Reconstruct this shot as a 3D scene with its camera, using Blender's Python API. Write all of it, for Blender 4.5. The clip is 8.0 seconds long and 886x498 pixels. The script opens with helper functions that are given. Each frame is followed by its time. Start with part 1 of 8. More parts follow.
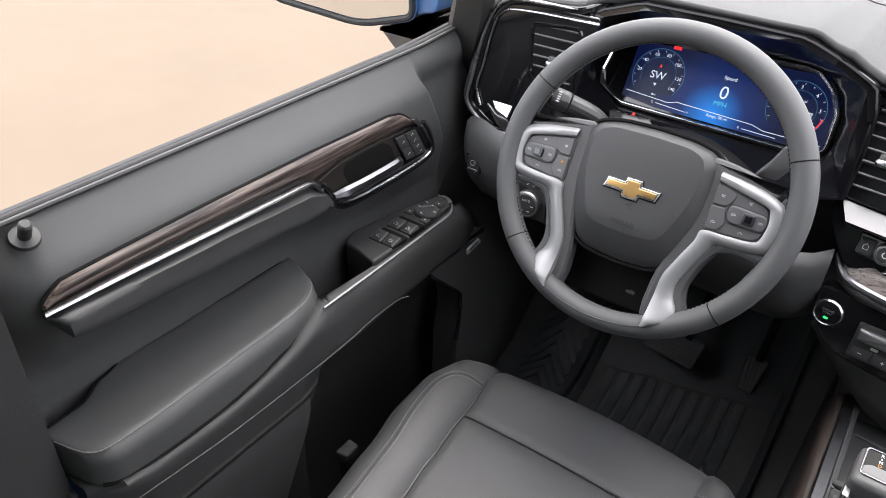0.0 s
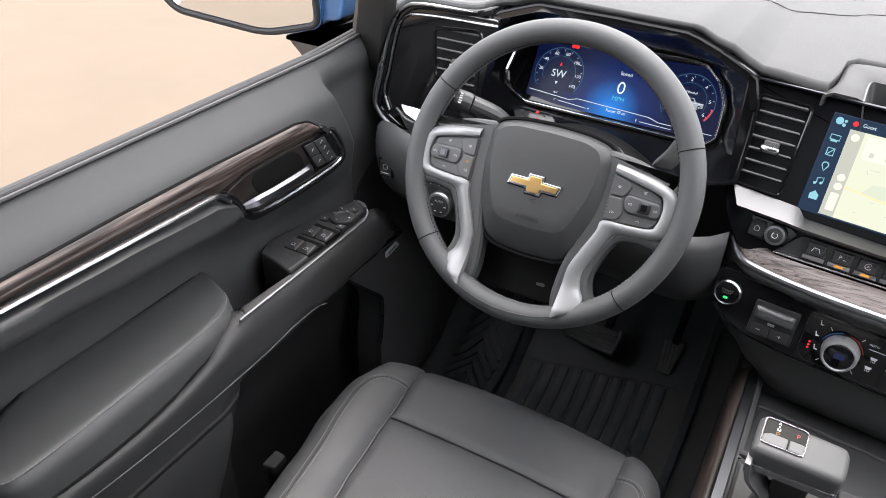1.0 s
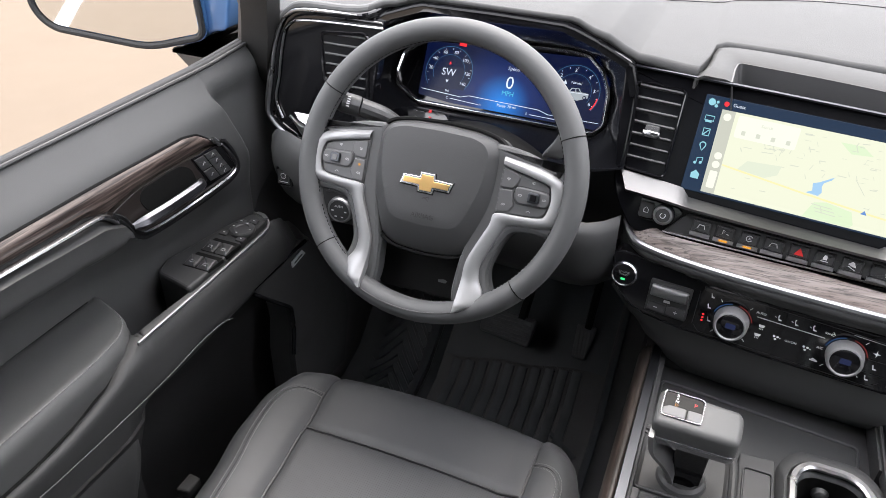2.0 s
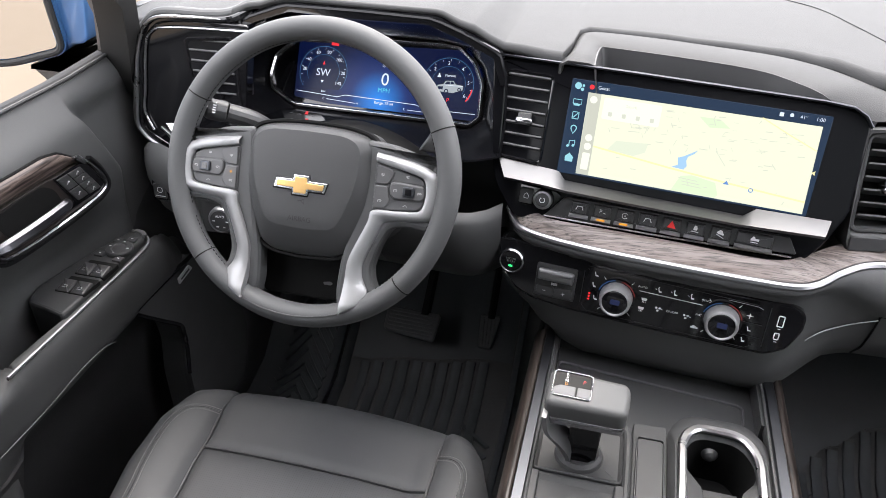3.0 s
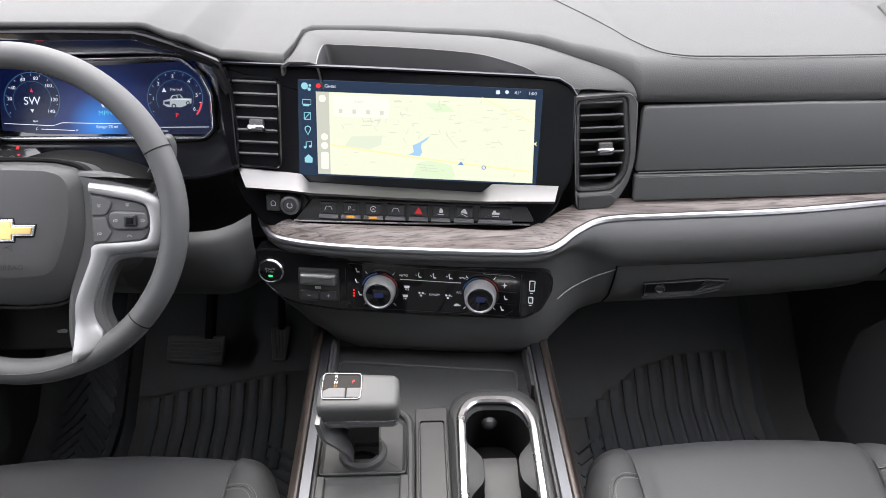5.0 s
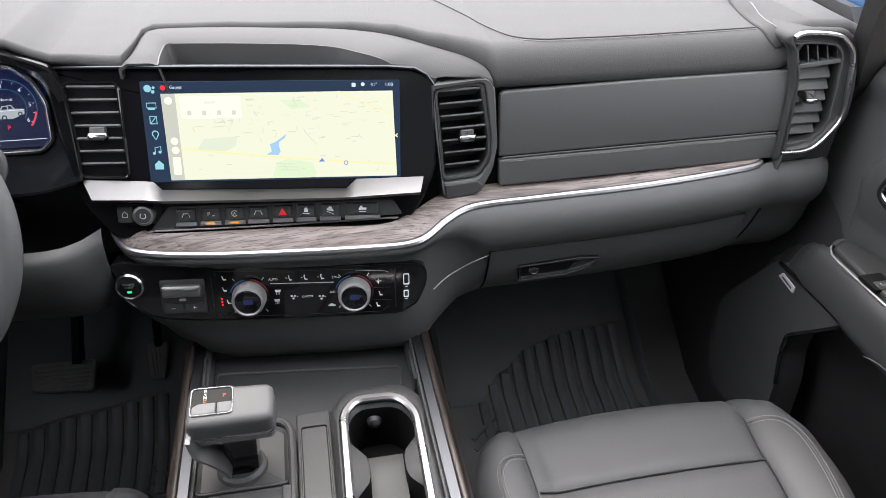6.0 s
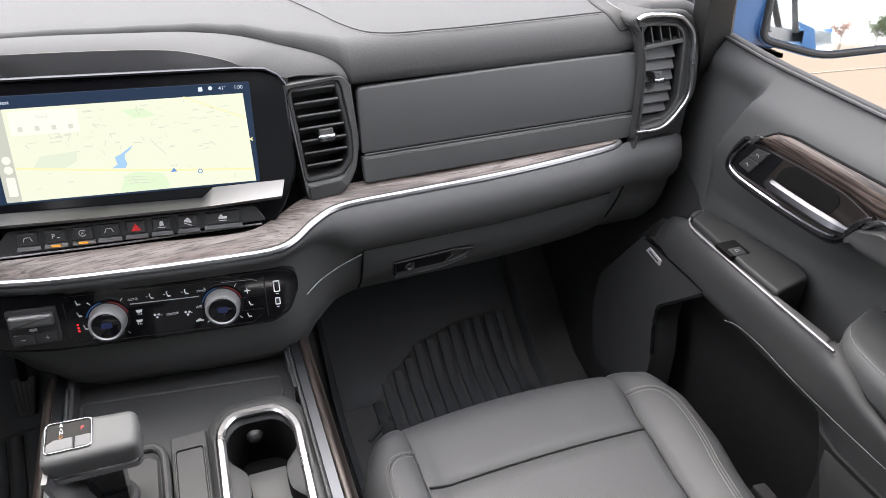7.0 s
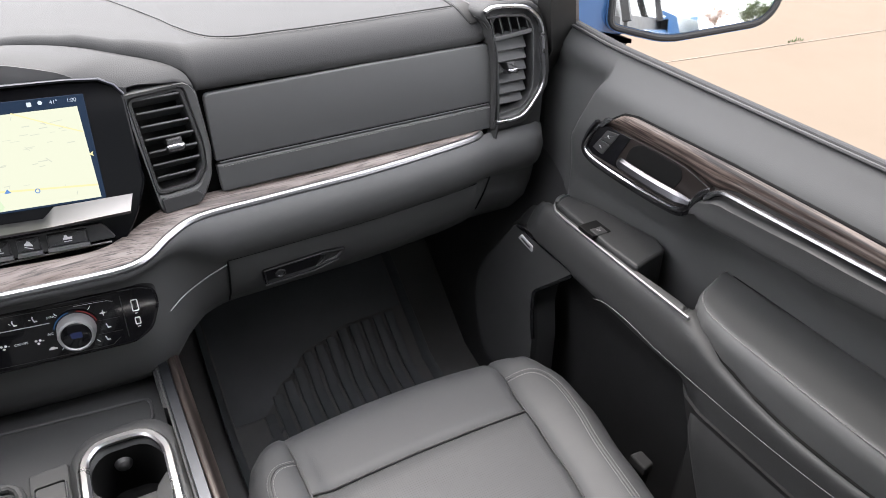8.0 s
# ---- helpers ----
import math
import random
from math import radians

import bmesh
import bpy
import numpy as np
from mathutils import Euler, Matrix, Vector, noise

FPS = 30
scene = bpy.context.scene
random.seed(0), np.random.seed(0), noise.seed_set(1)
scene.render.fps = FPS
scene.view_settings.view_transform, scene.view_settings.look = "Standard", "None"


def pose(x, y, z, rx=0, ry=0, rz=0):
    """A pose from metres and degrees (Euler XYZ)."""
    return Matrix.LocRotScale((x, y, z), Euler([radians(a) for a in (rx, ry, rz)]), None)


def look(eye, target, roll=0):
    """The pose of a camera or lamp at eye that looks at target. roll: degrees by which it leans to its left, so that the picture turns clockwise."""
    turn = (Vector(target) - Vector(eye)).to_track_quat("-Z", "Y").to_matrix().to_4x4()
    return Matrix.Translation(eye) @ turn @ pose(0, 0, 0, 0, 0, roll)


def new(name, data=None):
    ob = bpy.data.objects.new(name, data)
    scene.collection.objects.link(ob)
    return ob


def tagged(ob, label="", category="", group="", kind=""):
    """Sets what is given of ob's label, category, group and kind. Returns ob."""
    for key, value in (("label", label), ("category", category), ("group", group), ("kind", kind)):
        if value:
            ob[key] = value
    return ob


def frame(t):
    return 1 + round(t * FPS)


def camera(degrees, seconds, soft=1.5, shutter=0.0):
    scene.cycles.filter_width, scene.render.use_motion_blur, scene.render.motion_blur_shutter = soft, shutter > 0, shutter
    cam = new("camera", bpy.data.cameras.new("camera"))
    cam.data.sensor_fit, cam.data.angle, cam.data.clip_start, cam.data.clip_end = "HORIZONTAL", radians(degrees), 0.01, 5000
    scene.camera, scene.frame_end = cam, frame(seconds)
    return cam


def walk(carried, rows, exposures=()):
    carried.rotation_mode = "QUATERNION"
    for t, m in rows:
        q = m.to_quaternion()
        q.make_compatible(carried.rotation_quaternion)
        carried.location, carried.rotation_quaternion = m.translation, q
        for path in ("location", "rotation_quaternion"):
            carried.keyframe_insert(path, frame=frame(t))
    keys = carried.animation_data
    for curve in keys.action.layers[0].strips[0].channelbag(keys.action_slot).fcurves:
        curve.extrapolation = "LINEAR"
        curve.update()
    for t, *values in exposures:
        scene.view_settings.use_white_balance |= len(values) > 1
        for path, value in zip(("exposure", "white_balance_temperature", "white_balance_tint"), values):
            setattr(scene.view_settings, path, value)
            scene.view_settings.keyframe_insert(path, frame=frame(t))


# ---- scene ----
cam = camera(62.00, 8.0, soft=0.5)
# seconds, place in metres, yaw, pitch and roll in degrees
ROWS = [
    (0.0, -0.2084, 0.0000, 1.3084, 34.44, -34.25, 2.07),
    (0.5, -0.1954, 0.0041, 1.3114, 31.62, -33.99, 2.16),
    (1.0, -0.1783, 0.0058, 1.3141, 28.39, -33.76, 2.08),
    (2.5, -0.1241, 0.0260, 1.3098, 18.11, -33.13, 0.84),
    (3.0, -0.1010, 0.0333, 1.3062, 14.24, -33.10, 0.53),
    (3.5, -0.0796, 0.0379, 1.3078, 10.07, -33.23, 0.40),
    (4.0, -0.0587, 0.0430, 1.3093, 5.88, -33.26, 0.23),
    (4.5, -0.0352, 0.0496, 1.3094, 2.05, -33.27, 0.09),
    (6.0, 0.0284, 0.0646, 1.3003, -11.41, -33.76, 0.62),
    (6.5, 0.0501, 0.0666, 1.2957, -16.03, -33.87, 0.84),
    (7.0, 0.0746, 0.0628, 1.2951, -20.39, -33.91, 0.83),
    (7.5, 0.1027, 0.0509, 1.2928, -24.58, -33.70, 0.69),
    (8.0, 0.1288, 0.0369, 1.2873, -28.70, -33.55, 0.68),
]
walk(cam, [(t, pose(x, y, z, 0, 0, yaw) @ pose(0, 0, 0, 90 + pitch) @ pose(0, 0, 0, 0, 0, roll)) for t, x, y, z, yaw, pitch, roll in ROWS],
     exposures=((0.0, 2.54), (1.0, 2.54), (2.5, 2.56), (3.5, 2.68), (4.5, 2.63), (6.0, 2.54), (7.0, 2.57), (8.0, 2.56)))

# ---- world and sun ----
world = bpy.data.worlds.new("sky")
scene.world = world
world.use_nodes = True
wn = world.node_tree
sky = wn.nodes.new("ShaderNodeTexSky")
sky.sky_type, sky.sun_disc = "NISHITA", False
sky.sun_elevation, sky.sun_rotation = radians(64), radians(-10)
sky.air_density, sky.dust_density, sky.ozone_density = 1.0, 6.0, 1.0
soft_sky = wn.nodes.new("ShaderNodeMix")
soft_sky.data_type = "RGBA"
soft_sky.inputs["Factor"].default_value = 0.8
soft_sky.inputs["B"].default_value = (7.75, 7.68, 7.95, 1)
wn.links.new(sky.outputs["Color"], soft_sky.inputs["A"])
# an overcast sky, brighter towards the zenith
aim = wn.nodes.new("ShaderNodeTexCoord")
split = wn.nodes.new("ShaderNodeSeparateXYZ")
wn.links.new(aim.outputs["Generated"], split.inputs["Vector"])
height = wn.nodes.new("ShaderNodeMapRange")
height.inputs["From Min"].default_value, height.inputs["From Max"].default_value = 0.0, 1.0
height.inputs["To Min"].default_value, height.inputs["To Max"].default_value = 0.82, 1.08
wn.links.new(split.outputs["Z"], height.inputs["Value"])
dim = wn.nodes.new("ShaderNodeVectorMath")
dim.operation = "SCALE"
wn.links.new(soft_sky.outputs["Result"], dim.inputs[0])
wn.links.new(height.outputs["Result"], dim.inputs["Scale"])
wn.links.new(dim.outputs["Vector"], wn.nodes["Background"].inputs["Color"])
wn.nodes["Background"].inputs["Strength"].default_value = 0.165
sun = new("sun", bpy.data.lights.new("sun", "SUN"))
sun.data.energy, sun.data.angle, sun.data.color = 0.70, radians(40), (1.0, 0.97, 0.93)
sun.matrix_world = look((0, 0, 0), (0.05, -0.42, -0.88))
scene.view_settings.exposure = 2.46

# ---- materials ----
def mat(name, color, rough=0.5, metal=0.0, spread=0.12, scale=6.0, grain=0.0, grain_scale=900.0, coat=0.0, coat_rough=0.05,
        rough_spread=0.08, pattern="noise", spec=0.5):
    """A surface: base colour with slow variation, roughness variation and a fine relief."""
    m = bpy.data.materials.new(name)
    m.use_nodes = True
    n, l = m.node_tree.nodes, m.node_tree.links
    b = n["Principled BSDF"]
    pos = n.new("ShaderNodeTexCoord")
    slow = n.new("ShaderNodeTexNoise")
    slow.inputs["Scale"].default_value, slow.inputs["Detail"].default_value = scale, 5.0
    l.new(pos.outputs["Object"], slow.inputs["Vector"])
    tone = n.new("ShaderNodeMapRange")
    tone.inputs["To Min"].default_value, tone.inputs["To Max"].default_value = 1 - spread, 1 + spread
    l.new(slow.outputs["Fac"], tone.inputs["Value"])
    mul = n.new("ShaderNodeVectorMath")
    mul.operation = "SCALE"
    mul.inputs[0].default_value = color
    l.new(tone.outputs["Result"], mul.inputs["Scale"])
    l.new(mul.outputs["Vector"], b.inputs["Base Color"])
    rr = n.new("ShaderNodeMapRange")
    rr.inputs["To Min"].default_value, rr.inputs["To Max"].default_value = max(rough - rough_spread, 0.02), min(rough + rough_spread, 1)
    wear = n.new("ShaderNodeTexNoise")
    wear.inputs["Scale"].default_value, wear.inputs["Detail"].default_value = scale * 5, 6.0
    l.new(pos.outputs["Object"], wear.inputs["Vector"])
    l.new(wear.outputs["Fac"], rr.inputs["Value"])
    l.new(rr.outputs["Result"], b.inputs["Roughness"])
    b.inputs["Metallic"].default_value = metal
    b.inputs["Coat Weight"].default_value, b.inputs["Coat Roughness"].default_value = coat, coat_rough
    b.inputs["Specular IOR Level"].default_value = spec
    if grain:
        fine = n.new("ShaderNodeTexVoronoi" if pattern != "noise" else "ShaderNodeTexNoise")
        fine.inputs["Scale"].default_value = grain_scale
        l.new(pos.outputs["Object"], fine.inputs["Vector"])
        bump = n.new("ShaderNodeBump")
        bump.inputs["Strength"].default_value, bump.inputs["Distance"].default_value = grain, 0.0006
        l.new(fine.outputs["Distance" if pattern != "noise" else "Fac"], bump.inputs["Height"])
        l.new(bump.outputs["Normal"], b.inputs["Normal"])
    return m


def glow(name, color, strength=1.0):
    m = bpy.data.materials.new(name)
    m.use_nodes = True
    b = m.node_tree.nodes["Principled BSDF"]
    b.inputs["Base Color"].default_value = (0.01, 0.01, 0.01, 1)
    b.inputs["Roughness"].default_value = 0.25
    b.inputs["Specular IOR Level"].default_value = 0.15
    b.inputs["Emission Color"].default_value = (*color, 1)
    b.inputs["Emission Strength"].default_value = strength * 0.215
    return m


LEATHER = mat("black_leather", (0.041, 0.042, 0.044), 0.52, grain=0.14, grain_scale=900, pattern="cells", spread=0.10, scale=9, spec=0.30)
PERFORATED = mat("perforated_leather", (0.045, 0.046, 0.048), 0.52, grain=0.12, grain_scale=900, pattern="cells", spread=0.10, scale=9, spec=0.30)
WHEEL_LEATHER = mat("wheel_leather", (0.062, 0.063, 0.0645), 0.56, grain=0.14, grain_scale=1000, pattern="cells", spread=0.08, scale=9, spec=0.28, rough_spread=0.04)
SOFT = mat("soft_touch_vinyl", (0.066, 0.0667, 0.0672), 0.52, spec=0.30, grain=0.13, grain_scale=1100, pattern="cells", spread=0.08)
PAD = mat("dash_vinyl", (0.039, 0.039, 0.0395), 0.66, grain=0.3, spec=0.24, grain_scale=700, pattern="cells", spread=0.04, rough_spread=0.02)
PLASTIC = mat("grained_plastic", (0.040, 0.040, 0.041), 0.44, grain=0.3, grain_scale=1100, pattern="cells", spread=0.10)
DARK = mat("dark_plastic", (0.030, 0.030, 0.031), 0.48, grain=0.2, spread=0.15)
GLOSS = mat("piano_black", (0.006, 0.006, 0.007), 0.07, coat=0.25, rough_spread=0.02, spread=0.1)
HOOD = mat("hood_black", (0.006, 0.006, 0.007), 0.16, rough_spread=0.03, spread=0.1, spec=0.22)
SPOKE = mat("spoke_silver", (0.235, 0.235, 0.24), 0.44, 0.45, spread=0.05, rough_spread=0.05)
LOWER_TRIM = mat("charcoal_hard_plastic", (0.029, 0.0295, 0.030), 0.52, spec=0.34, grain=0.2, grain_scale=1100, pattern="cells", spread=0.08)
DISPLAY_GLASS = mat("coated_display_glass", (0.005, 0.005, 0.006), 0.10, rough_spread=0.02, spread=0.05, spec=0.12)
CHROME = mat("satin_chrome", (0.36, 0.36, 0.375), 0.24, 1.0, spread=0.04, rough_spread=0.05)
PALEEDGE = mat("bright_emblem_edge", (0.62, 0.62, 0.63), 0.22, 1.0, spread=0.03)
BRIGHT_LINE = mat("bright_satin_chrome", (0.50, 0.50, 0.51), 0.28, 1.0, spread=0.04, rough_spread=0.04)
LEVER = mat("dark_chrome", (0.105, 0.105, 0.115), 0.30, 1.0, spread=0.05, rough_spread=0.05)
BRIGHT = mat("brushed_bright_trim", (0.27, 0.27, 0.28), 0.34, 1.0, spread=0.05, rough_spread=0.06)
SATIN = mat("satin_silver", (0.29, 0.29, 0.295), 0.46, 1.0, spread=0.05, rough_spread=0.05)
RAIL = mat("dark_satin_metal", (0.062, 0.065, 0.072), 0.40, 1.0, spread=0.06, rough_spread=0.06)
BAR = mat("grey_satin_metal", (0.085, 0.085, 0.088), 0.34, 1.0, spread=0.05, rough_spread=0.05)
SATIN_BLACK = mat("satin_black", (0.008, 0.008, 0.009), 0.30, spread=0.1, spec=0.22)
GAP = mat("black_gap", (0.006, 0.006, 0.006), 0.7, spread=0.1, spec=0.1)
BADGE = mat("badge_aluminium", (0.40, 0.40, 0.41), 0.45, 0.2, spread=0.05)
BELT = mat("matt_belt_strip", (0.040, 0.040, 0.041), 0.8, spread=0.1, spec=0.10)
COVER = mat("airbag_vinyl", (0.040, 0.0405, 0.0415), 0.50, grain=0.12, grain_scale=1000, pattern="cells", spread=0.06, spec=0.32, rough_spread=0.03)
PILLAR = mat("dark_pillar_plastic", (0.020, 0.0195, 0.019), 0.62, grain=0.25, spread=0.1, spec=0.25)
SEAL = mat("black_seal_rubber", (0.022, 0.022, 0.023), 0.6, grain=0.2, grain_scale=600, spread=0.2)
PEDAL = mat("worn_pedal_rubber", (0.085, 0.087, 0.090), 0.6, spec=0.4, grain=0.25, grain_scale=600, spread=0.2, scale=20)
RUBBER = mat("dusty_black_rubber", (0.050, 0.054, 0.059), 0.50, spec=0.5, grain=0.25, grain_scale=600, spread=0.25, scale=14)
CARPET = mat("black_carpet", (0.085, 0.085, 0.085), 0.95, grain=0.9, grain_scale=1500, spread=0.3)
THREAD = mat("grey_thread", (0.15, 0.15, 0.147), 0.8, spread=0.2, scale=60)
KEY = mat("switch_plastic", (0.030, 0.030, 0.031), 0.42, grain=0.1, spread=0.1)
PADKEY = mat("wheel_switch_plastic", (0.058, 0.058, 0.060), 0.48, grain=0.1, spread=0.1)
PALEGREY = mat("pale_grey_mark_and_reflection", (0.085, 0.085, 0.088), 0.5, spread=0.05, spec=0.3)
LENS = mat("dark_selector_lens", (0.004, 0.004, 0.004), 0.35, spread=0.05, spec=0.08)
FADED_PRINT = mat("faded_grey_print", (0.30, 0.30, 0.30), 0.6, spread=0.05)
PRINT = mat("white_print", (0.62, 0.62, 0.62), 0.6, spread=0.05)
GOLD = mat("gold_emblem", (0.78, 0.50, 0.20), 0.30, 1.0, spread=0.06)
HEADLINER = mat("grey_headliner", (0.18, 0.18, 0.178), 0.95, grain=0.5, spread=0.06)
RECESS = mat("dark_brown_gloss", (0.016, 0.013, 0.012), 0.34, spread=0.15, spec=0.35)
# near black for small trim; in the door pocket it paints shade over charcoal
POCKET = mat("black_trim_pocket_shade", (0.016, 0.016, 0.0165), 0.8, grain=0.4, spread=0.2, spec=0.2)
FOOT = mat("dusty_black_plastic", (0.060, 0.057, 0.054), 0.6, grain=0.3, spread=0.15)
BLUE = mat("blue_car_paint", (0.045, 0.115, 0.25), 0.35, 0.25, coat=1.0, spread=0.06)
GREYPAINT = mat("window_reveal", (0.11, 0.10, 0.095), 0.6, grain=0.3, spread=0.1)


def wood_material(name, across, dark, middle, light, pore=0.45):
    """Open-grain wood with fine dark pores; across is the stretch of the grain on each axis."""
    m = mat(name, (0.1, 0.1, 0.1), 0.40, coat=0.08, coat_rough=0.15, spec=0.28)
    n, l = m.node_tree.nodes, m.node_tree.links
    pos = n.new("ShaderNodeTexCoord")
    mapping = n.new("ShaderNodeMapping")
    mapping.inputs["Scale"].default_value = across
    l.new(pos.outputs["Object"], mapping.inputs["Vector"])
    g = n.new("ShaderNodeTexNoise")
    g.inputs["Scale"].default_value, g.inputs["Detail"].default_value, g.inputs["Distortion"].default_value = 2.4, 8.0, 1.3
    l.new(mapping.outputs["Vector"], g.inputs["Vector"])
    ramp = n.new("ShaderNodeValToRGB")
    e = ramp.color_ramp.elements
    e[0].position, e[0].color = 0.34, (*dark, 1)
    e[1].position, e[1].color = 0.66, (*light, 1)
    mid = ramp.color_ramp.elements.new(0.47)
    mid.color = (*middle, 1)
    l.new(g.outputs["Fac"], ramp.inputs["Fac"])
    pores = n.new("ShaderNodeTexNoise")
    pores.inputs["Scale"].default_value, pores.inputs["Detail"].default_value, pores.inputs["Distortion"].default_value = 9.0, 4.0, 0.6
    l.new(mapping.outputs["Vector"], pores.inputs["Vector"])
    cut = n.new("ShaderNodeMapRange")
    cut.inputs["From Min"].default_value, cut.inputs["From Max"].default_value = 0.36, 0.46
    cut.inputs["To Min"].default_value, cut.inputs["To Max"].default_value = pore, 1.0
    l.new(pores.outputs["Fac"], cut.inputs["Value"])
    tint = n.new("ShaderNodeVectorMath")
    tint.operation = "SCALE"
    l.new(ramp.outputs["Color"], tint.inputs[0])
    l.new(cut.outputs["Result"], tint.inputs["Scale"])
    l.new(tint.outputs["Vector"], n["Principled BSDF"].inputs["Base Color"])
    return m


WOOD = wood_material("dark_brown_wood", (70.0, 2.2, 70.0), (0.014, 0.010, 0.009), (0.045, 0.033, 0.029), (0.135, 0.105, 0.092))
SIDE_WOOD = wood_material("black_brown_wood", (70.0, 2.2, 70.0), (0.006, 0.005, 0.0045), (0.018, 0.014, 0.0125), (0.050, 0.039, 0.034))
DASH_WOOD = wood_material("grey_brown_dash_wood", (3.0, 70.0, 50.0), (0.062, 0.049, 0.044), (0.135, 0.110, 0.101), (0.190, 0.162, 0.150), 0.32)


def perforate(m):
    """Rows of small dark holes, 4 mm apart, pressed into the leather."""
    n, l = m.node_tree.nodes, m.node_tree.links
    b = n["Principled BSDF"]
    pos = n.new("ShaderNodeTexCoord")
    v = n.new("ShaderNodeTexVoronoi")
    v.voronoi_dimensions = "2D"
    v.inputs["Scale"].default_value, v.inputs["Randomness"].default_value = 300.0, 0.0
    l.new(pos.outputs["Object"], v.inputs["Vector"])
    hole = n.new("ShaderNodeMapRange")
    hole.inputs["From Min"].default_value, hole.inputs["From Max"].default_value = 0.13, 0.24
    l.new(v.outputs["Distance"], hole.inputs["Value"])
    mix = n.new("ShaderNodeMix")
    mix.data_type = "RGBA"
    mix.inputs["A"].default_value = (0.03, 0.03, 0.03, 1)
    old = b.inputs["Base Color"].links[0].from_socket
    l.new(hole.outputs["Result"], mix.inputs["Factor"])
    l.new(old, mix.inputs["B"])
    l.new(mix.outputs["Result"], b.inputs["Base Color"])


perforate(PERFORATED)


def concrete_material():
    m = mat("tan_concrete", (0.110, 0.087, 0.066), 0.85, spread=0.07, scale=0.9, grain=0.6, grain_scale=120, spec=0.08)
    return m


CONCRETE = concrete_material()
MIRROR = mat("mirror_glass", (0.86, 0.88, 0.88), 0.02, 1.0, spread=0.0, rough_spread=0.0)


def tinted_glass():
    m = bpy.data.materials.new("tinted_glass")
    m.use_nodes = True
    n, l = m.node_tree.nodes, m.node_tree.links
    n.remove(n["Principled BSDF"])
    clear, shine, mix = n.new("ShaderNodeBsdfTransparent"), n.new("ShaderNodeBsdfGlossy"), n.new("ShaderNodeMixShader")
    clear.inputs["Color"].default_value = (0.38, 0.40, 0.39, 1)
    shine.inputs["Roughness"].default_value = 0.02
    gloss = n.new("ShaderNodeFresnel")
    gloss.inputs["IOR"].default_value = 1.5
    l.new(gloss.outputs[0], mix.inputs["Fac"])
    l.new(clear.outputs[0], mix.inputs[1])
    l.new(shine.outputs[0], mix.inputs[2])
    l.new(mix.outputs[0], n["Material Output"].inputs["Surface"])
    return m


TINTED = tinted_glass()

# ---- mesh helpers ----
SIDE = [1]          # 1: as built, -1: mirrored across the vehicle's middle


def thing(name, base, label, category, group="", kind=""):
    e = new(name)
    e.location = (base[0] * SIDE[0], base[1], base[2])
    e.empty_display_size = 0.05
    return tagged(e, label, category, group, kind)


def part(name, bm, material, parent=None, label="", sharp=38, flat=False):
    """Links a bmesh, in world metres, as one mesh object under a thing or a part."""
    if isinstance(bm, list):
        return [part(name, b, material, parent, label, sharp, flat) for b in bm][0]
    if SIDE[0] < 0:
        bmesh.ops.scale(bm, vec=(-1, 1, 1), verts=bm.verts)
        bmesh.ops.reverse_faces(bm, faces=bm.faces)
    if sharp == 38 and any(len(f.verts) > 6 for f in bm.faces):
        sharp = 22
    me = bpy.data.meshes.new(name)
    bm.to_mesh(me)
    bm.free()
    me.materials.append(material)
    if not flat:
        me.shade_smooth()
        me.set_sharp_from_angle(angle=radians(sharp))
    ob = new(name, me)
    if parent:
        ob.parent = parent
        if parent.type == "EMPTY":
            ob.matrix_parent_inverse = Matrix.Translation(-Vector(parent.location))
    if label:
        ob["label"] = label
    return ob


def plane_at(o, u, v):
    """A local frame: origin, its x axis, and a point direction for y."""
    o, u, v = Vector(o), Vector(u).normalized(), Vector(v)
    n = u.cross(v).normalized()
    v = n.cross(u)
    return Matrix(((u.x, v.x, n.x, o.x), (u.y, v.y, n.y, o.y), (u.z, v.z, n.z, o.z), (0, 0, 0, 1)))


def grid(rows, close_u=False, close_v=False, flip=False):
    bm = bmesh.new()
    vs = [[bm.verts.new(p) for p in r] for r in rows]
    a, b = len(vs), len(vs[0])
    for i in range(a if close_u else a - 1):
        for j in range(b if close_v else b - 1):
            q = (vs[i][j], vs[(i + 1) % a][j], vs[(i + 1) % a][(j + 1) % b], vs[i][(j + 1) % b])
            bm.faces.new(q[::-1] if flip else q)
    return bm


def thicken(bm, t):
    bmesh.ops.recalc_face_normals(bm, faces=bm.faces)
    bmesh.ops.solidify(bm, geom=bm.faces[:], thickness=t)
    return bm


def spline(pts, n, closed=False):
    """Catmull-Rom through pts, n even steps of arc."""
    p = [Vector(q) for q in pts]
    k = len(p)
    out = []
    for i in range(k if closed else k - 1):
        a, b, c, d = (p[(i + s) % k] if closed else p[min(max(i + s, 0), k - 1)] for s in (-1, 0, 1, 2))
        for s in range(12):
            t = s / 12
            out.append(0.5 * ((2 * b) + (c - a) * t + (2 * a - 5 * b + 4 * c - d) * t * t + (3 * b - a - 3 * c + d) * t ** 3))
    if not closed:
        out.append(p[-1])
    return resample(out, n, closed)


def resample(pts, n, closed=False):
    p = [Vector(q) for q in pts]
    if closed:
        p = p + [p[0]]
    d = [0.0]
    for a, b in zip(p, p[1:]):
        d.append(d[-1] + (b - a).length)
    out, j = [], 0
    for i in range(n):
        s = d[-1] * i / (n if closed else n - 1)
        while j < len(d) - 2 and d[j + 1] < s:
            j += 1
        w = (s - d[j]) / max(d[j + 1] - d[j], 1e-9)
        out.append(p[j].lerp(p[j + 1], min(w, 1)))
    return out


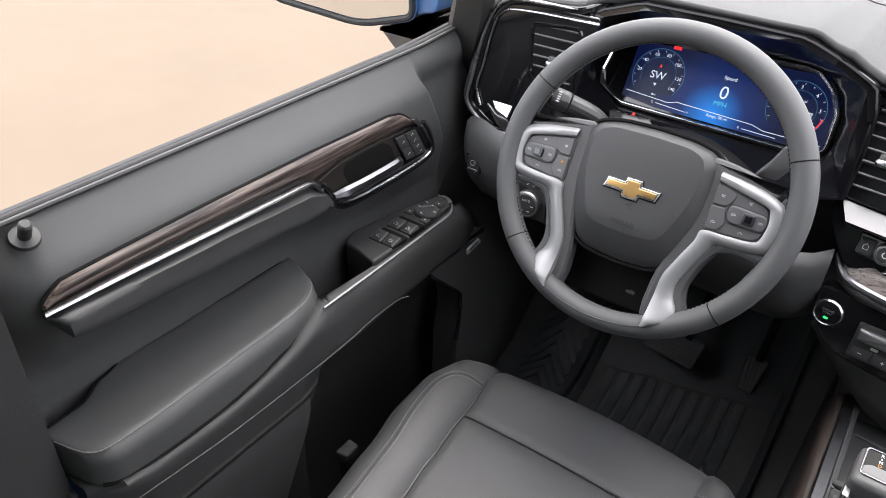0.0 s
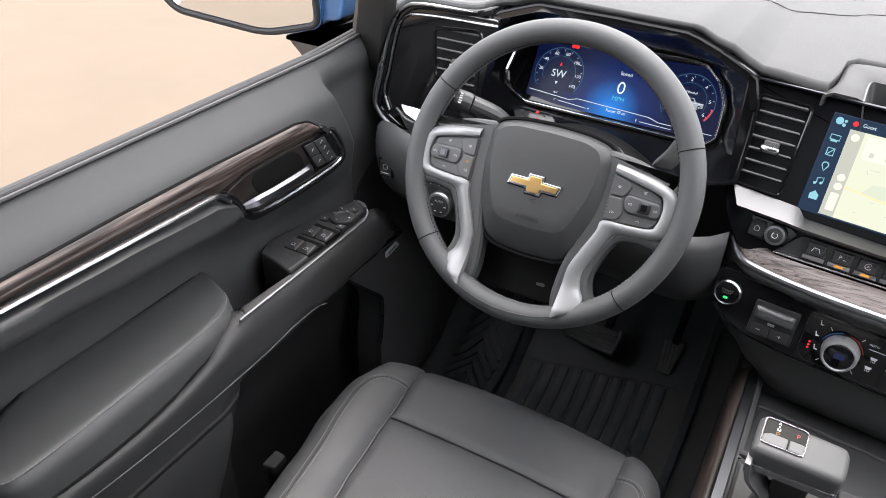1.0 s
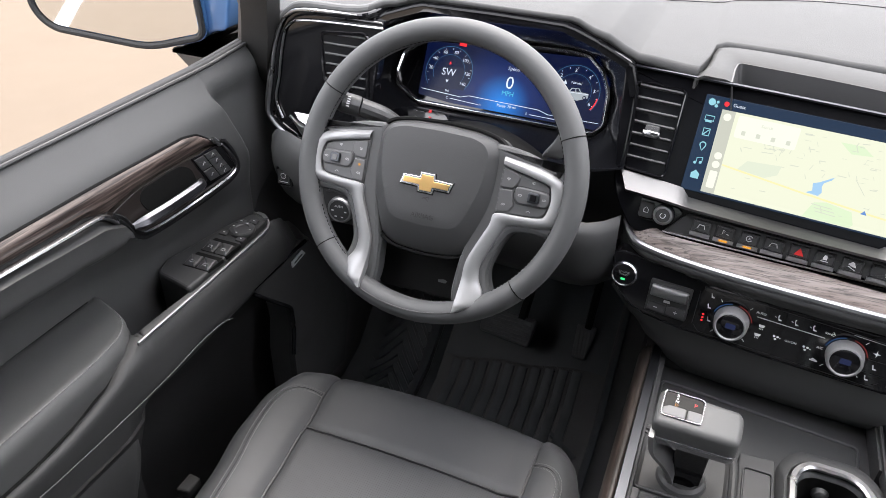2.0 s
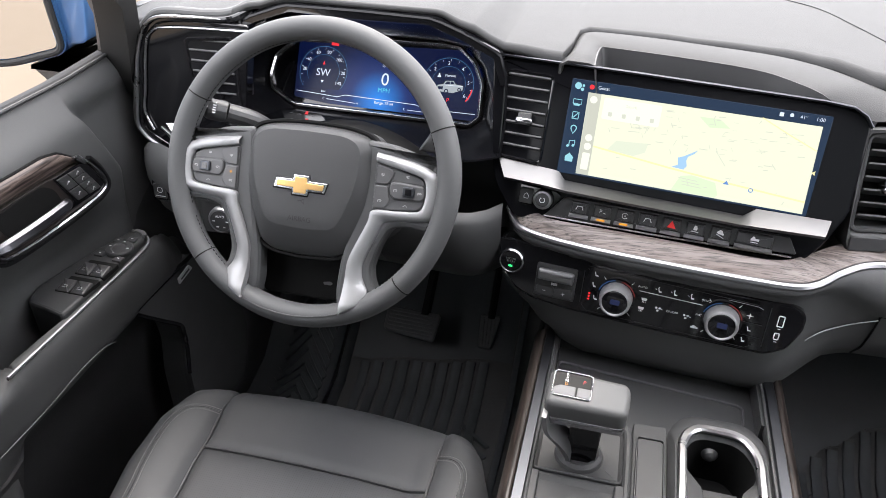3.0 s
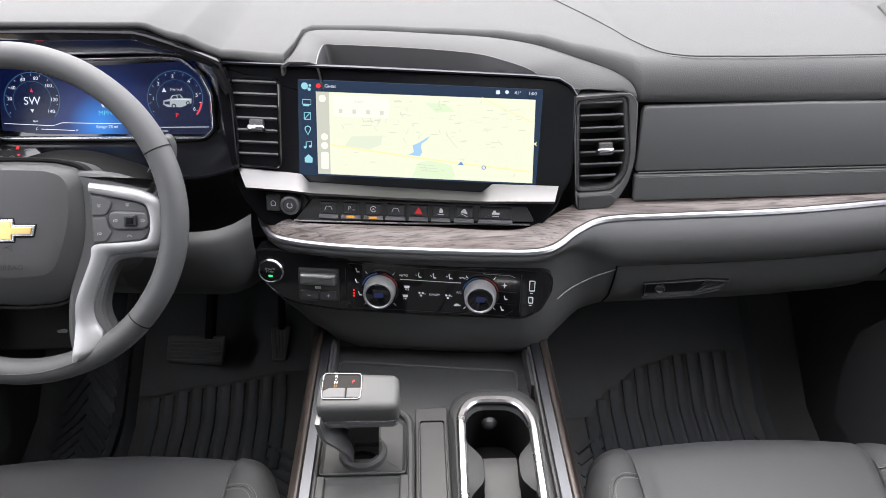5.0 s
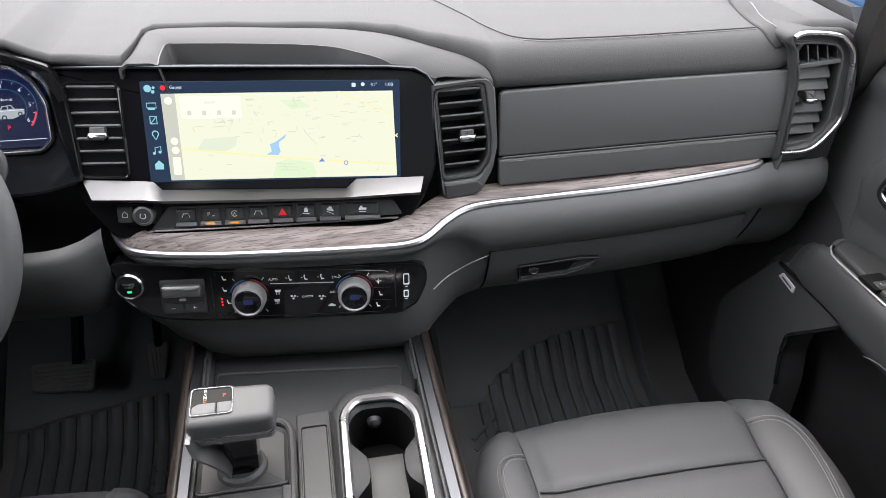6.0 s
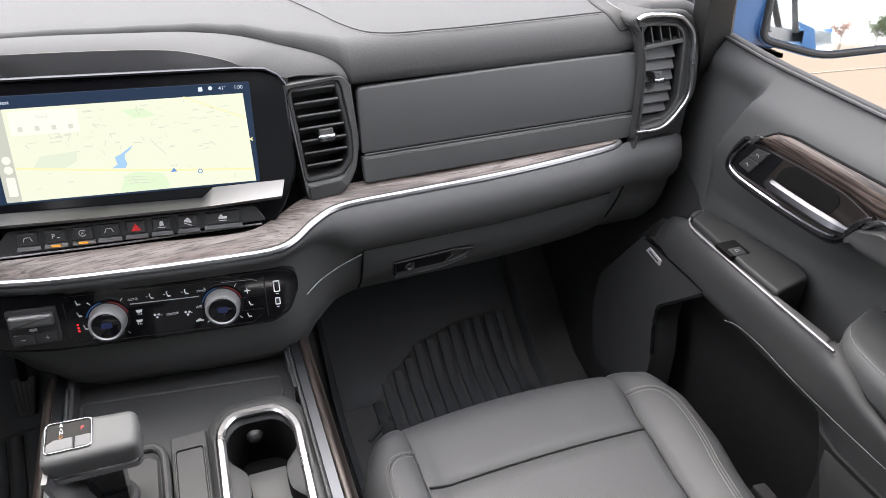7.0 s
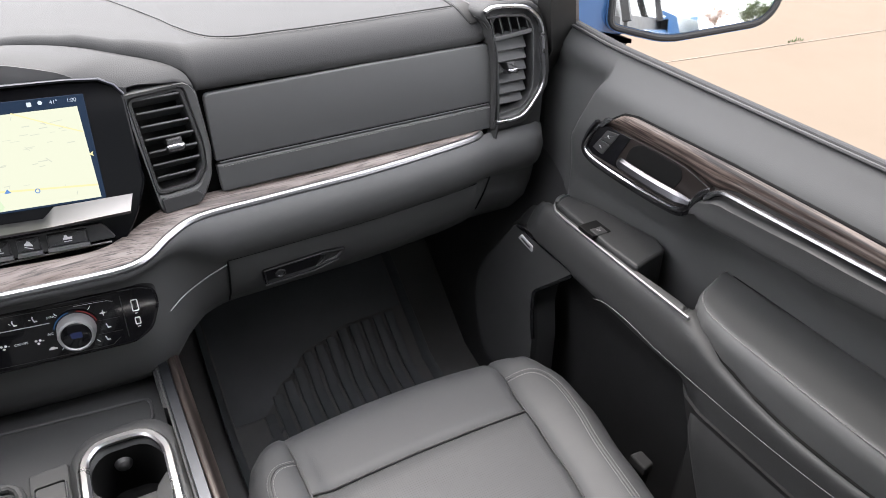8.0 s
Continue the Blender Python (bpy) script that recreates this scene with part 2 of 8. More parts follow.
def rounded(pts, r, seg=5):
    """A polygon with rounded corners; r: one radius or one a corner."""
    out, k = [], len(pts)
    for i in range(k):
        p = Vector(pts[i]).to_2d()
        a, b = Vector(pts[i - 1]).to_2d() - p, Vector(pts[(i + 1) % k]).to_2d() - p
        rad = r[i] if isinstance(r, (list, tuple)) else r
        cut = min(rad, a.length * 0.48, b.length * 0.48)
        s, e = p + a.normalized() * cut, p + b.normalized() * cut
        for j in range(seg + 1):
            t = j / seg
            out.append((1 - t) ** 2 * s + 2 * t * (1 - t) * p + t * t * e)
    return out


def inset(poly, d):
    """Offset of a closed outline inwards by d."""
    area = sum(a.x * b.y - b.x * a.y for a, b in zip(poly, poly[1:] + poly[:1]))
    sgn = 1 if area > 0 else -1
    out, k = [], len(poly)
    for i in range(k):
        a, p, b = poly[i - 1], poly[i], poly[(i + 1) % k]
        e1, e2 = (p - a), (b - p)
        if e1.length < 1e-9 or e2.length < 1e-9:
            e1 = e2 = b - a
        n1, n2 = Vector((-e1.y, e1.x)).normalized(), Vector((-e2.y, e2.x)).normalized()
        m = (n1 + n2)
        m = m / max(m.length_squared / 2, 0.3) if m.length > 1e-6 else n1
        out.append(p + m * d * sgn)
    return out


def rings(loops, cap_first=True, cap_last=True):
    """Closed loops of equal length joined in order, with ends capped."""
    bm = grid(loops, close_v=True)
    bm.verts.ensure_lookup_table()
    k = len(loops[0])
    if cap_first:
        bm.faces.new(bm.verts[:k][::-1])
    if cap_last:
        bm.faces.new(bm.verts[-k:])
    bmesh.ops.recalc_face_normals(bm, faces=bm.faces)
    return bm


def plate(f, outline, back, front, bevel=0.001, dish=0.0):
    """A plate with an outline in frame f, from height back to front along f's z, with a rounded front edge; dish sinks or raises its middle."""
    o = [Vector(q).to_2d() for q in outline]
    ins, ins2 = inset(o, bevel * 0.35), inset(o, bevel)
    at = lambda poly, h: [f @ Vector((q.x, q.y, h)) for q in poly]
    loops = [at(o, back), at(o, front - bevel), at(ins, front - bevel * 0.3), at(ins2, front)]
    if dish:
        loops.append(at(inset(o, bevel * 3), front + dish))
    return rings(loops)


def bezel(f, outline, width, back, front, bevel=0.001):
    """A closed frame: a band of that width inside the outline."""
    o = [Vector(q).to_2d() for q in outline]
    at = lambda d, h: [f @ Vector((q.x, q.y, h)) for q in inset(o, d)]
    loops = [at(0, back), at(0, front - bevel), at(bevel, front), at(width - bevel, front), at(width, front - bevel), at(width, back)]
    bm = grid(loops, close_u=True, close_v=True)
    bmesh.ops.recalc_face_normals(bm, faces=bm.faces)
    return bm


def rect(x0, y0, x1, y1, r=0.003, seg=4):
    return rounded([(x0, y0), (x1, y0), (x1, y1), (x0, y1)], r, seg)


def box(f, x0, y0, z0, x1, y1, z1, bevel=0.002):
    return plate(f, rect(x0, y0, x1, y1, bevel * 1.5, 2), z0, z1, bevel)


def lathe(f, profile, n=32):
    """profile: radius and height along f's z."""
    loops = [[f @ Vector((r * math.cos(2 * math.pi * i / n), r * math.sin(2 * math.pi * i / n), h)) for i in range(n)] for r, h in profile]
    return rings(loops)


def sweep(path, prof, closed=False, up=(0, 0, 1), size=None, caps=True):
    """Carries a closed profile (side, up) along a path; size: a factor at each point."""
    p = [Vector(q) for q in path]
    k, loops = len(p), []
    for i in range(k):
        if closed:
            t = p[(i + 1) % k] - p[i - 1]
        else:
            t = p[min(i + 1, k - 1)] - p[max(i - 1, 0)]
        t.normalize()
        u = up[i] if isinstance(up, list) else Vector(up)
        side = t.cross(u).normalized()
        nu = side.cross(t)
        s = size[i] if size else 1.0
        loops.append([p[i] + (side * a + nu * b) * s for a, b in prof])
    if closed:
        bm = grid(loops, close_u=True, close_v=True)
        bmesh.ops.recalc_face_normals(bm, faces=bm.faces)
        return bm
    return rings(loops, caps, caps)


def circle(r, n=10, ry=None):
    return [(r * math.cos(2 * math.pi * i / n), (ry or r) * math.sin(2 * math.pi * i / n)) for i in range(n)]


def tube(path, r, n=8, closed=False, up=(0.1, 0.2, 1)):
    return sweep(path, circle(r, n), closed, up)


def pieces(*bms):
    """Several pieces of one kind: part() makes each an object of its own."""
    return list(bms)


def joined(*bms):
    out = bmesh.new()
    for b in bms:
        me = bpy.data.meshes.new("join")
        b.to_mesh(me)
        b.free()
        out.from_mesh(me)
        bpy.data.meshes.remove(me)
    return out


def stitch(path, step=0.0042, length=0.0028, r=0.00055):
    """A run of thread stitches lying on a path."""
    p = [Vector(q) for q in path]
    total = sum((b - a).length for a, b in zip(p, p[1:]))
    n = max(int(total / step), 2)
    q = resample(p, n + 1)
    verts, faces = [], []
    for a, b in zip(q, q[1:]):
        t = (b - a).normalized()
        s = t.cross(Vector((0.3, 0.2, 1))).normalized() * r
        w = t.cross(s).normalized() * r
        m = (a + b) / 2
        k = len(verts)
        for e in (-length / 2, length / 2):
            verts += [m + t * e + s, m + t * e * 1.1 + w, m + t * e - s, m + t * e * 1.1 - w]
        faces += [(k + i, k + (i + 1) % 4, k + 4 + (i + 1) % 4, k + 4 + i) for i in range(4)] + [(k, k + 3, k + 2, k + 1), (k + 4, k + 5, k + 6, k + 7)]
    me = bpy.data.meshes.new("stitch")
    me.from_pydata(verts, [], faces)
    bm = bmesh.new()
    bm.from_mesh(me)
    bpy.data.meshes.remove(me)
    return bm


def lettering(f, words, size, x=0.0, y=0.0, h=0.0004, align="CENTER"):
    """Flat letters of the built-in font, as a bmesh in frame f."""
    c = bpy.data.curves.new("letters", "FONT")
    c.body, c.size, c.align_x, c.align_y, c.extrude = words, size, align, "CENTER", 0.0001
    o = bpy.data.objects.new("letters", c)
    me = bpy.data.meshes.new_from_object(o)
    bm = bmesh.new()
    bm.from_mesh(me)
    bpy.data.objects.remove(o)
    bpy.data.curves.remove(c)
    bpy.data.meshes.remove(me)
    bmesh.ops.transform(bm, matrix=f @ Matrix.Translation((x, y, h)), verts=bm.verts)
    return bm


def flat_shape(f, outline, h=0.0003):
    bm = bmesh.new()
    bm.faces.new([bm.verts.new(f @ Vector((q[0], q[1], h))) for q in outline])
    bmesh.ops.recalc_face_normals(bm, faces=bm.faces)
    return bm


def stroke(f, pts, w, h=0.0003):
    """A flat line of that width."""
    p = [Vector(q).to_2d() for q in pts]
    a, b = [], []
    for i in range(len(p)):
        t = (p[min(i + 1, len(p) - 1)] - p[max(i - 1, 0)]).normalized()
        s = Vector((-t.y, t.x)) * w / 2
        a.append(f @ Vector((*(p[i] + s), h)))
        b.append(f @ Vector((*(p[i] - s), h)))
    return grid([b, a])


def lerp_table(x, table):
    """Smooth interpolation in rows of (key, value, ...)."""
    if x <= table[0][0]:
        return table[0][1:]
    for a, b in zip(table, table[1:]):
        if x <= b[0]:
            w = (x - a[0]) / (b[0] - a[0])
            w = w * w * (3 - 2 * w)
            return tuple(p + (q - p) * w for p, q in zip(a[1:], b[1:]))
    return table[-1][1:]

# ---- structure: ground, floor, roof, walls ----
GROUND = -0.60


def structure(name, bm, material, label, category, **k):
    return tagged(part(name, bm, material, **k), label, category, "", "structure")


structure("ground", grid([[(x, y, GROUND) for y in (-900, -40, -10, 0, 10, 40, 900)] for x in (-900, -40, -10, 0, 10, 40, 900)]), CONCRETE,
          "sunlit tan concrete parking lot around the truck", "ground")
DIRT = mat("joint_filler", (0.122, 0.098, 0.076), 0.9, spread=0.6, scale=30)
LINE = mat("worn_white_paint", (0.36, 0.35, 0.33), 0.8, spread=0.12, scale=7)

toe = [(-1.3, 0.15), (0.3, 0.15), (1.06, 0.15), (1.14, 0.17), (1.48, 0.42), (1.52, 0.62)]
structure("floor", thicken(grid([[(x, y, z) for y, z in toe] for x in (-0.86, -0.5, 0, 0.5, 0.86)]), 0.02), CARPET,
          "black carpeted cab floor with sloping toe board", "floor")
structure("wall_front", thicken(grid([[(x, 1.56, z) for z in (0.5, 0.97)] for x in (-0.9, 0, 0.9)]), 0.02), DARK, "dark bulkhead behind the dashboard", "wall")
structure("wall_rear", thicken(grid([[(x, -1.3, z) for z in (0.06, 0.95)] for x in (-0.9, 0, 0.9)]), 0.03), SOFT, "dark trim panel closing the cab behind the seats", "wall")
roof_rows = [[(x, y, 1.47 - 0.05 * (x / 0.72) ** 2 - 0.03 * max(0, y - 0.2)) for x in (-0.72, -0.55, -0.3, 0, 0.3, 0.55, 0.72)] for y in (-1.3, -0.8, -0.3, 0.1, 0.35, 0.46)]
structure("ceiling", thicken(grid(roof_rows), 0.03), HEADLINER, "light grey fabric headliner of the cab roof", "ceiling")


def pillar(name, path, prof, material, label):
    return structure(name, sweep(spline(path, 12), prof, up=(0, 1, 0.2)), material, label, "pillar")


for s, tag in ((-1, "left"), (1, "right")):
    fl = [(a * s, b) for a, b in ((-0.024, -0.016), (0.022, -0.018), (0.026, 0.010), (0.010, 0.020), (-0.022, 0.018))]
    pillar(f"pillar_front_{tag}", [(s * 0.846, 1.0, 0.87), (s * 0.833, 0.957, 0.93), (s * 0.802, 0.930, 1.01), (s * 0.775, 0.87, 1.09), (s * 0.70, 0.50, 1.42)], fl, PILLAR,
           "dark grained plastic windshield pillar trim")
    structure(f"pillar_outer_{tag}", sweep([(s * 0.868, 0.985, 0.91), (s * 0.856, 0.955, 0.95), (s * 0.832, 0.935, 1.01), (s * 0.805, 0.88, 1.09), (s * 0.735, 0.52, 1.40)],
              [(-0.010, -0.004), (0.010, -0.004), (0.010, 0.000), (0.004, 0.001), (0.003, 0.005), (-0.003, 0.005), (-0.004, 0.001), (-0.010, 0.0)], up=(0, 1, 0.2)), GREYPAINT, "grey outer window frame strip", "pillar")
    b0 = [[(s * (0.86 - 0.15 * max(0, (z - 0.95) / 0.45)), y, z) for y in (-0.10, 0.05, 0.192)] for z in (0.08, 0.5, 0.95, 1.2, 1.42)]
    structure(f"pillar_middle_{tag}", thicken(grid(b0), 0.05), PLASTIC, "dark plastic pillar trim between front and rear doors", "pillar")
    structure(f"wall_{tag}", thicken(grid([[(s * 0.87, y, z) for y in (-1.3, -0.7, -0.10)] for z in (0.06, 0.5, 0.95)]), 0.04), SOFT,
              "dark rear door trim closing the cab's side", "wall")
    structure(f"roof_rail_{tag}", sweep([(s * 0.74, -1.3, 1.41), (s * 0.74, 0.2, 1.41), (s * 0.725, 0.50, 1.405)], circle(0.028, 8), up=(0, 0, 1)), HEADLINER,
              "grey roof rail trim above the side windows", "trim")
    structure(f"kick_panel_{tag}", thicken(grid([[(s * x, y, min(z, 0.80 + 1.1 * max(0, y - 0.90))) for y in (0.90, 0.98, 1.07, 1.3, 1.58)] for x, z in ((0.80, 0.06), (0.815, 0.35), (0.85, 0.60), (0.875, 0.79), (0.885, 0.985))]), 0.02), DARK,
              "dark trim closing the footwell's side", "wall")


for s, tag in ((-1, "left"), (1, "right")):
    structure(f"window_{tag}", thicken(grid([[(s * (0.853 - 0.12 * v), y, 0.95 + 0.46 * v) for y in (-1.28, -0.7, -0.11)] for v in (0, 0.5, 1)]), 0.004), TINTED, "lightly tinted rear door window", "window")
structure("window_rear", thicken(grid([[(x, -1.285, z) for z in (0.95, 1.2, 1.41)] for x in (-0.72, 0, 0.72)]), 0.004), TINTED, "lightly tinted rear cab window", "window")


# ---- outside, seen past the mirrors ----
body = thing("truck_body", (0, -1.8, 0.0), "blue painted pickup body behind the front doors", "pickup truck")
for s in (-1, 1):
    part("rear_door", thicken(grid([[(s * x, y, z) for y in (-1.05, -0.5, 0.04)] for x, z in ((0.905, 0.905), (0.955, 0.865), (0.97, 0.65), (0.965, 0.35), (0.93, 0.02))]), 0.004), BLUE, body, "blue rear door skin")
    part("bed_side", thicken(grid([[(s * x, y, z) for y in (-3.2, -2.2, -1.08)] for x, z in ((0.88, 0.99), (0.95, 0.96), (0.985, 0.80), (0.99, 0.5), (0.95, 0.05))]), 0.02), BLUE, body, "blue bed side")
    part("rear_window_frame", sweep([(s * 0.885, 0.02, 0.93), (s * 0.79, 0.0, 1.41), (s * 0.79, -0.9, 1.40), (s * 0.84, -1.06, 1.18), (s * 0.885, -1.06, 0.94)], [(-0.02, -0.012), (0.02, -0.012), (0.02, 0.012), (-0.02, 0.012)], up=(s, 0, 0.3)), SEAL, body)
part("tailgate", thicken(grid([[(x, -3.2, z) for z in (0.1, 0.99)] for x in (-0.95, 0, 0.95)]), 0.03), BLUE, body)
part("roof_panel", thicken(grid([[(x, y, z + 0.05) for x, y, z in r] for r in roof_rows]), 0.01), BLUE, body)
part("rear_wheel", pieces(*[lathe(plane_at((s * 0.86, -2.25, -0.20), (0, 1, 0), (0, 0, 1)), [(0.20, -0.12), (0.39, -0.11), (0.40, 0.0), (0.39, 0.11), (0.20, 0.12)], 32) for s in (-1, 1)]), SEAL, body)

BARK = mat("grey_bark", (0.09, 0.075, 0.06), 0.9, grain=0.8, grain_scale=60, spread=0.3)
LEAF_GREEN = mat("dull_green_leaves", (0.055, 0.075, 0.03), 0.8, spread=0.5, scale=3)
LEAF_RUST = mat("rust_leaves", (0.20, 0.10, 0.06), 0.8, spread=0.4, scale=3)


def tree(x, y, h, leaf, label, seed, density=900):
    rng = random.Random(seed)
    t = thing("tree", (x, y, GROUND), label, "tree", "trees behind the parking lot")
    o = Vector((x, y, GROUND))
    limbs = [tube([o, o + Vector((0.05, 0, h * 0.2)), o + Vector((0.1, 0.05, h * 0.45))], h * 0.022, 8)]
    tips = []
    for i in range(14):
        a, up_ = rng.uniform(0, 6.28), rng.uniform(0.25, 0.5) * h
        b = o + Vector((0.05, 0, up_))
        e = b + Vector((math.cos(a) * h * rng.uniform(0.18, 0.34), math.sin(a) * h * rng.uniform(0.18, 0.34), h * rng.uniform(0.1, 0.45)))
        tips.append((b, e))
        limbs.append(tube([b, b.lerp(e, 0.5) + Vector((0, 0, 0.04 * h)), e], h * 0.008, 5))
    part("trunk", joined(*limbs), BARK, t)
    verts, faces = [], []
    for i in range(density):
        b, e = rng.choice(tips)
        c = b.lerp(e, rng.uniform(0.35, 1.15)) + Vector((rng.gauss(0, 0.06), rng.gauss(0, 0.06), rng.gauss(0, 0.06))) * h
        r = h * rng.uniform(0.012, 0.028)
        d1 = Vector((rng.gauss(0, 1), rng.gauss(0, 1), rng.gauss(0, 1))).normalized() * r
        d2 = d1.orthogonal().normalized() * r * rng.uniform(0.4, 0.9)
        k = len(verts)
        verts += [c - d1, c + d2, c + d1, c - d2]
        faces.append((k, k + 1, k + 2, k + 3))
    me = bpy.data.meshes.new("crown")
    me.from_pydata(verts, [], faces)
    bm = bmesh.new()
    bm.from_mesh(me)
    bpy.data.meshes.remove(me)
    part("crown", bm, leaf, t, flat=True)["kind"] = "stuff"


tree(-2.2, -150, 7.5, LEAF_RUST, "bare autumn tree with thin rust-brown leaves", 1, 900)
tree(3.4, -155, 7.0, LEAF_GREEN, "green evergreen tree beyond the parking lot", 2, 2600)
tree(6.4, -158, 7.8, LEAF_GREEN, "green leafy tree beyond the parking lot", 3, 2600)
tree(9.6, -160, 8.5, LEAF_GREEN, "green leafy tree beyond the parking lot", 4, 2600)
tree(13.0, -156, 7.4, LEAF_GREEN, "green leafy tree beyond the parking lot", 7, 2600)
tree(22.0, -150, 6.5, LEAF_RUST, "autumn tree with rust-brown leaves", 5, 1400)

structure("stall_line", box(plane_at((0, 0, GROUND), (1, 0, 0), (0, 1, 0)), -2.55, -12.0, 0.0, -2.43, -1.2, 0.004, 0.001), LINE, "worn white parking stall line", "road marking")
joint_frame = plane_at((4.04, 4.018, GROUND), (1, -0.104, 0), (0.104, 1, 0))
joint_rng = random.Random(12)
for k in range(14):
    a = -1.6 + 0.62 * k
    structure("ground_joint", flat_shape(joint_frame, [(a, joint_rng.uniform(-0.009, -0.005)), (a + 0.62, joint_rng.uniform(-0.009, -0.005)), (a + 0.62, joint_rng.uniform(0.003, 0.009)), (a, joint_rng.uniform(0.003, 0.009))], 0.004), DIRT, "filled joint between concrete slabs", "pavement joint")

weed = thing("weed", (5.48, 3.91, GROUND), "dry green weed growing from a pavement joint", "weed")
rng_weed = random.Random(5)
blades = []
for k in range(16):
    a, h = rng_weed.uniform(0, 6.28), rng_weed.uniform(0.012, 0.032)
    b = Vector((5.48 + rng_weed.uniform(-0.05, 0.10), 3.905 + rng_weed.uniform(-0.012, 0.012), GROUND))
    e_ = b + Vector((math.cos(a) * h * 0.8, math.sin(a) * h * 0.8, h))
    blades.append(sweep([b, b.lerp(e_, 0.5) + Vector((0, 0, 0.01)), e_], [(-0.004, 0), (0, 0.0015), (0.004, 0), (0, -0.0015)], size=[1, 0.8, 0.2]))
part("leaf", pieces(*blades), LEAF_GREEN, weed)

# ---- dashboard ----
F_SCREEN = plane_at((-0.15, 0.944, 0.849), (0.997, -0.078, -0.027), (0.048, 0.275, 0.96))
F_CLIMATE = plane_at((-0.218, 0.907, 0.717), (0.385, -0.035, -0.005), (0, 0.015, 0.083))
F_CLUSTER = plane_at((-0.60, 1.03, 0.872), (1, 0, 0), (0, 0.5, 0.866))
F_REAR = plane_at((0, 0.955, 0), (1, 0, 0), (0, 0, 1))

dash = thing("dashboard", (0, 1.2, 0.55), "dark grey soft-touch dashboard with stitched leather, wood and chrome trim", "dashboard")

# rear edge of the top pad: x, y, z of the edge, height of the crown behind it
PAD_EDGE = [(-0.86, 0.975, 0.965, 0.985), (-0.80, 0.960, 0.990, 1.000), (-0.72, 0.958, 1.006, 1.017), (-0.655, 0.962, 1.012, 1.023), (-0.61, 0.965, 1.030, 1.036),
            (-0.56, 0.965, 1.043, 1.048), (-0.35, 0.965, 1.041, 1.046), (-0.305, 0.968, 1.022, 1.030), (-0.262, 0.985, 0.995, 1.004), (-0.184, 0.985, 0.984, 0.997),
            (-0.1755, 1.03, 0.986, 0.998), (-0.172, 1.082, 0.989, 0.999), (-0.160, 1.0995, 0.990, 1.000), (-0.08, 1.0955, 0.990, 1.000), (0.01, 1.0815, 0.990, 1.000), (0.097, 1.0715, 0.987, 0.999), (0.155, 1.0535, 0.982, 0.997), (0.208, 1.0155, 0.975, 0.994),
            (0.246, 0.9925, 0.967, 0.992), (0.268, 0.9735, 0.957, 0.990), (0.277, 0.960, 0.940, 0.988), (0.5, 0.962, 0.938, 0.986), (0.675, 0.962, 0.939, 0.986), (0.700, 0.960, 0.943, 0.992), (0.722, 0.953, 0.985, 1.005), (0.78, 0.953, 0.982, 1.002), (0.82, 0.96, 0.955, 0.985), (0.86, 0.965, 0.94, 0.965)]


def pad_row(x):
    y, z, top = lerp_table(x, PAD_EDGE)
    roll = max(top - z, 0.004)
    out = [(x, y + 0.004, z - 0.004), (x, y, z)]
    for i in range(1, 8):
        a = math.pi / 2 * i / 7
        out.append((x, y + roll * 0.75 * (1 - math.cos(a)), z + roll * math.sin(a)))
    y1 = out[-1][1]
    for w in (0.06, 0.14, 0.25, 0.4, 0.6, 0.8, 1.0):
        yy = y1 + (1.60 - y1) * w
        out.append((x, yy, top + (0.985 - top) * w ** 1.2 + 0.006 * math.sin(math.pi * w)))
    return out


xs = sorted({round(-0.86 + 0.02 * i, 3) for i in range(87)} | {p[0] for p in PAD_EDGE})
part("top_pad", thicken(grid([pad_row(x) for x in xs], flip=True), 0.006), PAD, dash, "grey soft-touch vinyl dash top", sharp=60)


def pad_height(x, y):
    r = pad_row(x)
    for a, b in zip(r[1:], r[2:]):
        if a[1] <= y <= b[1]:
            return a[2] + (b[2] - a[2]) * (y - a[1]) / max(b[1] - a[1], 1e-6)
    return r[-1][2]


seam = spline([(0.06, 1.42, 0), (0.12, 1.36, 0), (0.178, 1.300, 0), (0.214, 1.220, 0), (0.266, 1.100, 0), (0.302, 1.020, 0), (0.337, 0.996, 0), (0.40, 0.994, 0), (0.50, 0.995, 0), (0.665, 0.998, 0)], 70)
seam = [Vector((p.x, p.y, pad_height(p.x, p.y) + 0.0006)) for p in seam]
part("seam_piping", tube(seam, 0.0009, 6), PAD, dash)
part("seam_thread", stitch([p + Vector((-0.002, -0.006, -0.0006)) for p in seam]), SOFT, dash)
left_seam = spline([(-0.60, 1.16, 0), (-0.40, 1.20, 0), (-0.2, 1.32, 0), (-0.05, 1.40, 0), (0.06, 1.42, 0)], 40)
left_seam = [Vector((p.x, p.y, pad_height(p.x, p.y) + 0.0006)) for p in left_seam]
part("seam_piping", tube(left_seam, 0.0008, 6), PAD, dash)

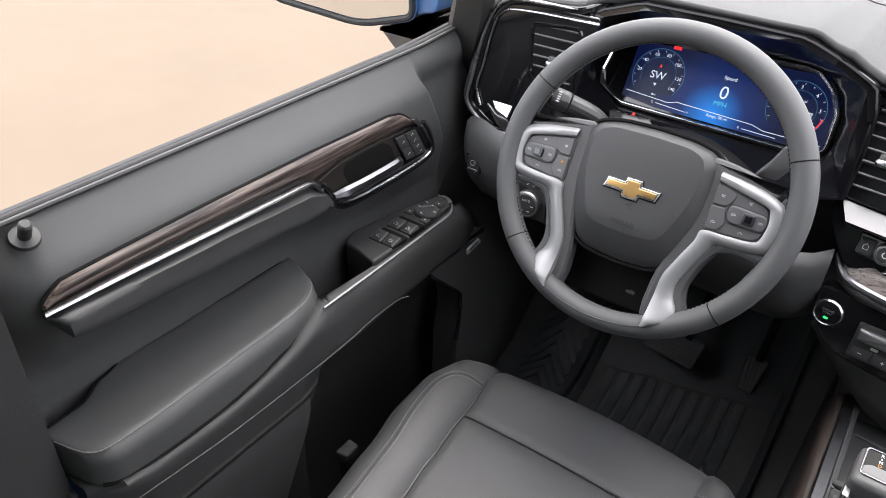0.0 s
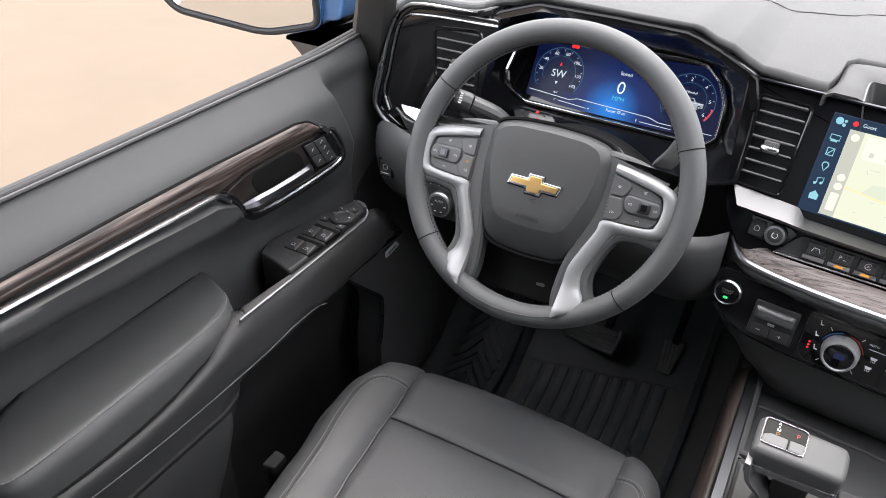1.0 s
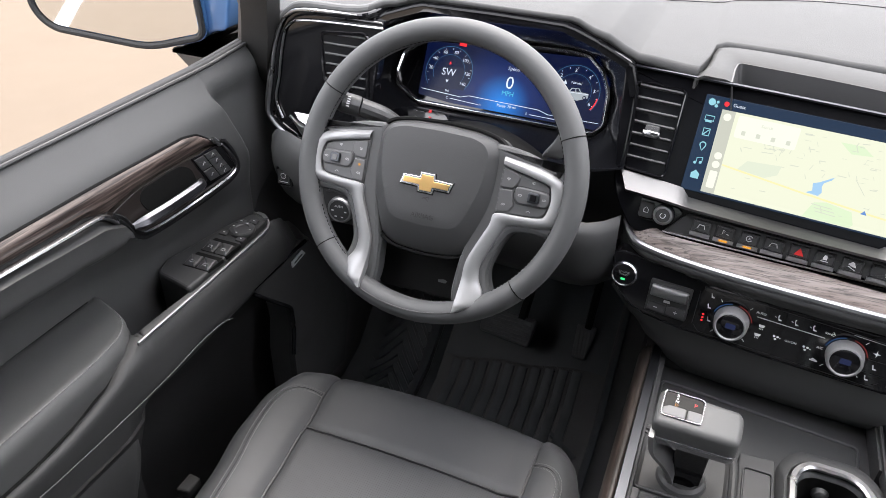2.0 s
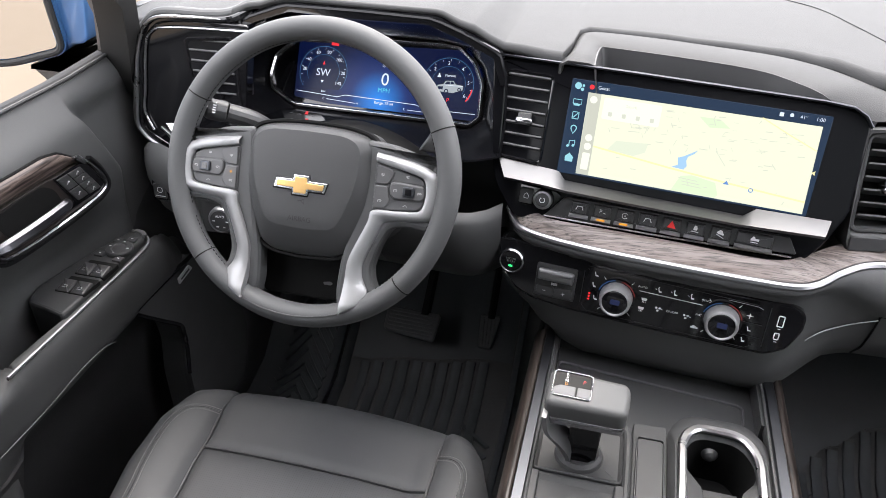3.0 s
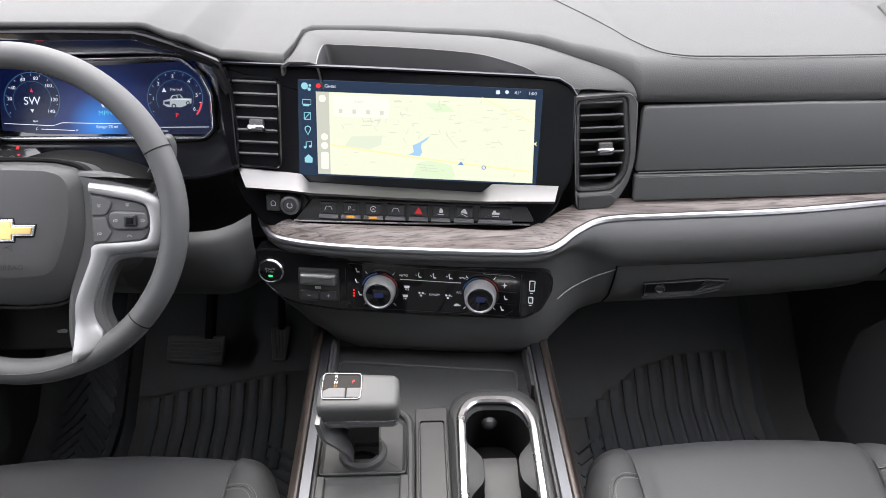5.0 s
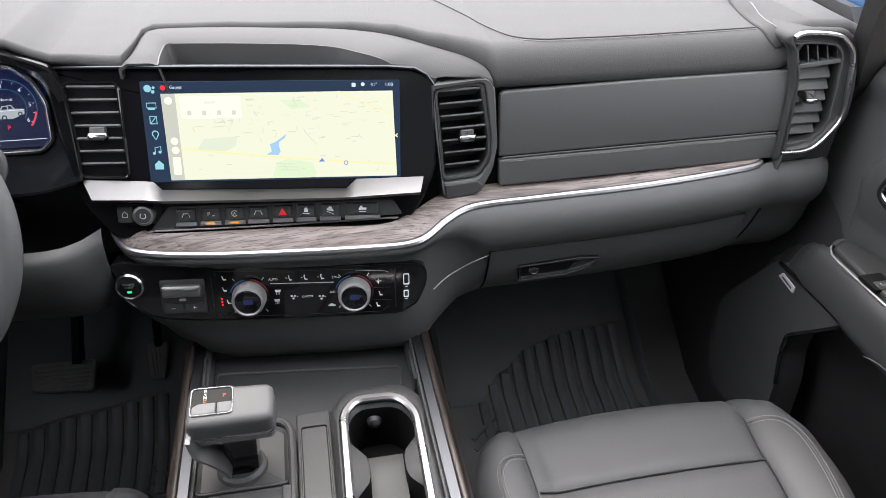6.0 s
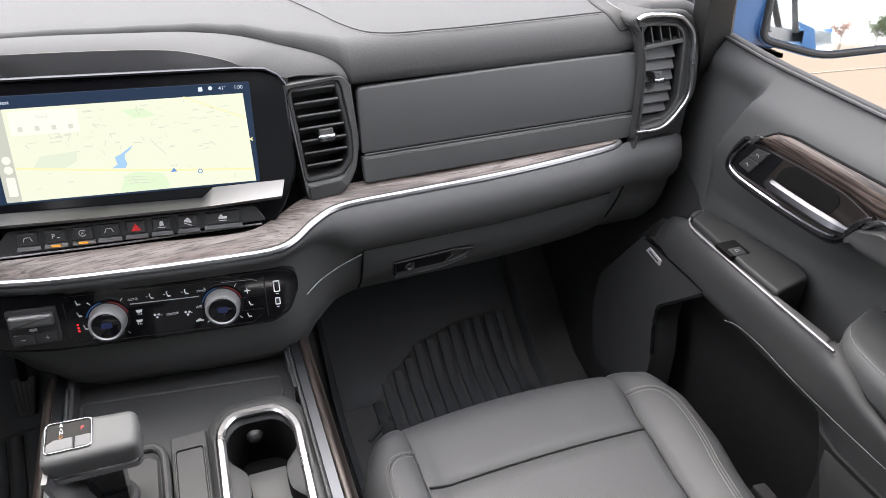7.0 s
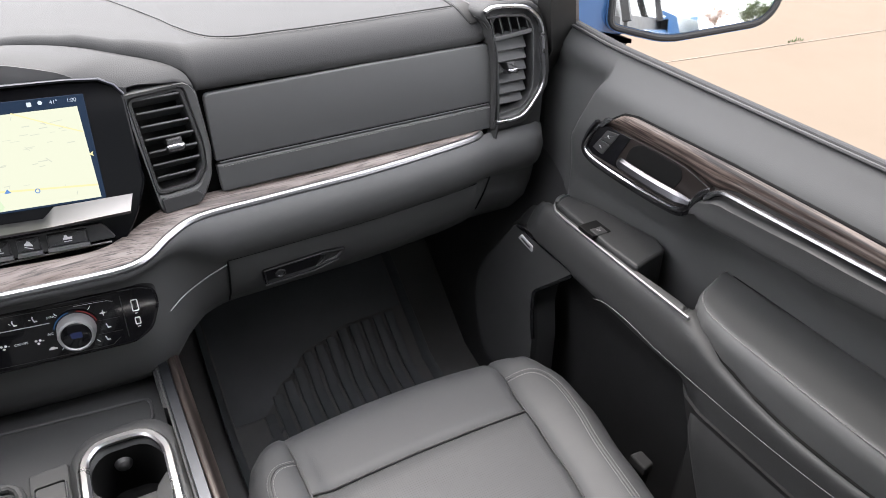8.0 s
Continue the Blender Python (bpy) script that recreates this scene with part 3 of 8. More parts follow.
# storage tray behind the display
outer = [(-0.187, 0.978, 0.984), (-0.183, 0.991, 0.988), (-0.178, 0.999, 0.990),  (-0.174, 1.025, 0.992), (-0.171, 1.076, 0.993), (-0.159, 1.096, 0.994), (-0.08, 1.092, 0.994), (0.01, 1.078, 0.993), (0.097, 1.068, 0.990), (0.155, 1.050, 0.985), (0.208, 1.012, 0.978),
         (0.246, 0.989, 0.970), (0.267, 0.970, 0.960), (0.274, 0.957, 0.945)]
inner = [(-0.1425, 0.978, 0.987), (-0.1425, 0.991, 0.989), (-0.1425, 0.999, 0.990), (-0.1415, 1.028, 0.991), (-0.137, 1.043, 0.992), (-0.118, 1.042, 0.992), (-0.045, 1.030, 0.992), (0.026, 1.017, 0.991), (0.070, 1.003, 0.990), (0.100, 0.987, 0.987), (0.130, 0.972, 0.981),
         (0.155, 0.966, 0.968), (0.180, 0.962, 0.960), (0.198, 0.958, 0.957)]
o, i_ = spline(outer, 80), spline(inner, 80)
mid = [a.lerp(b, 0.25) + Vector((0, 0, 0.006)) for a, b in zip(o, i_)]
mid2 = [a.lerp(b, 0.85) + Vector((0, 0, 0.003)) for a, b in zip(o, i_)]
low = [Vector((b.x * 0.95, b.y - 0.004, b.z - 0.035)) for b in i_]
part("tray_surround", thicken(grid([[a - Vector((0, 0, 0.012)) for a in o], o, mid, mid2, i_]), 0.003), PAD, dash, "grey moulded tray rim", sharp=75)
part("tray_wall", thicken(grid([i_, low]), 0.002), DARK, dash)
part("tray_floor", box(F_REAR, -0.15, 0.940, -0.13, 0.14, 0.956, -0.06, 0.002), DARK, dash)

# passenger panel, two leather sections with a stitched joint
z_joint = lambda x: 0.839 + 0.005 * (x - 0.28) / 0.43
F_PANEL = plane_at((0, 0.9445, 0.80), (1, 0, 0), (0, 0.10, 1))
zj = lambda x: z_joint(x) - 0.80


def cushion(f, outline, depth):
    """A padded panel with rounded edges."""
    o = [Vector(q).to_2d() for q in outline]
    loops = [[f @ Vector((q.x, q.y, h)) for q in inset(o, d)] for d, h in ((0, -depth), (0, -0.0032), (0.0005, -0.0014), (0.0014, -0.0003), (0.0026, 0.0))]
    return rings(loops)


part("upper_panel", cushion(F_PANEL, rounded([(0.284, zj(0.284) + 0.0022), (0.50, zj(0.50) + 0.0022), (0.711, zj(0.711) + 0.0022), (0.711, 0.1365), (0.50, 0.1360), (0.284, 0.1325)], [0.004, 0.002, 0.004, 0.006, 0.002, 0.009], 4), 0.01), SOFT, dash, "stitched grey leather panel above the glove box", sharp=50)
part("lower_panel", cushion(F_PANEL, rounded([(0.286, -0.003), (0.50, 0.0005), (0.711, 0.004), (0.711, zj(0.711) - 0.0022), (0.50, zj(0.50) - 0.0022), (0.284, zj(0.284) - 0.0022)], [0.004, 0.002, 0.004, 0.004, 0.002, 0.004], 3), 0.01), SOFT, dash, sharp=50)
part("panel_gap", box(plane_at((0, 0.9580, 0.80), (1, 0, 0), (0, 0.10, 1)), 0.270, -0.012, -0.02, 0.722, 0.150, -0.004, 0.001), GAP, dash)
for off in (-0.0058, 0.0054):
    part("panel_thread" if off < 0 else "panel_crease", stitch([F_PANEL @ Vector((x, zj(x) + off, 0.0012)) for x in np.linspace(0.289, 0.708, 40)], 0.0045, r=0.0005) if off < 0 else tube([F_PANEL @ Vector((x, zj(x) + 0.0002, -0.0015)) for x in np.linspace(0.289, 0.708, 30)], 0.0012, 6), THREAD if off < 0 else SOFT, dash)

# wood band and chrome line that run under the display and across to the passenger's vent
WOOD_TOP = spline([(-0.215, 0.945, 0.787), (-0.19, 0.930, 0.786), (-0.163, 0.920, 0.785), (-0.015, 0.907, 0.785), (0.105, 0.893, 0.785), (0.150, 0.908, 0.787),
                   (0.195, 0.943, 0.790), (0.245, 0.955, 0.795), (0.45, 0.957, 0.799), (0.70, 0.958, 0.806)], 90)
TRIM = spline([(-0.236, 0.958, 0.776), (-0.226, 0.935, 0.770), (-0.205, 0.913, 0.766), (-0.13, 0.893, 0.765), (-0.015, 0.879, 0.765), (0.098, 0.870, 0.765), (0.145, 0.869, 0.766),
               (0.172, 0.880, 0.768), (0.205, 0.908, 0.774), (0.248, 0.926, 0.780), (0.35, 0.931, 0.781), (0.5, 0.932, 0.785), (0.66, 0.936, 0.796), (0.692, 0.945, 0.800)], 90)
wood_rows = []
for j in range(7):
    v = j / 6
    wood_rows.append([a.lerp(b, v) + Vector((0, 0, 0.003 * math.sin(math.pi * v))) for a, b in zip(WOOD_TOP, TRIM)])
part("wood_trim", thicken(grid(wood_rows), 0.004), DASH_WOOD, dash, "open-grain grey-brown wood band")
part("chrome_strip", sweep(TRIM, [(-0.0055, -0.006), (0.0055, -0.006), (0.0058, -0.001), (0.004, 0.0022), (0.0005, 0.0032), (-0.003, 0.0022), (-0.0055, -0.001)], up=(0, -0.75, 0.66)), BRIGHT, dash, "bright satin chrome strip")

# lower body: centre fascia that turns into the passenger side
CENTRE = [(0.002, -0.005), (0.000, -0.010), (0.004, -0.016), (0.0125, -0.021), (0.0175, -0.035), (0.016, -0.105), (0.013, -0.120), (0.016, -0.150), (0.022, -0.180), (0.040, -0.205), (0.30, -0.24)]
SIDEP = [(0.002, -0.006), (-0.012, -0.016), (-0.018, -0.036), (-0.014, -0.058), (-0.004, -0.075), (0.002, -0.080), (0.010, -0.115), (0.024, -0.150), (0.052, -0.183), (0.11, -0.208), (0.34, -0.22)]


def fascia_row(x):
    k = min(range(len(TRIM)), key=lambda q: abs(TRIM[q].x - x)) if x <= 0.69 else len(TRIM) - 1
    t = TRIM[k]
    w = min(max((x - 0.165) / 0.11, 0), 1)
    w = w * w * (3 - 2 * w)
    back = 0.13 * max(0, (x - 0.785) / 0.053) ** 2.4 if x > 0.785 else 0
    left = 0.05 * max(0, (-0.215 - x) / 0.03) ** 2 if x < -0.215 else 0
    low_end = lerp_table(x, [(-0.245, 0.715), (-0.234, 0.680), (-0.193, 0.639), (-0.158, 0.604), (-0.10, 0.55)])[0] if x < -0.10 else 0.0
    row = []
    for (a, b), (c, d) in zip(CENTRE, SIDEP):
        row.append((x, t.y + a + (c - a) * w + back + left, max(t.z + b + (d - b) * w, low_end)))
    return row


fx = [-0.245, -0.235, -0.222, -0.205] + [round(-0.19 + 0.0175 * i, 4) for i in range(54)] + [0.765, 0.785, 0.800, 0.812, 0.822, 0.829, 0.834, 0.838]
part("lower_body", thicken(grid([fascia_row(x) for x in fx]), 0.004), SOFT, dash, "dark grey lower dash", sharp=60)



def on_fascia(x, z):
    r = fascia_row(x)
    for a, b in zip(r, r[1:]):
        if b[2] <= z <= a[2] and a[2] > b[2]:
            return Vector((x, a[1] + (b[1] - a[1]) * (z - a[2]) / (b[2] - a[2]) - 0.0080, z))
    return Vector((x, r[5][1], z))


part("fascia_joint", tube(spline([on_fascia(x, 0.668 + 0.030 * ((x - 0.18) / 0.092) ** 1.2) + Vector((0, -0.0015, 0)) for x in (0.182, 0.205, 0.238, 0.270)], 40), 0.0009, 6), SATIN, dash, "thin bright joint line")

# glove box door, its latch
glove_rows = []
for i in range(28):
    x = 0.272 + 0.437 * i / 27
    r = fascia_row(x)
    base = [Vector(p) for p in r[5:10]]
    slant = 0.030 * (i / 27)
    glove_rows.append([p + Vector((-slant * k / 13 if i == 27 else 0, -0.0056, 0)) for k, p in enumerate(resample(base, 14))])
part("glove_box", thicken(grid(glove_rows), 0.003), SOFT, dash, "closed glove box lid")
edge_gap = [row[0] for row in glove_rows]
part("lid_gap", tube([p + Vector((0, -0.0008, 0.001)) for p in edge_gap], 0.0013, 6), GAP, dash)
for row in (glove_rows[0], glove_rows[-1]):
    part("lid_gap", tube([p + Vector((0, -0.0008, 0)) for p in row], 0.0015, 6), GAP, dash)
F_GLOVE = plane_at((0.316, 0.938, 0.644), (1, 0.0, 0.02), (0, -0.2, 0.98))
LATCH = rounded([(0.004, 0.0190), (0.006, -0.0105), (0.082, -0.0085), (0.122, 0.0020), (0.134, 0.0180), (0.100, 0.0230), (0.060, 0.0210)], 0.003)
latch = part("glove_box_latch", plate(F_GLOVE, LATCH, -0.010, 0.0030, 0.0015, dish=-0.004), SATIN_BLACK, dash, "black recessed latch")
part("latch_lip", sweep([F_GLOVE @ Vector((a, b, 0.003)) for a, b in ((0.006, -0.0105), (0.044, -0.0100), (0.082, -0.0085), (0.122, 0.0020))], [(-0.0009, -0.002), (0.0009, -0.002), (0.0009, 0.0012), (-0.0009, 0.0012)], up=(0, -1, 0)), SATIN, latch)
part("key_lock", lathe(F_GLOVE @ Matrix.Translation((0.030, 0.006, 0.0)), [(0.008, -0.002), (0.008, 0.003), (0.006, 0.004), (0.005, 0.002)], 20), KEY, latch)
part("finger_ledge", plate(F_GLOVE, rounded([(0.084, -0.0055), (0.121, 0.0035), (0.132, 0.0165), (0.092, 0.0205), (0.100, 0.012)], 0.003), -0.006, 0.0022, 0.0010, dish=-0.002), PAD, latch)

# driver's side lower panel
KNEE = [(0.935, 0.852), (0.905, 0.846), (0.880, 0.832), (0.868, 0.805), (0.867, 0.770), (0.880, 0.725), (0.915, 0.685), (0.98, 0.655), (1.10, 0.63), (1.30, 0.60)]
KNEE_TOP = [(-0.82, 0.800), (-0.800, 0.815), (-0.785, 0.829), (-0.765, 0.831), (-0.735, 0.823), (-0.715, 0.818), (-0.69, 0.824), (-0.645, 0.845), (-0.60, 0.852), (-0.20, 0.852)]
knee = [(p.y, p.z) for p in resample([(0, *q) for q in KNEE], 26)]
rows = []
for i in range(32):
    x = -0.815 + 0.572 * i / 31
    end = 0.05 * max(0, (-0.775 - x) / 0.04) ** 2 + 0.012 * max(0, (x + 0.30) / 0.06) + 0.03 * max(0, (x + 0.285) / 0.04) ** 2
    cap = min(lerp_table(x, KNEE_TOP)[0], 0.852 - 0.058 * min(max((x + 0.405) / 0.03, 0), 1))
    line = [(y + end + 0.027 * max(0, (-0.62 - x) / 0.15), z - 0.012 * max(0, (x + 0.5) / 0.26)) for y, z in knee]
    brim = min(y for y, z in line if z <= cap and z > 0.74)
    rows.append([(x, y, z) if z <= cap else (x, min(y, brim + 0.016), cap - 0.003 * (y < brim + 0.016)) for y, z in line])
part("column_recess", box(plane_at((0, 1.02, 0), (1, 0, 0), (0, 0, 1)), -0.45, 0.70, -0.03, -0.22, 0.83, 0.0, 0.002), DARK, dash)
part("knee_panel", thicken(grid(rows[:23]), 0.004), SOFT, dash, "dark grey panel under the steering column", sharp=60)
# the knee panel goes on; darker plastic stands in for shade near the column
part("knee_panel_shaded_end", thicken(grid(rows[22:]), 0.004), LOWER_TRIM, dash, "right end of the knee panel beside the column, darkened for shade", sharp=60)
F_BRAKE = plane_at((-0.766, 0.893, 0.760), (1, 0.0, 0), (0, 0.08, 1))
brake = part("parking_brake_switch", plate(F_BRAKE, rect(-0.014, -0.016, 0.014, 0.016, 0.003), -0.02, 0.003, 0.0015), GLOSS, dash, "small square parking brake switch")
part("switch_strip", plate(F_BRAKE, rect(-0.012, -0.0158, 0.012, -0.0135, 0.0008), 0.002, 0.0042, 0.0006), CHROME, brake, "thin chrome strip")
part("switch_key", plate(F_BRAKE, rect(-0.011, -0.012, 0.011, 0.012, 0.002), 0.002, 0.005, 0.001, dish=-0.001), KEY, brake)
part("switch_symbol", pieces(stroke(F_BRAKE, [(0.0045 * math.cos(a), 0.002 + 0.0045 * math.sin(a)) for a in np.linspace(0, 6.28, 14)], 0.0008, 0.0047),
                             stroke(F_BRAKE, [(-0.008, -0.008), (0.008, -0.008)], 0.0012, 0.0047)), PRINT, brake)

# defroster grille near the windshield
F_UPZ = plane_at((0, 0, 0), (1, 0, 0), (0, 1, 0))
grille = thing("defroster_grille", (0, 1.46, 0.985), "black defroster grille along the windshield's base", "air vent")
part("slot", plate(F_UPZ, rect(-0.55, 1.425, 0.55, 1.50, 0.01), 0.96, 0.9905, 0.002), DARK, grille)
part("grille_bars", pieces(*[box(F_UPZ, -0.54 + 0.012 * i, 1.43, 0.988, -0.5365 + 0.012 * i, 1.495, 0.9925, 0.0006) for i in range(91)]), GAP, grille)

# ---- hood, cluster, vents, display ----
# gloss black surround of the instrument cluster
RIM = [(-0.655, 0.962, 0.993), (-0.621, 0.962, 1.017), (-0.562, 0.962, 1.038), (-0.455, 0.962, 1.0385), (-0.352, 0.962, 1.036), (-0.307, 0.965, 1.018), (-0.264, 0.978, 0.992),
       (-0.252, 0.975, 0.955), (-0.250, 0.965, 0.90), (-0.252, 0.945, 0.855), (-0.30, 0.935, 0.848), (-0.45, 0.93, 0.846), (-0.62, 0.93, 0.848), (-0.665, 0.935, 0.86), (-0.672, 0.945, 0.92)]
at = lambda u, v, h=0.0: F_CLUSTER @ Vector((u, v, h))
FRAME2D = [(-0.035, 0.069), (-0.009, 0.0915), (0.045, 0.104), (0.235, 0.107), (0.260, 0.104), (0.285, 0.083), (0.300, 0.052), (0.302, 0.003), (0.287, -0.0120), (0.20, -0.0105), (0.006, -0.0085),
           (-0.034, 0.015), (-0.041, 0.035)]
rim = resample(RIM, 72, True)
ring2 = resample([at(q.x, q.y, -0.001) for q in inset([Vector(q) for q in FRAME2D], -0.0045)], 72, True)
cluster = thing("instrument_cluster", (-0.46, 1.03, 0.86), "digital instrument cluster with blue screen in a glossy black hood", "instrument cluster")
m1 = [a.lerp(b, 0.10) + Vector((0, 0.002, -0.004)) for a, b in zip(rim, ring2)]
m2 = [a.lerp(b, 0.55) + Vector((0, 0.0, -0.002)) for a, b in zip(rim, ring2)]
part("hood", thicken(grid([rim, m1, m2, ring2], close_v=True), 0.003), HOOD, cluster, "glossy black hood lining", sharp=25)
# a bevelled gloss band follows the hood's lip
band_out = resample(RIM[:8], 60)
band_in = [p + Vector((0.010 * max(-1, min(1, (-0.455 - p.x) / 0.16)), -0.0015, -0.0125 + 0.006 * min(1, abs(p.x + 0.455) / 0.2))) for p in band_out]
part("hood_edge", thicken(grid([[p + Vector((0, 0.012, 0.004)) for p in band_out], band_out, [p + Vector((0, 0.0, -0.0015)) for p in band_out], band_in, [p + Vector((0, 0.006, -0.003)) for p in band_in]]), 0.0015), GLOSS, cluster, "bevelled gloss black hood edge", sharp=20)
icon = F_CLUSTER @ Matrix.Translation((0.184, 0.137, 0.030)) @ pose(0, 0, 0, 12)
part("hood_sensor", bezel(icon, rounded([(-0.0085, -0.004), (0.0065, -0.004), (0.0085, 0.004), (-0.0065, 0.004)], 0.003), 0.0010, -0.002, 0.0015, 0.0003), SATIN, cluster, "small outlined sensor window")
frame_line = rounded(FRAME2D, 0.006, 3)
part("cluster_frame", bezel(F_CLUSTER, frame_line, 0.0058, -0.004, 0.007, 0.0024), PALEEDGE, cluster, "chrome frame round the screen")
part("glass", plate(F_CLUSTER, inset(frame_line, 0.003), -0.01, 0.0, 0.0005), GLOSS, cluster)
F_C = F_CLUSTER @ Matrix.Translation((0, 0, 0.0006))
ACT = rounded([(0.003, 0.090), (0.27, 0.099), (0.296, 0.068), (0.294, -0.003), (0.06, 0.000), (0.004, 0.006)], 0.004, 3)


def blue_screen():
    m = glow("blue_screen", (0.004, 0.018, 0.10), 1.0)
    n, l = m.node_tree.nodes, m.node_tree.links
    pos = n.new("ShaderNodeTexCoord")
    sep = n.new("ShaderNodeVectorMath")
    sep.operation = "DISTANCE"
    sep.inputs[1].default_value = tuple(F_CLUSTER @ Vector((0.14, 0.012, 0)))
    l.new(pos.outputs["Object"], sep.inputs[0])
    ramp = n.new("ShaderNodeValToRGB")
    e = ramp.color_ramp.elements
    e[0].position, e[0].color = 0.0, (0.014, 0.21, 0.72, 1)
    e[1].position, e[1].color = 0.092, (0.002, 0.005, 0.030, 1)
    k = ramp.color_ramp.elements.new(0.045)
    k.color = (0.004, 0.018, 0.110, 1)
    l.new(sep.outputs["Value"], ramp.inputs["Fac"])
    l.new(ramp.outputs["Color"], n["Principled BSDF"].inputs["Emission Color"])
    return m


BLUE_SCREEN = blue_screen()
WHITE = glow("white_light", (0.75, 0.82, 0.95), 0.9)
CYAN = glow("cyan_light", (0.10, 0.55, 0.75), 0.9)
RINGBLUE = glow("ring_blue", (0.06, 0.16, 0.30), 0.8)
RED = glow("red_light", (0.9, 0.03, 0.04), 0.9)
AMBER = glow("amber_light", (0.95, 0.40, 0.04), 0.9)
NAVY = glow("navy_screen", (0.006, 0.022, 0.055), 1.0)
DIALBLUE = glow("dial_blue", (0.002, 0.006, 0.032), 1.0)
screen = part("screen", flat_shape(F_C, ACT, 0.0), BLUE_SCREEN, cluster, "deep blue lit display")


def arc(cx, cy, r, a0, a1, n=24):
    return [(cx + r * math.cos(radians(a)), cy + r * math.sin(radians(a))) for a in np.linspace(a0, a1, n)]


for cx, cy in ((0.0476, 0.0475), (0.246, 0.0475)):
    part("dial_face", flat_shape(F_C, arc(cx, cy, 0.0385, -42, 222, 32), 0.0002), DIALBLUE, screen)
    part("dial_ring", pieces(stroke(F_C, arc(cx, cy, 0.0385, -38, 218, 40), 0.0009, 0.0004), stroke(F_C, arc(cx, cy, 0.026, -30, 210, 30), 0.0006, 0.0004)), RINGBLUE, screen)
    part("dial_ticks", pieces(*[stroke(F_C, [(cx + r * math.cos(radians(a)), cy + r * math.sin(radians(a))) for r in (0.034, 0.0365)], 0.0006, 0.0005) for a in range(-30, 211, 20)]), WHITE, screen)
part("scale_numbers", pieces(*[lettering(F_C, w, 0.0068, 0.0476 + 0.0305 * math.cos(radians(a)), 0.0475 + 0.0305 * math.sin(radians(a)), 0.0006)
                               for w, a in (("20", 176), ("40", 146), ("60", 112), ("80", 78), ("100", 40), ("120", 0), ("140", -32))]), WHITE, screen)
part("scale_numbers", pieces(*[lettering(F_C, w, 0.0072, 0.246 + 0.0305 * math.cos(radians(a)), 0.0475 + 0.0305 * math.sin(radians(a)), 0.0006)
                               for w, a in (("1", 180), ("2", 138), ("3", 95), ("4", 50), ("5", 8), ("6", -30))]), WHITE, screen)
part("compass", pieces(lettering(F_C, "SW", 0.0155, 0.0476, 0.046, 0.0006), lettering(F_C, "8mi", 0.0045, 0.051, 0.018, 0.0006)), WHITE, screen)
part("compass_arrow", flat_shape(F_C, [(0.0455, 0.0585), (0.0495, 0.0585), (0.0475, 0.064)], 0.0006), RED, screen)
part("compass_tail", flat_shape(F_C, [(0.045, 0.0345), (0.0475, 0.030), (0.050, 0.0345)], 0.0006), WHITE, screen)
part("speed", pieces(lettering(F_C, "0", 0.026, 0.148, 0.044, 0.0006), lettering(F_C, "Speed", 0.0075, 0.150, 0.066, 0.0006)), WHITE, screen)
part("speed_unit", lettering(F_C, "MPH", 0.0095, 0.148, 0.028, 0.0006), CYAN, screen)
part("drive_mode", pieces(lettering(F_C, "Normal", 0.0052, 0.248, 0.060, 0.0006), flat_shape(F_C, [(0.228, 0.0565), (0.234, 0.0565), (0.231, 0.063)], 0.0006)), WHITE, screen)
TRUCKGREY = glow("truck_grey", (0.42, 0.46, 0.50), 0.8)
truck = part("truck_picture", flat_shape(F_C, [(0.2290, 0.0395), (0.2300, 0.0450), (0.2385, 0.0468), (0.2420, 0.0520), (0.2535, 0.0530), (0.2575, 0.0478), (0.2690, 0.0470), (0.2685, 0.0405), (0.2540, 0.0350), (0.2350, 0.0355)], 0.0006), TRUCKGREY, screen)
part("truck_window", flat_shape(F_C, [(0.2410, 0.0472), (0.2435, 0.0510), (0.2480, 0.0514), (0.2485, 0.0475)], 0.0008), DIALBLUE, truck)
part("truck_window", flat_shape(F_C, [(0.2498, 0.0476), (0.2493, 0.0515), (0.2528, 0.0518), (0.2555, 0.0480)], 0.0008), DIALBLUE, truck)
part("truck_grille", flat_shape(F_C, [(0.2310, 0.0395), (0.2312, 0.0430), (0.2385, 0.0435), (0.2385, 0.0388)], 0.0008), DIALBLUE, truck)
for u, v, r in ((0.2440, 0.0368, 0.0034), (0.2635, 0.0408, 0.0028)):
    part("truck_wheel", flat_shape(F_C, arc(u, v, r, 0, 345, 14), 0.0008), DIALBLUE, truck)
    part("truck_hub", flat_shape(F_C, arc(u, v, r * 0.55, 0, 345, 10), 0.0010), TRUCKGREY, truck)
part("truck_stripe", stroke(F_C, [(0.2400, 0.0455), (0.2680, 0.0460)], 0.0006, 0.0009), WHITE, truck)
part("gear_letter", lettering(F_C, "P", 0.0085, 0.248, 0.0235, 0.0006), RED, screen)
part("red_zone", stroke(F_C, arc(0.246, 0.0475, 0.037, -38, -8, 10), 0.002, 0.0006), RED, screen)
part("range_line", lettering(F_C, "Range: 78 mi", 0.0058, 0.150, 0.009, 0.0006), WHITE, screen)
part("horizon_line", stroke(F_C, [(0.008, 0.0155), (0.075, 0.0115), (0.088, 0.0155), (0.20, 0.012), (0.215, 0.0075), (0.292, 0.007)], 0.0009, 0.0006), WHITE, screen)
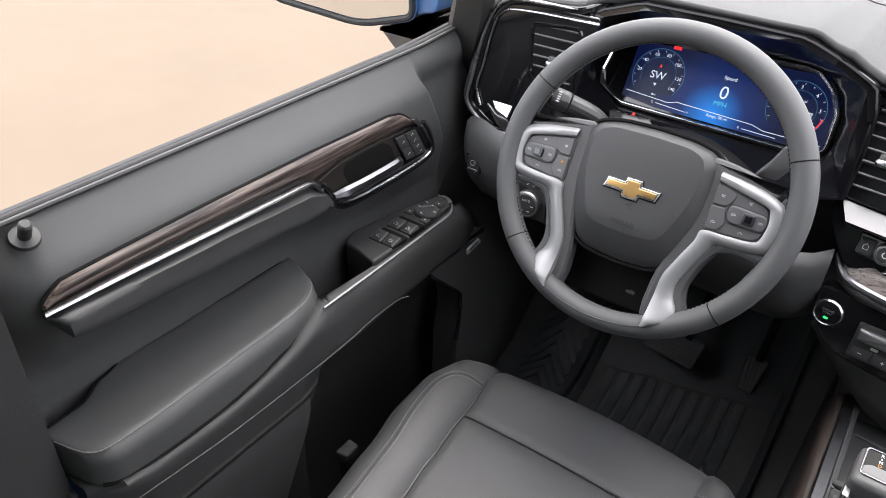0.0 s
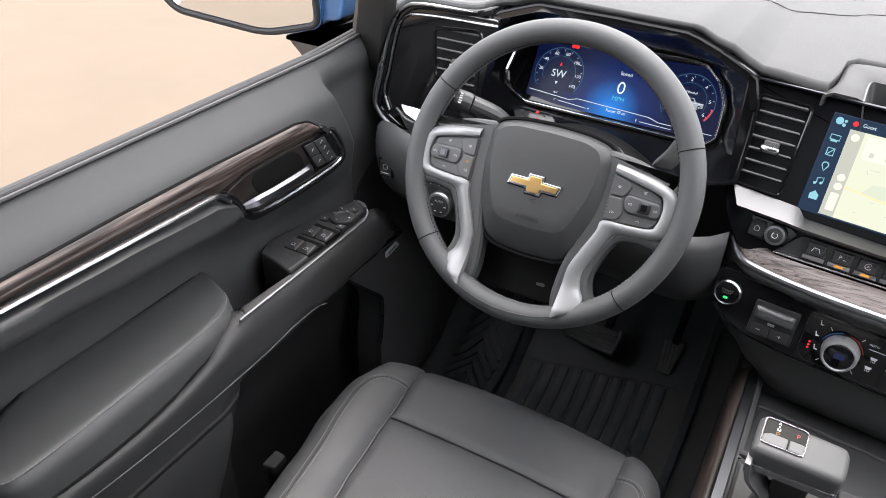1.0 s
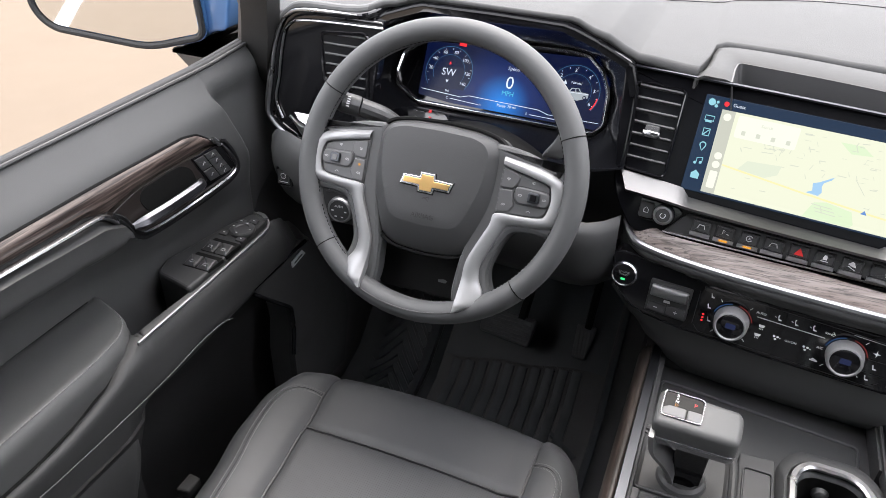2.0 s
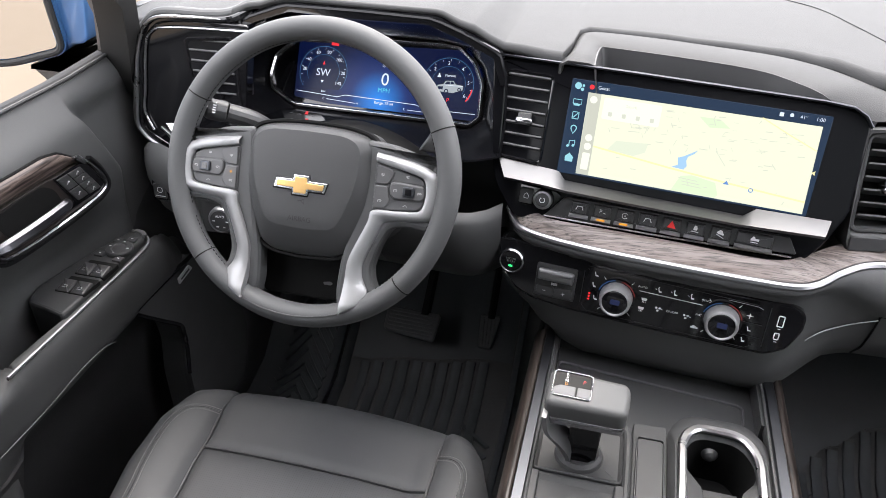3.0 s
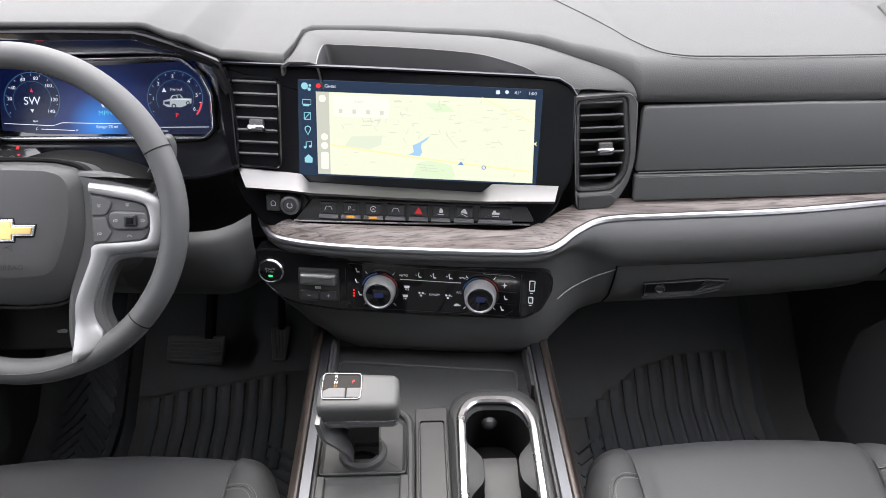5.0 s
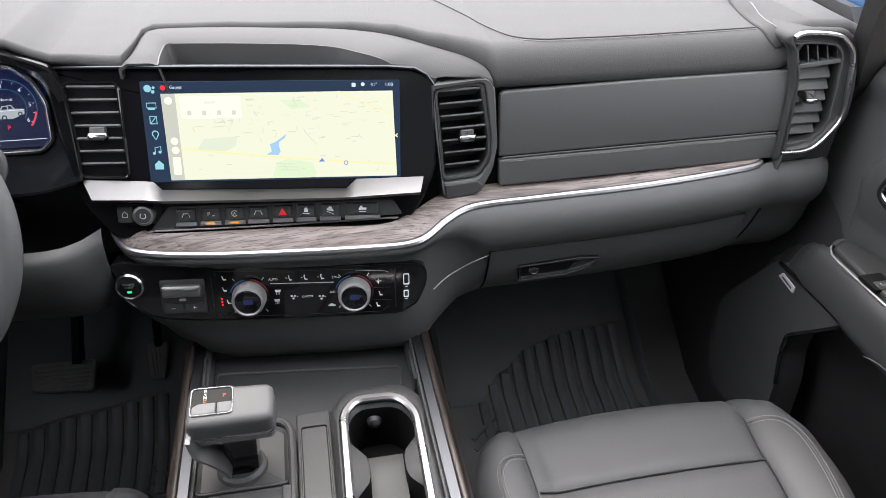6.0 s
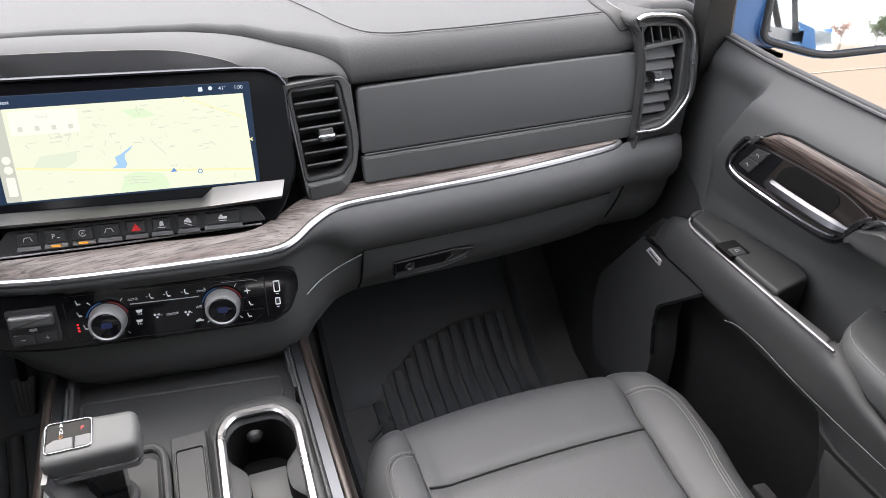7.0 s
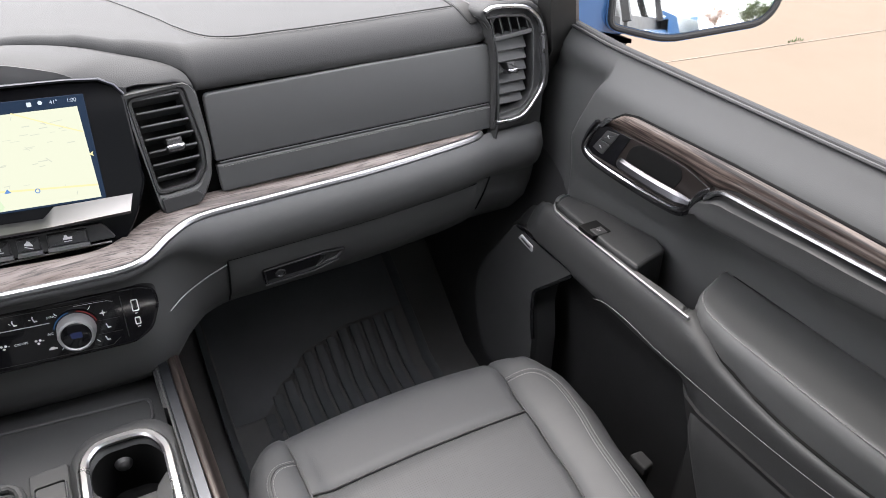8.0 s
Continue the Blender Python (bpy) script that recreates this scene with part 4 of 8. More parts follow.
part("gauge_bars", pieces(stroke(F_C, [(0.058, 0.007), (0.105, 0.0045)], 0.0009, 0.0006), stroke(F_C, [(0.188, 0.003), (0.235, 0.002)], 0.0009, 0.0006), lettering(F_C, "C", 0.005, 0.053, 0.0072, 0.0006),
                          lettering(F_C, "E", 0.005, 0.183, 0.0035, 0.0006), lettering(F_C, "H", 0.004, 0.108, 0.0045, 0.0006)), WHITE, screen)
part("warning_lamp", flat_shape(F_C, rect(0.056, 0.0885, 0.068, 0.0935, 0.001), 0.0006), RED, screen)
F_LAMP = plane_at((-0.60, 0.972, 0.862), (1, 0, 0), (0, 0.8, 0.6))
lamps = part("lamp_strip", plate(F_LAMP, rounded([(0.006, 0.019), (0.068, 0.018), (0.080, 0.007), (0.036, -0.006), (0.016, -0.003)], 0.003), -0.02, 0.002, 0.001), GLOSS, cluster)
part("lamp_symbols", pieces(flat_shape(F_LAMP, [(0.0435, 0.0135), (0.0485, 0.0135), (0.0480, 0.0185), (0.0445, 0.0185)], 0.0026), flat_shape(F_LAMP, [(0.0462, 0.0065), (0.0518, 0.0065), (0.0490, 0.0030)], 0.0026)), RED, lamps, "two red warning lamps")
part("unlit_symbols", pieces(*[stroke(F_LAMP, [(u - 0.003, v), (u, v + 0.0015), (u + 0.003, v)], 0.0012, 0.0026) for u, v in ((0.0227, 0.0126), (0.0352, 0.0120), (0.0261, 0.0022), (0.0409, 0.0025), (0.058, 0.0115))]), KEY, lamps)

# left end: black panel with two chrome lines
POD = [(-0.612, 1.010), (-0.70, 1.010), (-0.755, 1.006), (-0.780, 0.984), (-0.796, 0.93), (-0.808, 0.862), (-0.800, 0.824), (-0.780, 0.808), (-0.735, 0.804), (-0.64, 0.835)]
F_PODL = plane_at((0, 0.945 - 0.055, 0), (1, 0, 0), (0, 0.06, 1))
pod = thing("left_dash_panel", (-0.7, 0.945, 0.83), "glossy black dash end panel outlined by two chrome lines", "dash panel")
part("panel", plate(F_PODL, rounded([(q[0], q[1]) for q in POD], 0.008), -0.02, 0.0, 0.002), GLOSS, pod)
part("outer_line", sweep(spline([F_PODL @ Vector((a, b, 0.004)) for a, b in ((-0.652, 1.0160), (-0.690, 1.0155), (-0.7475, 1.0122), (-0.770, 1.001), (-0.783, 0.984), (-0.795, 0.950), (-0.805, 0.900), (-0.8145, 0.850), (-0.809, 0.834), (-0.796, 0.822), (-0.768, 0.807), (-0.730, 0.807))], 90), circle(0.0027, 10, 0.0027), up=(0, -1, 0), size=[min(1.0, 0.15 + 0.07 * i) for i in range(90)]), BRIGHT_LINE, pod, "satin chrome outline")
part("inner_line", sweep(spline([F_PODL @ Vector((a, b, 0.003)) for a, b in ((-0.612, 1.002), (-0.70, 1.0005), (-0.751, 0.9965), (-0.766, 0.989), (-0.775, 0.978), (-0.784, 0.943), (-0.791, 0.905), (-0.799, 0.8695), (-0.789, 0.840))], 60), circle(0.0019, 8), up=(0, -1, 0)), BRIGHT_LINE, pod, "thin chrome inner outline")
part("dark_band", sweep(spline([F_PODL @ Vector((a, b, h)) for a, b, h in ((-0.600, 1.040, -0.040), (-0.618, 1.026, -0.022), (-0.640, 1.0155, -0.004), (-0.668, 1.0125, 0.0), (-0.700, 1.012, 0.0), (-0.7450, 1.0082, 0.0), (-0.766, 0.997, 0.0), (-0.778, 0.982, 0.0), (-0.790, 0.950, 0.0), (-0.800, 0.900, 0.0), (-0.8085, 0.850, 0.0), (-0.804, 0.836, 0.0), (-0.792, 0.826, 0.0), (-0.766, 0.812, 0.0))], 110), circle(0.0052, 10, 0.0030), up=(0, -1, 0)), GLOSS, pod, "glossy black band under the chrome line")
part("shell", sweep(spline([F_PODL @ Vector((a, b, h)) for a, b, h in ((-0.600, 1.046, -0.050), (-0.622, 1.032, -0.034), (-0.645, 1.0205, -0.020), (-0.68, 1.0165, -0.014), (-0.7485, 1.0150, -0.013), (-0.774, 1.003, -0.012), (-0.788, 0.985, -0.011), (-0.8005, 0.950, -0.010), (-0.811, 0.900, -0.010), (-0.8205, 0.850, -0.010), (-0.814, 0.830, -0.010), (-0.797, 0.816, -0.010))], 90), circle(0.0085, 14), up=(0, -1, 0)), SOFT, pod, "soft grey edge of the dash end")
F_ACCENT = plane_at((-0.755, 0.944, 0.845), (1, 0, 0), (0, 0.70, 0.714))
part("switch_bar", plate(F_ACCENT, rounded([(-0.021, 0.006), (0.022, 0.018), (0.022, -0.020), (-0.002, -0.012)], 0.0025), -0.012, 0.006, 0.002), PALEEDGE, pod, "bright metal accent beside the vent")
part("switch_wedge", plate(F_PODL, rounded([(-0.778, 0.847), (-0.758, 0.834), (-0.734, 0.829), (-0.738, 0.809), (-0.756, 0.816)], 0.003), -0.002, 0.004, 0.002), SATIN, pod, "grey metal wedge under the bright accent")


def span(poly, y):
    """Where a level line at y crosses a polygon."""
    c = []
    for a, b in zip(poly, poly[1:] + poly[:1]):
        if (a[1] - y) * (b[1] - y) < 0:
            c.append(a[0] + (b[0] - a[0]) * (y - a[1]) / (b[1] - a[1]))
    return (min(c), max(c)) if len(c) > 1 else None


def air_vent(f, opening, count, tab, label, tilt=30, frame_mat=None, border=0.006, depth=0.05):
    base = f @ Vector((sum(q[0] for q in opening) / len(opening), min(q[1] for q in opening), 0))
    v = thing("air_vent", base, label, "air vent", "dashboard air vents")
    line = rounded(opening, 0.006, 4)
    out = inset(line, -border)
    loops = [[f @ Vector((q.x, q.y, h)) for q in loop] for loop, h in ((out, -0.01), (out, 0.001), (inset(out, 0.0015), 0.003), (inset(out, border * 0.75), 0.0025), (line, -0.001), (line, -depth))]
    part("frame", rings(loops, False, True), frame_mat or PLASTIC, v)
    part("back", plate(f, line, -depth - 0.004, -depth + 0.002, 0.001), DARK, v)
    ys = [min(q[1] for q in opening), max(q[1] for q in opening)]
    for i in range(count):
        y = ys[0] + (ys[1] - ys[0]) * (i + 0.6) / (count + 0.2)
        lim = span([(q.x, q.y) for q in line], y)
        if lim:
            g = f @ Matrix.Translation(((lim[0] + lim[1]) / 2, y, -0.012)) @ pose(0, 0, 0, 90 - tilt)
            h = (lim[1] - lim[0]) / 2 - 0.0008
            part("slat", plate(g, rounded([(-h, -0.014), (h, -0.014), (h, 0.016), (-h, 0.016)], 0.002, 2), -0.0013, 0.0013, 0.0009), SOFT, v)
    g = f @ Matrix.Translation((tab[0], tab[1], 0.002)) @ pose(0, 0, 0, -14)
    part("tab_stem", plate(g, rect(-0.0095, -0.001, 0.0095, 0.0085, 0.002), -0.02, 0.005, 0.002), PLASTIC, v)
    part("tab", plate(g, rounded([(-0.0115, 0.0015), (-0.0125, -0.0035), (-0.0085, -0.0085), (0.0085, -0.0085), (0.0125, -0.0035), (0.0115, 0.0015)], 0.0025), -0.015, 0.008, 0.0032), CHROME, v, "chrome aiming tab", sharp=50)
    return v


air_vent(F_PODL, [(-0.712, 0.980), (-0.640, 0.986), (-0.642, 0.893), (-0.690, 0.893), (-0.708, 0.915)], 6, (-0.672, 0.935), "black louvred air vent at the driver's door", depth=0.045, frame_mat=GLOSS)
air_vent(F_SCREEN, [(-0.110, 0.119), (-0.050, 0.119), (-0.050, 0.006), (-0.104, 0.008)], 7, (-0.078, 0.060), "black louvred air vent beside the centre display", frame_mat=GLOSS, border=0.004)
F_VR = plane_at((0.23, 0.952, 0.87), (1, 0.06, 0), (0, 0.10, 1))
air_vent(F_VR, [(-0.031, 0.068), (0.026, 0.072), (0.037, 0.0), (0.036, -0.030), (0.022, -0.049), (-0.022, -0.051)], 7, (0.008, 0.006), "grey louvred air vent beside the glove box panel")
vr = thing("vent_surround", (0.235, 0.95, 0.79), "grey moulded surround of the centre air vent", "vent surround")
sur = rounded([(-0.043, 0.080), (0.036, 0.083), (0.047, 0.070), (0.052, -0.010), (0.046, -0.045), (0.036, -0.066), (0.024, -0.082), (-0.026, -0.086)], 0.006)
hole = rounded([(-0.036, 0.073), (0.031, 0.077), (0.042, 0.002), (0.041, -0.033), (0.026, -0.054), (-0.027, -0.056)], 0.006)
so, si = resample([(q.x, q.y, 0) for q in sur], 64, True), resample([(q.x, q.y, 0) for q in hole], 64, True)
lp = lambda pts, h: [F_VR @ Vector((q.x, q.y, h)) for q in pts]
part("surround", rings([lp(so, -0.05), lp(so, 0.002), lp([a.lerp(b, 0.2) for a, b in zip(so, si)], 0.006), lp([a.lerp(b, 0.8) for a, b in zip(so, si)], 0.005), lp(si, -0.002)], False, False), SOFT, vr)
part("lower_cap", plate(F_VR, rounded([(-0.024, -0.062), (0.022, -0.060), (0.030, -0.068), (0.020, -0.079), (-0.023, -0.082)], 0.002), 0.002, 0.0075, 0.0012), PLASTIC, vr)
F_PODR = plane_at((0, 0.950 - 0.053, 0), (1, 0.0, 0), (0, 0.06, 1))
# the plane leans by 0.06 per metre of height: heights stay close to z
def ring_of(pts, k=5):
    """A closed smooth loop with k steps from each corner to the next."""
    p, out = [Vector((a, b, 0)) for a, b in pts], []
    m = len(p)
    for i in range(m):
        a, b, c, d = p[i - 1], p[i], p[(i + 1) % m], p[(i + 2) % m]
        for s in range(k):
            t = s / k
            out.append(0.5 * ((2 * b) + (c - a) * t * 0.9 + (2 * (b - a) * 0 + (a * 2 - b * 5 + c * 4 - d) * t * t + (b * 3 - a - c * 3 + d) * t ** 3)))
    return out


POD_OUT = [(0.682, 0.986), (0.702, 0.9985), (0.7636, 0.996), (0.7895, 0.983), (0.8044, 0.958), (0.810, 0.915), (0.8124, 0.868), (0.7977, 0.8415), (0.7722, 0.8085), (0.745, 0.8025), (0.7095, 0.8025), (0.7085, 0.850), (0.708, 0.915), (0.695, 0.966)]
POD_LINE = [(0.690, 0.9885), (0.707, 0.9935), (0.7536, 0.989), (0.775, 0.977), (0.7885, 0.9575), (0.794, 0.918), (0.797, 0.869), (0.7814, 0.8415), (0.764, 0.824), (0.745, 0.818), (0.7115, 0.8185), (0.7112, 0.850), (0.7105, 0.915), (0.7025, 0.962)]
POD_FRAME = [(0.698, 0.981), (0.715, 0.981), (0.758, 0.9775), (0.773, 0.968), (0.7815, 0.952), (0.784, 0.918), (0.7853, 0.865), (0.779, 0.848), (0.766, 0.833), (0.7434, 0.828), (0.714, 0.826), (0.7138, 0.850), (0.7125, 0.925), (0.7045, 0.958)]
POD_OPEN = [(0.696, 0.974), (0.715, 0.9755), (0.757, 0.972), (0.769, 0.9655), (0.777, 0.952), (0.7805, 0.918), (0.7815, 0.866), (0.776, 0.848), (0.761, 0.8345), (0.745, 0.832), (0.717, 0.831), (0.7165, 0.850), (0.7145, 0.935), (0.705, 0.957)]
lift_of = lambda pts, h: [F_PODR @ Vector((q.x, q.y, h)) for q in pts]
r_out, r_line, r_frame, r_open = ring_of(POD_OUT), ring_of(POD_LINE), ring_of(POD_FRAME), ring_of(POD_OPEN)
podr = thing("right_vent_surround", (0.75, 0.95, 0.79), "grey dash end surround with a satin chrome outline", "vent surround")
part("surround", rings([lift_of(r_out, -0.06), lift_of(r_out, 0.002), lift_of([a.lerp(b, 0.22) for a, b in zip(r_out, r_line)], 0.0085), lift_of([a.lerp(b, 0.75) for a, b in zip(r_out, r_line)], 0.011), lift_of(r_line, 0.010)], False, False), PAD, podr, sharp=70)
part("inner_band", rings([lift_of(r_line, 0.0105), lift_of([a.lerp(b, 0.3) for a, b in zip(r_line, r_frame)], 0.004), lift_of(r_frame, 0.002)], False, False), DARK, podr, "dark recessed band", sharp=50)
part("chrome_outline", sweep(spline([F_PODR @ Vector((a, b, 0.012)) for a, b in POD_LINE[:11]], 80), [(-0.0028, -0.003), (0.0028, -0.003), (0.0028, 0.0010), (0.0014, 0.0028), (-0.0014, 0.0028), (-0.0028, 0.0010)], up=(0, -1, 0)), BRIGHT_LINE, podr, "satin chrome outline")
part("edge_fin", sweep(spline([F_PODR @ Vector((a, b, h)) for a, b, h in ((0.680, 0.981, 0.000), (0.690, 0.9735, 0.004), (0.7035, 0.952, 0.008), (0.711, 0.9315, 0.010), (0.7145, 0.8795, 0.011), (0.7155, 0.82, 0.012), (0.711, 0.792, 0.012))], 40),
                       [(-0.0019, -0.016), (0.0019, -0.016), (0.0019, 0.0), (0.0008, 0.0015), (-0.0010, 0.0015), (-0.0019, 0.0)], up=(0, -1, 0), size=[min(1, 0.35 + 0.1 * i) for i in range(40)]), LOWER_TRIM, podr, sharp=60)
part("base", plate(F_PODR, rounded([(0.706, 0.770), (0.805, 0.770), (0.812, 0.850), (0.776, 0.813), (0.745, 0.8065), (0.706, 0.8065)], 0.003), -0.05, -0.004, 0.002), LOWER_TRIM, podr, "dark base under the vent")
valley = [(spline([(0.690, 0.967, 0), (0.677, 0.970, 0), (0.6675, 0.988, 0), (0.6675, 1.02, 0), (0.6716, 1.05, 0), (0.682, 1.10, 0), (0.690, 1.135, 0), (0.702, 1.19, 0)], 50)),
          (spline([(0.700, 0.967, 0), (0.694, 0.972, 0), (0.686, 0.995, 0), (0.688, 1.03, 0), (0.696, 1.06, 0), (0.706, 1.10, 0), (0.7125, 1.133, 0), (0.724, 1.19, 0)], 50))]
on_pad = lambda p, h: Vector((p.x, p.y, pad_height(p.x, p.y) + h))
part("valley_strip", thicken(grid([[on_pad(p, 0.0010) for p in valley[0]], [on_pad(a.lerp(b, 0.5), 0.0006) for a, b in zip(*valley)], [on_pad(p, 0.0014) for p in valley[1]]]), -0.002), PILLAR, podr, "dark strip between dash top and vent hood")
part("valley_line", tube([on_pad(p, 0.0016) for p in valley[1]], 0.0020, 8), GLOSS, podr, "glossy black line along the vent hood")
part("valley_lip", tube([on_pad(p, 0.0010) for p in valley[0]], 0.0016, 8), PAD, podr)
vent_r = thing("air_vent", F_PODR @ Vector((0.75, 0.83, 0)), "grey louvred air vent at the passenger's door", "air vent", "dashboard air vents")
part("frame", rings([lift_of(r_frame, 0.002), lift_of([a.lerp(b, 0.3) for a, b in zip(r_frame, r_open)], 0.005), lift_of([a.lerp(b, 0.8) for a, b in zip(r_frame, r_open)], 0.0045), lift_of(r_open, 0.0)], False, False), SOFT, vent_r, sharp=50)
part("well", rings([lift_of(r_open, 0.001), lift_of(r_open, -0.05)], False, True), DARK, vent_r, "black vent duct")
fb = plane_at(F_PODR @ Vector((0.7150, 0.9445, 0.0)), (F_PODR.to_3x3() @ Vector((0.0627, 0.0049, 0))), (0, 0.06, 1))
part("cross_bar", box(fb, -0.002, -0.0035, -0.012, 0.0655, 0.0035, 0.003, 0.0015), SOFT, vent_r)
for i in range(5):
    part("fin", sweep([F_PODR @ Vector((0.712 + 0.0155 * i - 0.006, 0.974 - 0.001 * i, -0.010)), F_PODR @ Vector((0.712 + 0.0155 * i + 0.002, 0.948, -0.010))], [(-0.0009, -0.012), (0.0009, -0.012), (0.0009, 0.010), (-0.0009, 0.010)], up=(0, -1, 0)), PLASTIC, vent_r)
for z in (0.9335, 0.9165, 0.8995, 0.8825, 0.8655, 0.8495):
    lim = span([(q.x, q.y) for q in r_open], z)
    g = F_PODR @ Matrix.Translation(((lim[0] + lim[1]) / 2 - 0.002, z - 0.004, -0.010)) @ pose(0, 0, 0, -38)
    h = (lim[1] - lim[0]) / 2 - 0.003
    part("slat", plate(g, rounded([(-h, -0.008), (h, -0.008), (h, 0.012), (-h, 0.012)], 0.002, 2), -0.0014, 0.0014, 0.0010), SOFT, vent_r)
g = F_PODR @ Matrix.Translation((0.7415, 0.897, 0.004)) @ pose(0, 0, 0, -14)
part("tab_stem", plate(g, rounded([(-0.010, 0.011), (0.005, 0.011), (0.0075, -0.001), (-0.0065, -0.001)], 0.002), -0.02, 0.005, 0.0018), PLASTIC, vent_r)
part("tab", plate(g, rounded([(-0.008, 0.001), (-0.009, -0.0035), (-0.006, -0.0075), (0.0065, -0.0075), (0.0095, -0.0035), (0.0085, 0.001)], 0.0022), -0.012, 0.008, 0.0028), CHROME, vent_r, "chrome aiming tab", sharp=50)

# ---- centre display ----
disp = thing("centre_display", (0.0, 0.95, 0.78), "wide touch display in a glossy black panel showing a pale map", "touch display")
PANEL = [(-0.1346, 0.138), (0.06, 0.1385), (0.26, 0.138), (0.315, 0.136), (0.338, 0.122), (0.342, 0.010), (0.326, -0.030), (0.306, -0.062), (-0.074, -0.078), (-0.110, -0.030), (-0.124, 0.05)]
line = rounded(PANEL, [0.002, 0.002, 0.01, 0.02, 0.012, 0.01, 0.01, 0.012, 0.012, 0.02, 0.02], 4)
part("panel", plate(F_SCREEN, line, -0.045, -0.002, 0.003), DISPLAY_GLASS, disp, "glossy black panel")
part("top_edge", sweep([F_SCREEN @ Vector((a, b, h)) for a, b, h in ((-0.136, 0.140, 0.0), (0.06, 0.1405, 0.0), (0.28, 0.1395, 0.0), (0.314, 0.137, 0.0), (0.329, 0.129, 0.0), (0.338, 0.117, 0.0))],
                       [(-0.012, -0.0022), (0.005, -0.0022), (0.006, 0), (0.005, 0.0012), (-0.012, 0.0012)], up=[F_SCREEN.to_3x3() @ Vector(v) for v in ((0, 1, 0), (0, 1, 0), (0.05, 1, 0), (0.4, 0.9, 0), (0.7, 0.7, 0), (0.9, 0.4, 0))]), RAIL, disp, "satin silver top edge")
scr = part("screen", plate(F_SCREEN, rect(-0.0235, -0.0035, 0.2945, 0.1225, 0.002), -0.004, -0.0012, 0.0005), NAVY, disp, "lit navigation screen")
F_M = F_SCREEN @ Matrix.Translation((0, 0, -0.0012))
MAPC = glow("map_cream", (0.80, 0.82, 0.645), 0.92)
MAPS = glow("map_side", (0.56, 0.57, 0.49), 0.9)
GREEN = glow("map_green", (0.68, 0.81, 0.56), 0.92)
SAGE = glow("map_sage", (0.72, 0.77, 0.62), 0.9)
YELLOW = glow("map_yellow", (0.88, 0.78, 0.42), 0.95)
WATER = glow("map_water", (0.36, 0.58, 0.82), 0.9)
ROADG = glow("map_grey", (0.66, 0.68, 0.58), 0.88)
CARD = glow("map_card", (0.84, 0.85, 0.74), 0.94)
part("map", flat_shape(F_M, [(0.0, 0.1075), (0.2855, 0.1090), (0.2895, -0.001), (0.002, -0.001)], 0.0002), MAPC, scr)
part("side_rail", flat_shape(F_M, [(0.0, 0.1075), (0.017, 0.1076), (0.019, -0.001), (0.002, -0.001)], 0.0004), MAPS, scr)
part("park", flat_shape(F_M, [(0.143, 0.0985), (0.168, 0.0990), (0.182, 0.0895), (0.158, 0.0870)], 0.0004), GREEN, scr)
part("park", flat_shape(F_M, [(0.128, 0.000), (0.136, 0.020), (0.150, 0.0235), (0.180, 0.019), (0.186, 0.004), (0.183, 0.000)], 0.0004), GREEN, scr)
part("park", flat_shape(F_M, [(0.038, 0.038), (0.047, 0.051), (0.088, 0.054), (0.086, 0.042), (0.072, 0.035)], 0.0004), SAGE, scr)
part("highway", pieces(stroke(F_M, [(0.019, 0.039), (0.06, 0.0345), (0.12, 0.028), (0.20, 0.021), (0.289, 0.0145)], 0.0022, 0.0006), stroke(F_M, [(0.216, 0.109), (0.252, 0.093), (0.286, 0.079)], 0.0014, 0.0006)), YELLOW, scr)
part("lake", flat_shape(F_M, [(0.123, 0.030), (0.130, 0.034), (0.128, 0.043), (0.135, 0.046), (0.150, 0.056), (0.147, 0.051), (0.140, 0.046), (0.139, 0.041), (0.141, 0.034), (0.138, 0.029)], 0.0006), WATER, scr)
random.seed(4)
roads = []
for k in range(96):
    u, v = random.uniform(0.03, 0.27), 0.044 + 0.058 * random.random() ** 0.8 if k < 86 else random.uniform(0.006, 0.03)
    if u < 0.10 and v > 0.086:
        continue
    kind = random.random()
    a = (0.06 if kind < 0.62 else 1.25 if kind < 0.76 else -0.85 if u > 0.19 else -1.1) + random.uniform(-0.06, 0.06)
    h = random.uniform(0.004, 0.0105) * (1.0 if abs(a) < 0.2 else 0.8)
    roads.append(stroke(F_M, [(u, v), (min(u + h * math.cos(a), 0.285), min(v + h * math.sin(a), 0.105))], random.choice((0.0005, 0.0007, 0.0010)), 0.0005))
roads += [stroke(F_M, [(0.060 + 0.002 * q, 0.066 + 0.005 * q), (0.074 + 0.002 * q, 0.067 + 0.005 * q)], 0.0009, 0.0005) for q in range(4)]
roads += [stroke(F_M, [(0.172, 0.059), (0.187, 0.042)], 0.0008, 0.0005), stroke(F_M, [(0.081, 0.066), (0.085, 0.085)], 0.0008, 0.0005)]
part("street", pieces(*roads), ROADG, scr)
part("search_card", flat_shape(F_M, rect(0.022, 0.0765, 0.096, 0.1045, 0.003), 0.0007), CARD, scr)
part("search_marks", pieces(lettering(F_M, "Search", 0.0052, 0.058, 0.0968, 0.0009), *[flat_shape(F_M, rect(u, 0.081, u + 0.005, 0.0865, 0.001), 0.0009) for u in (0.030, 0.048, 0.066, 0.084)],
                            *[stroke(F_M, [(u, v), (u + 0.024, v - 0.001)], 0.0009, 0.0009) for u, v in ((0.134, 0.018), (0.138, 0.014), (0.14, 0.010))]), ROADG, scr)
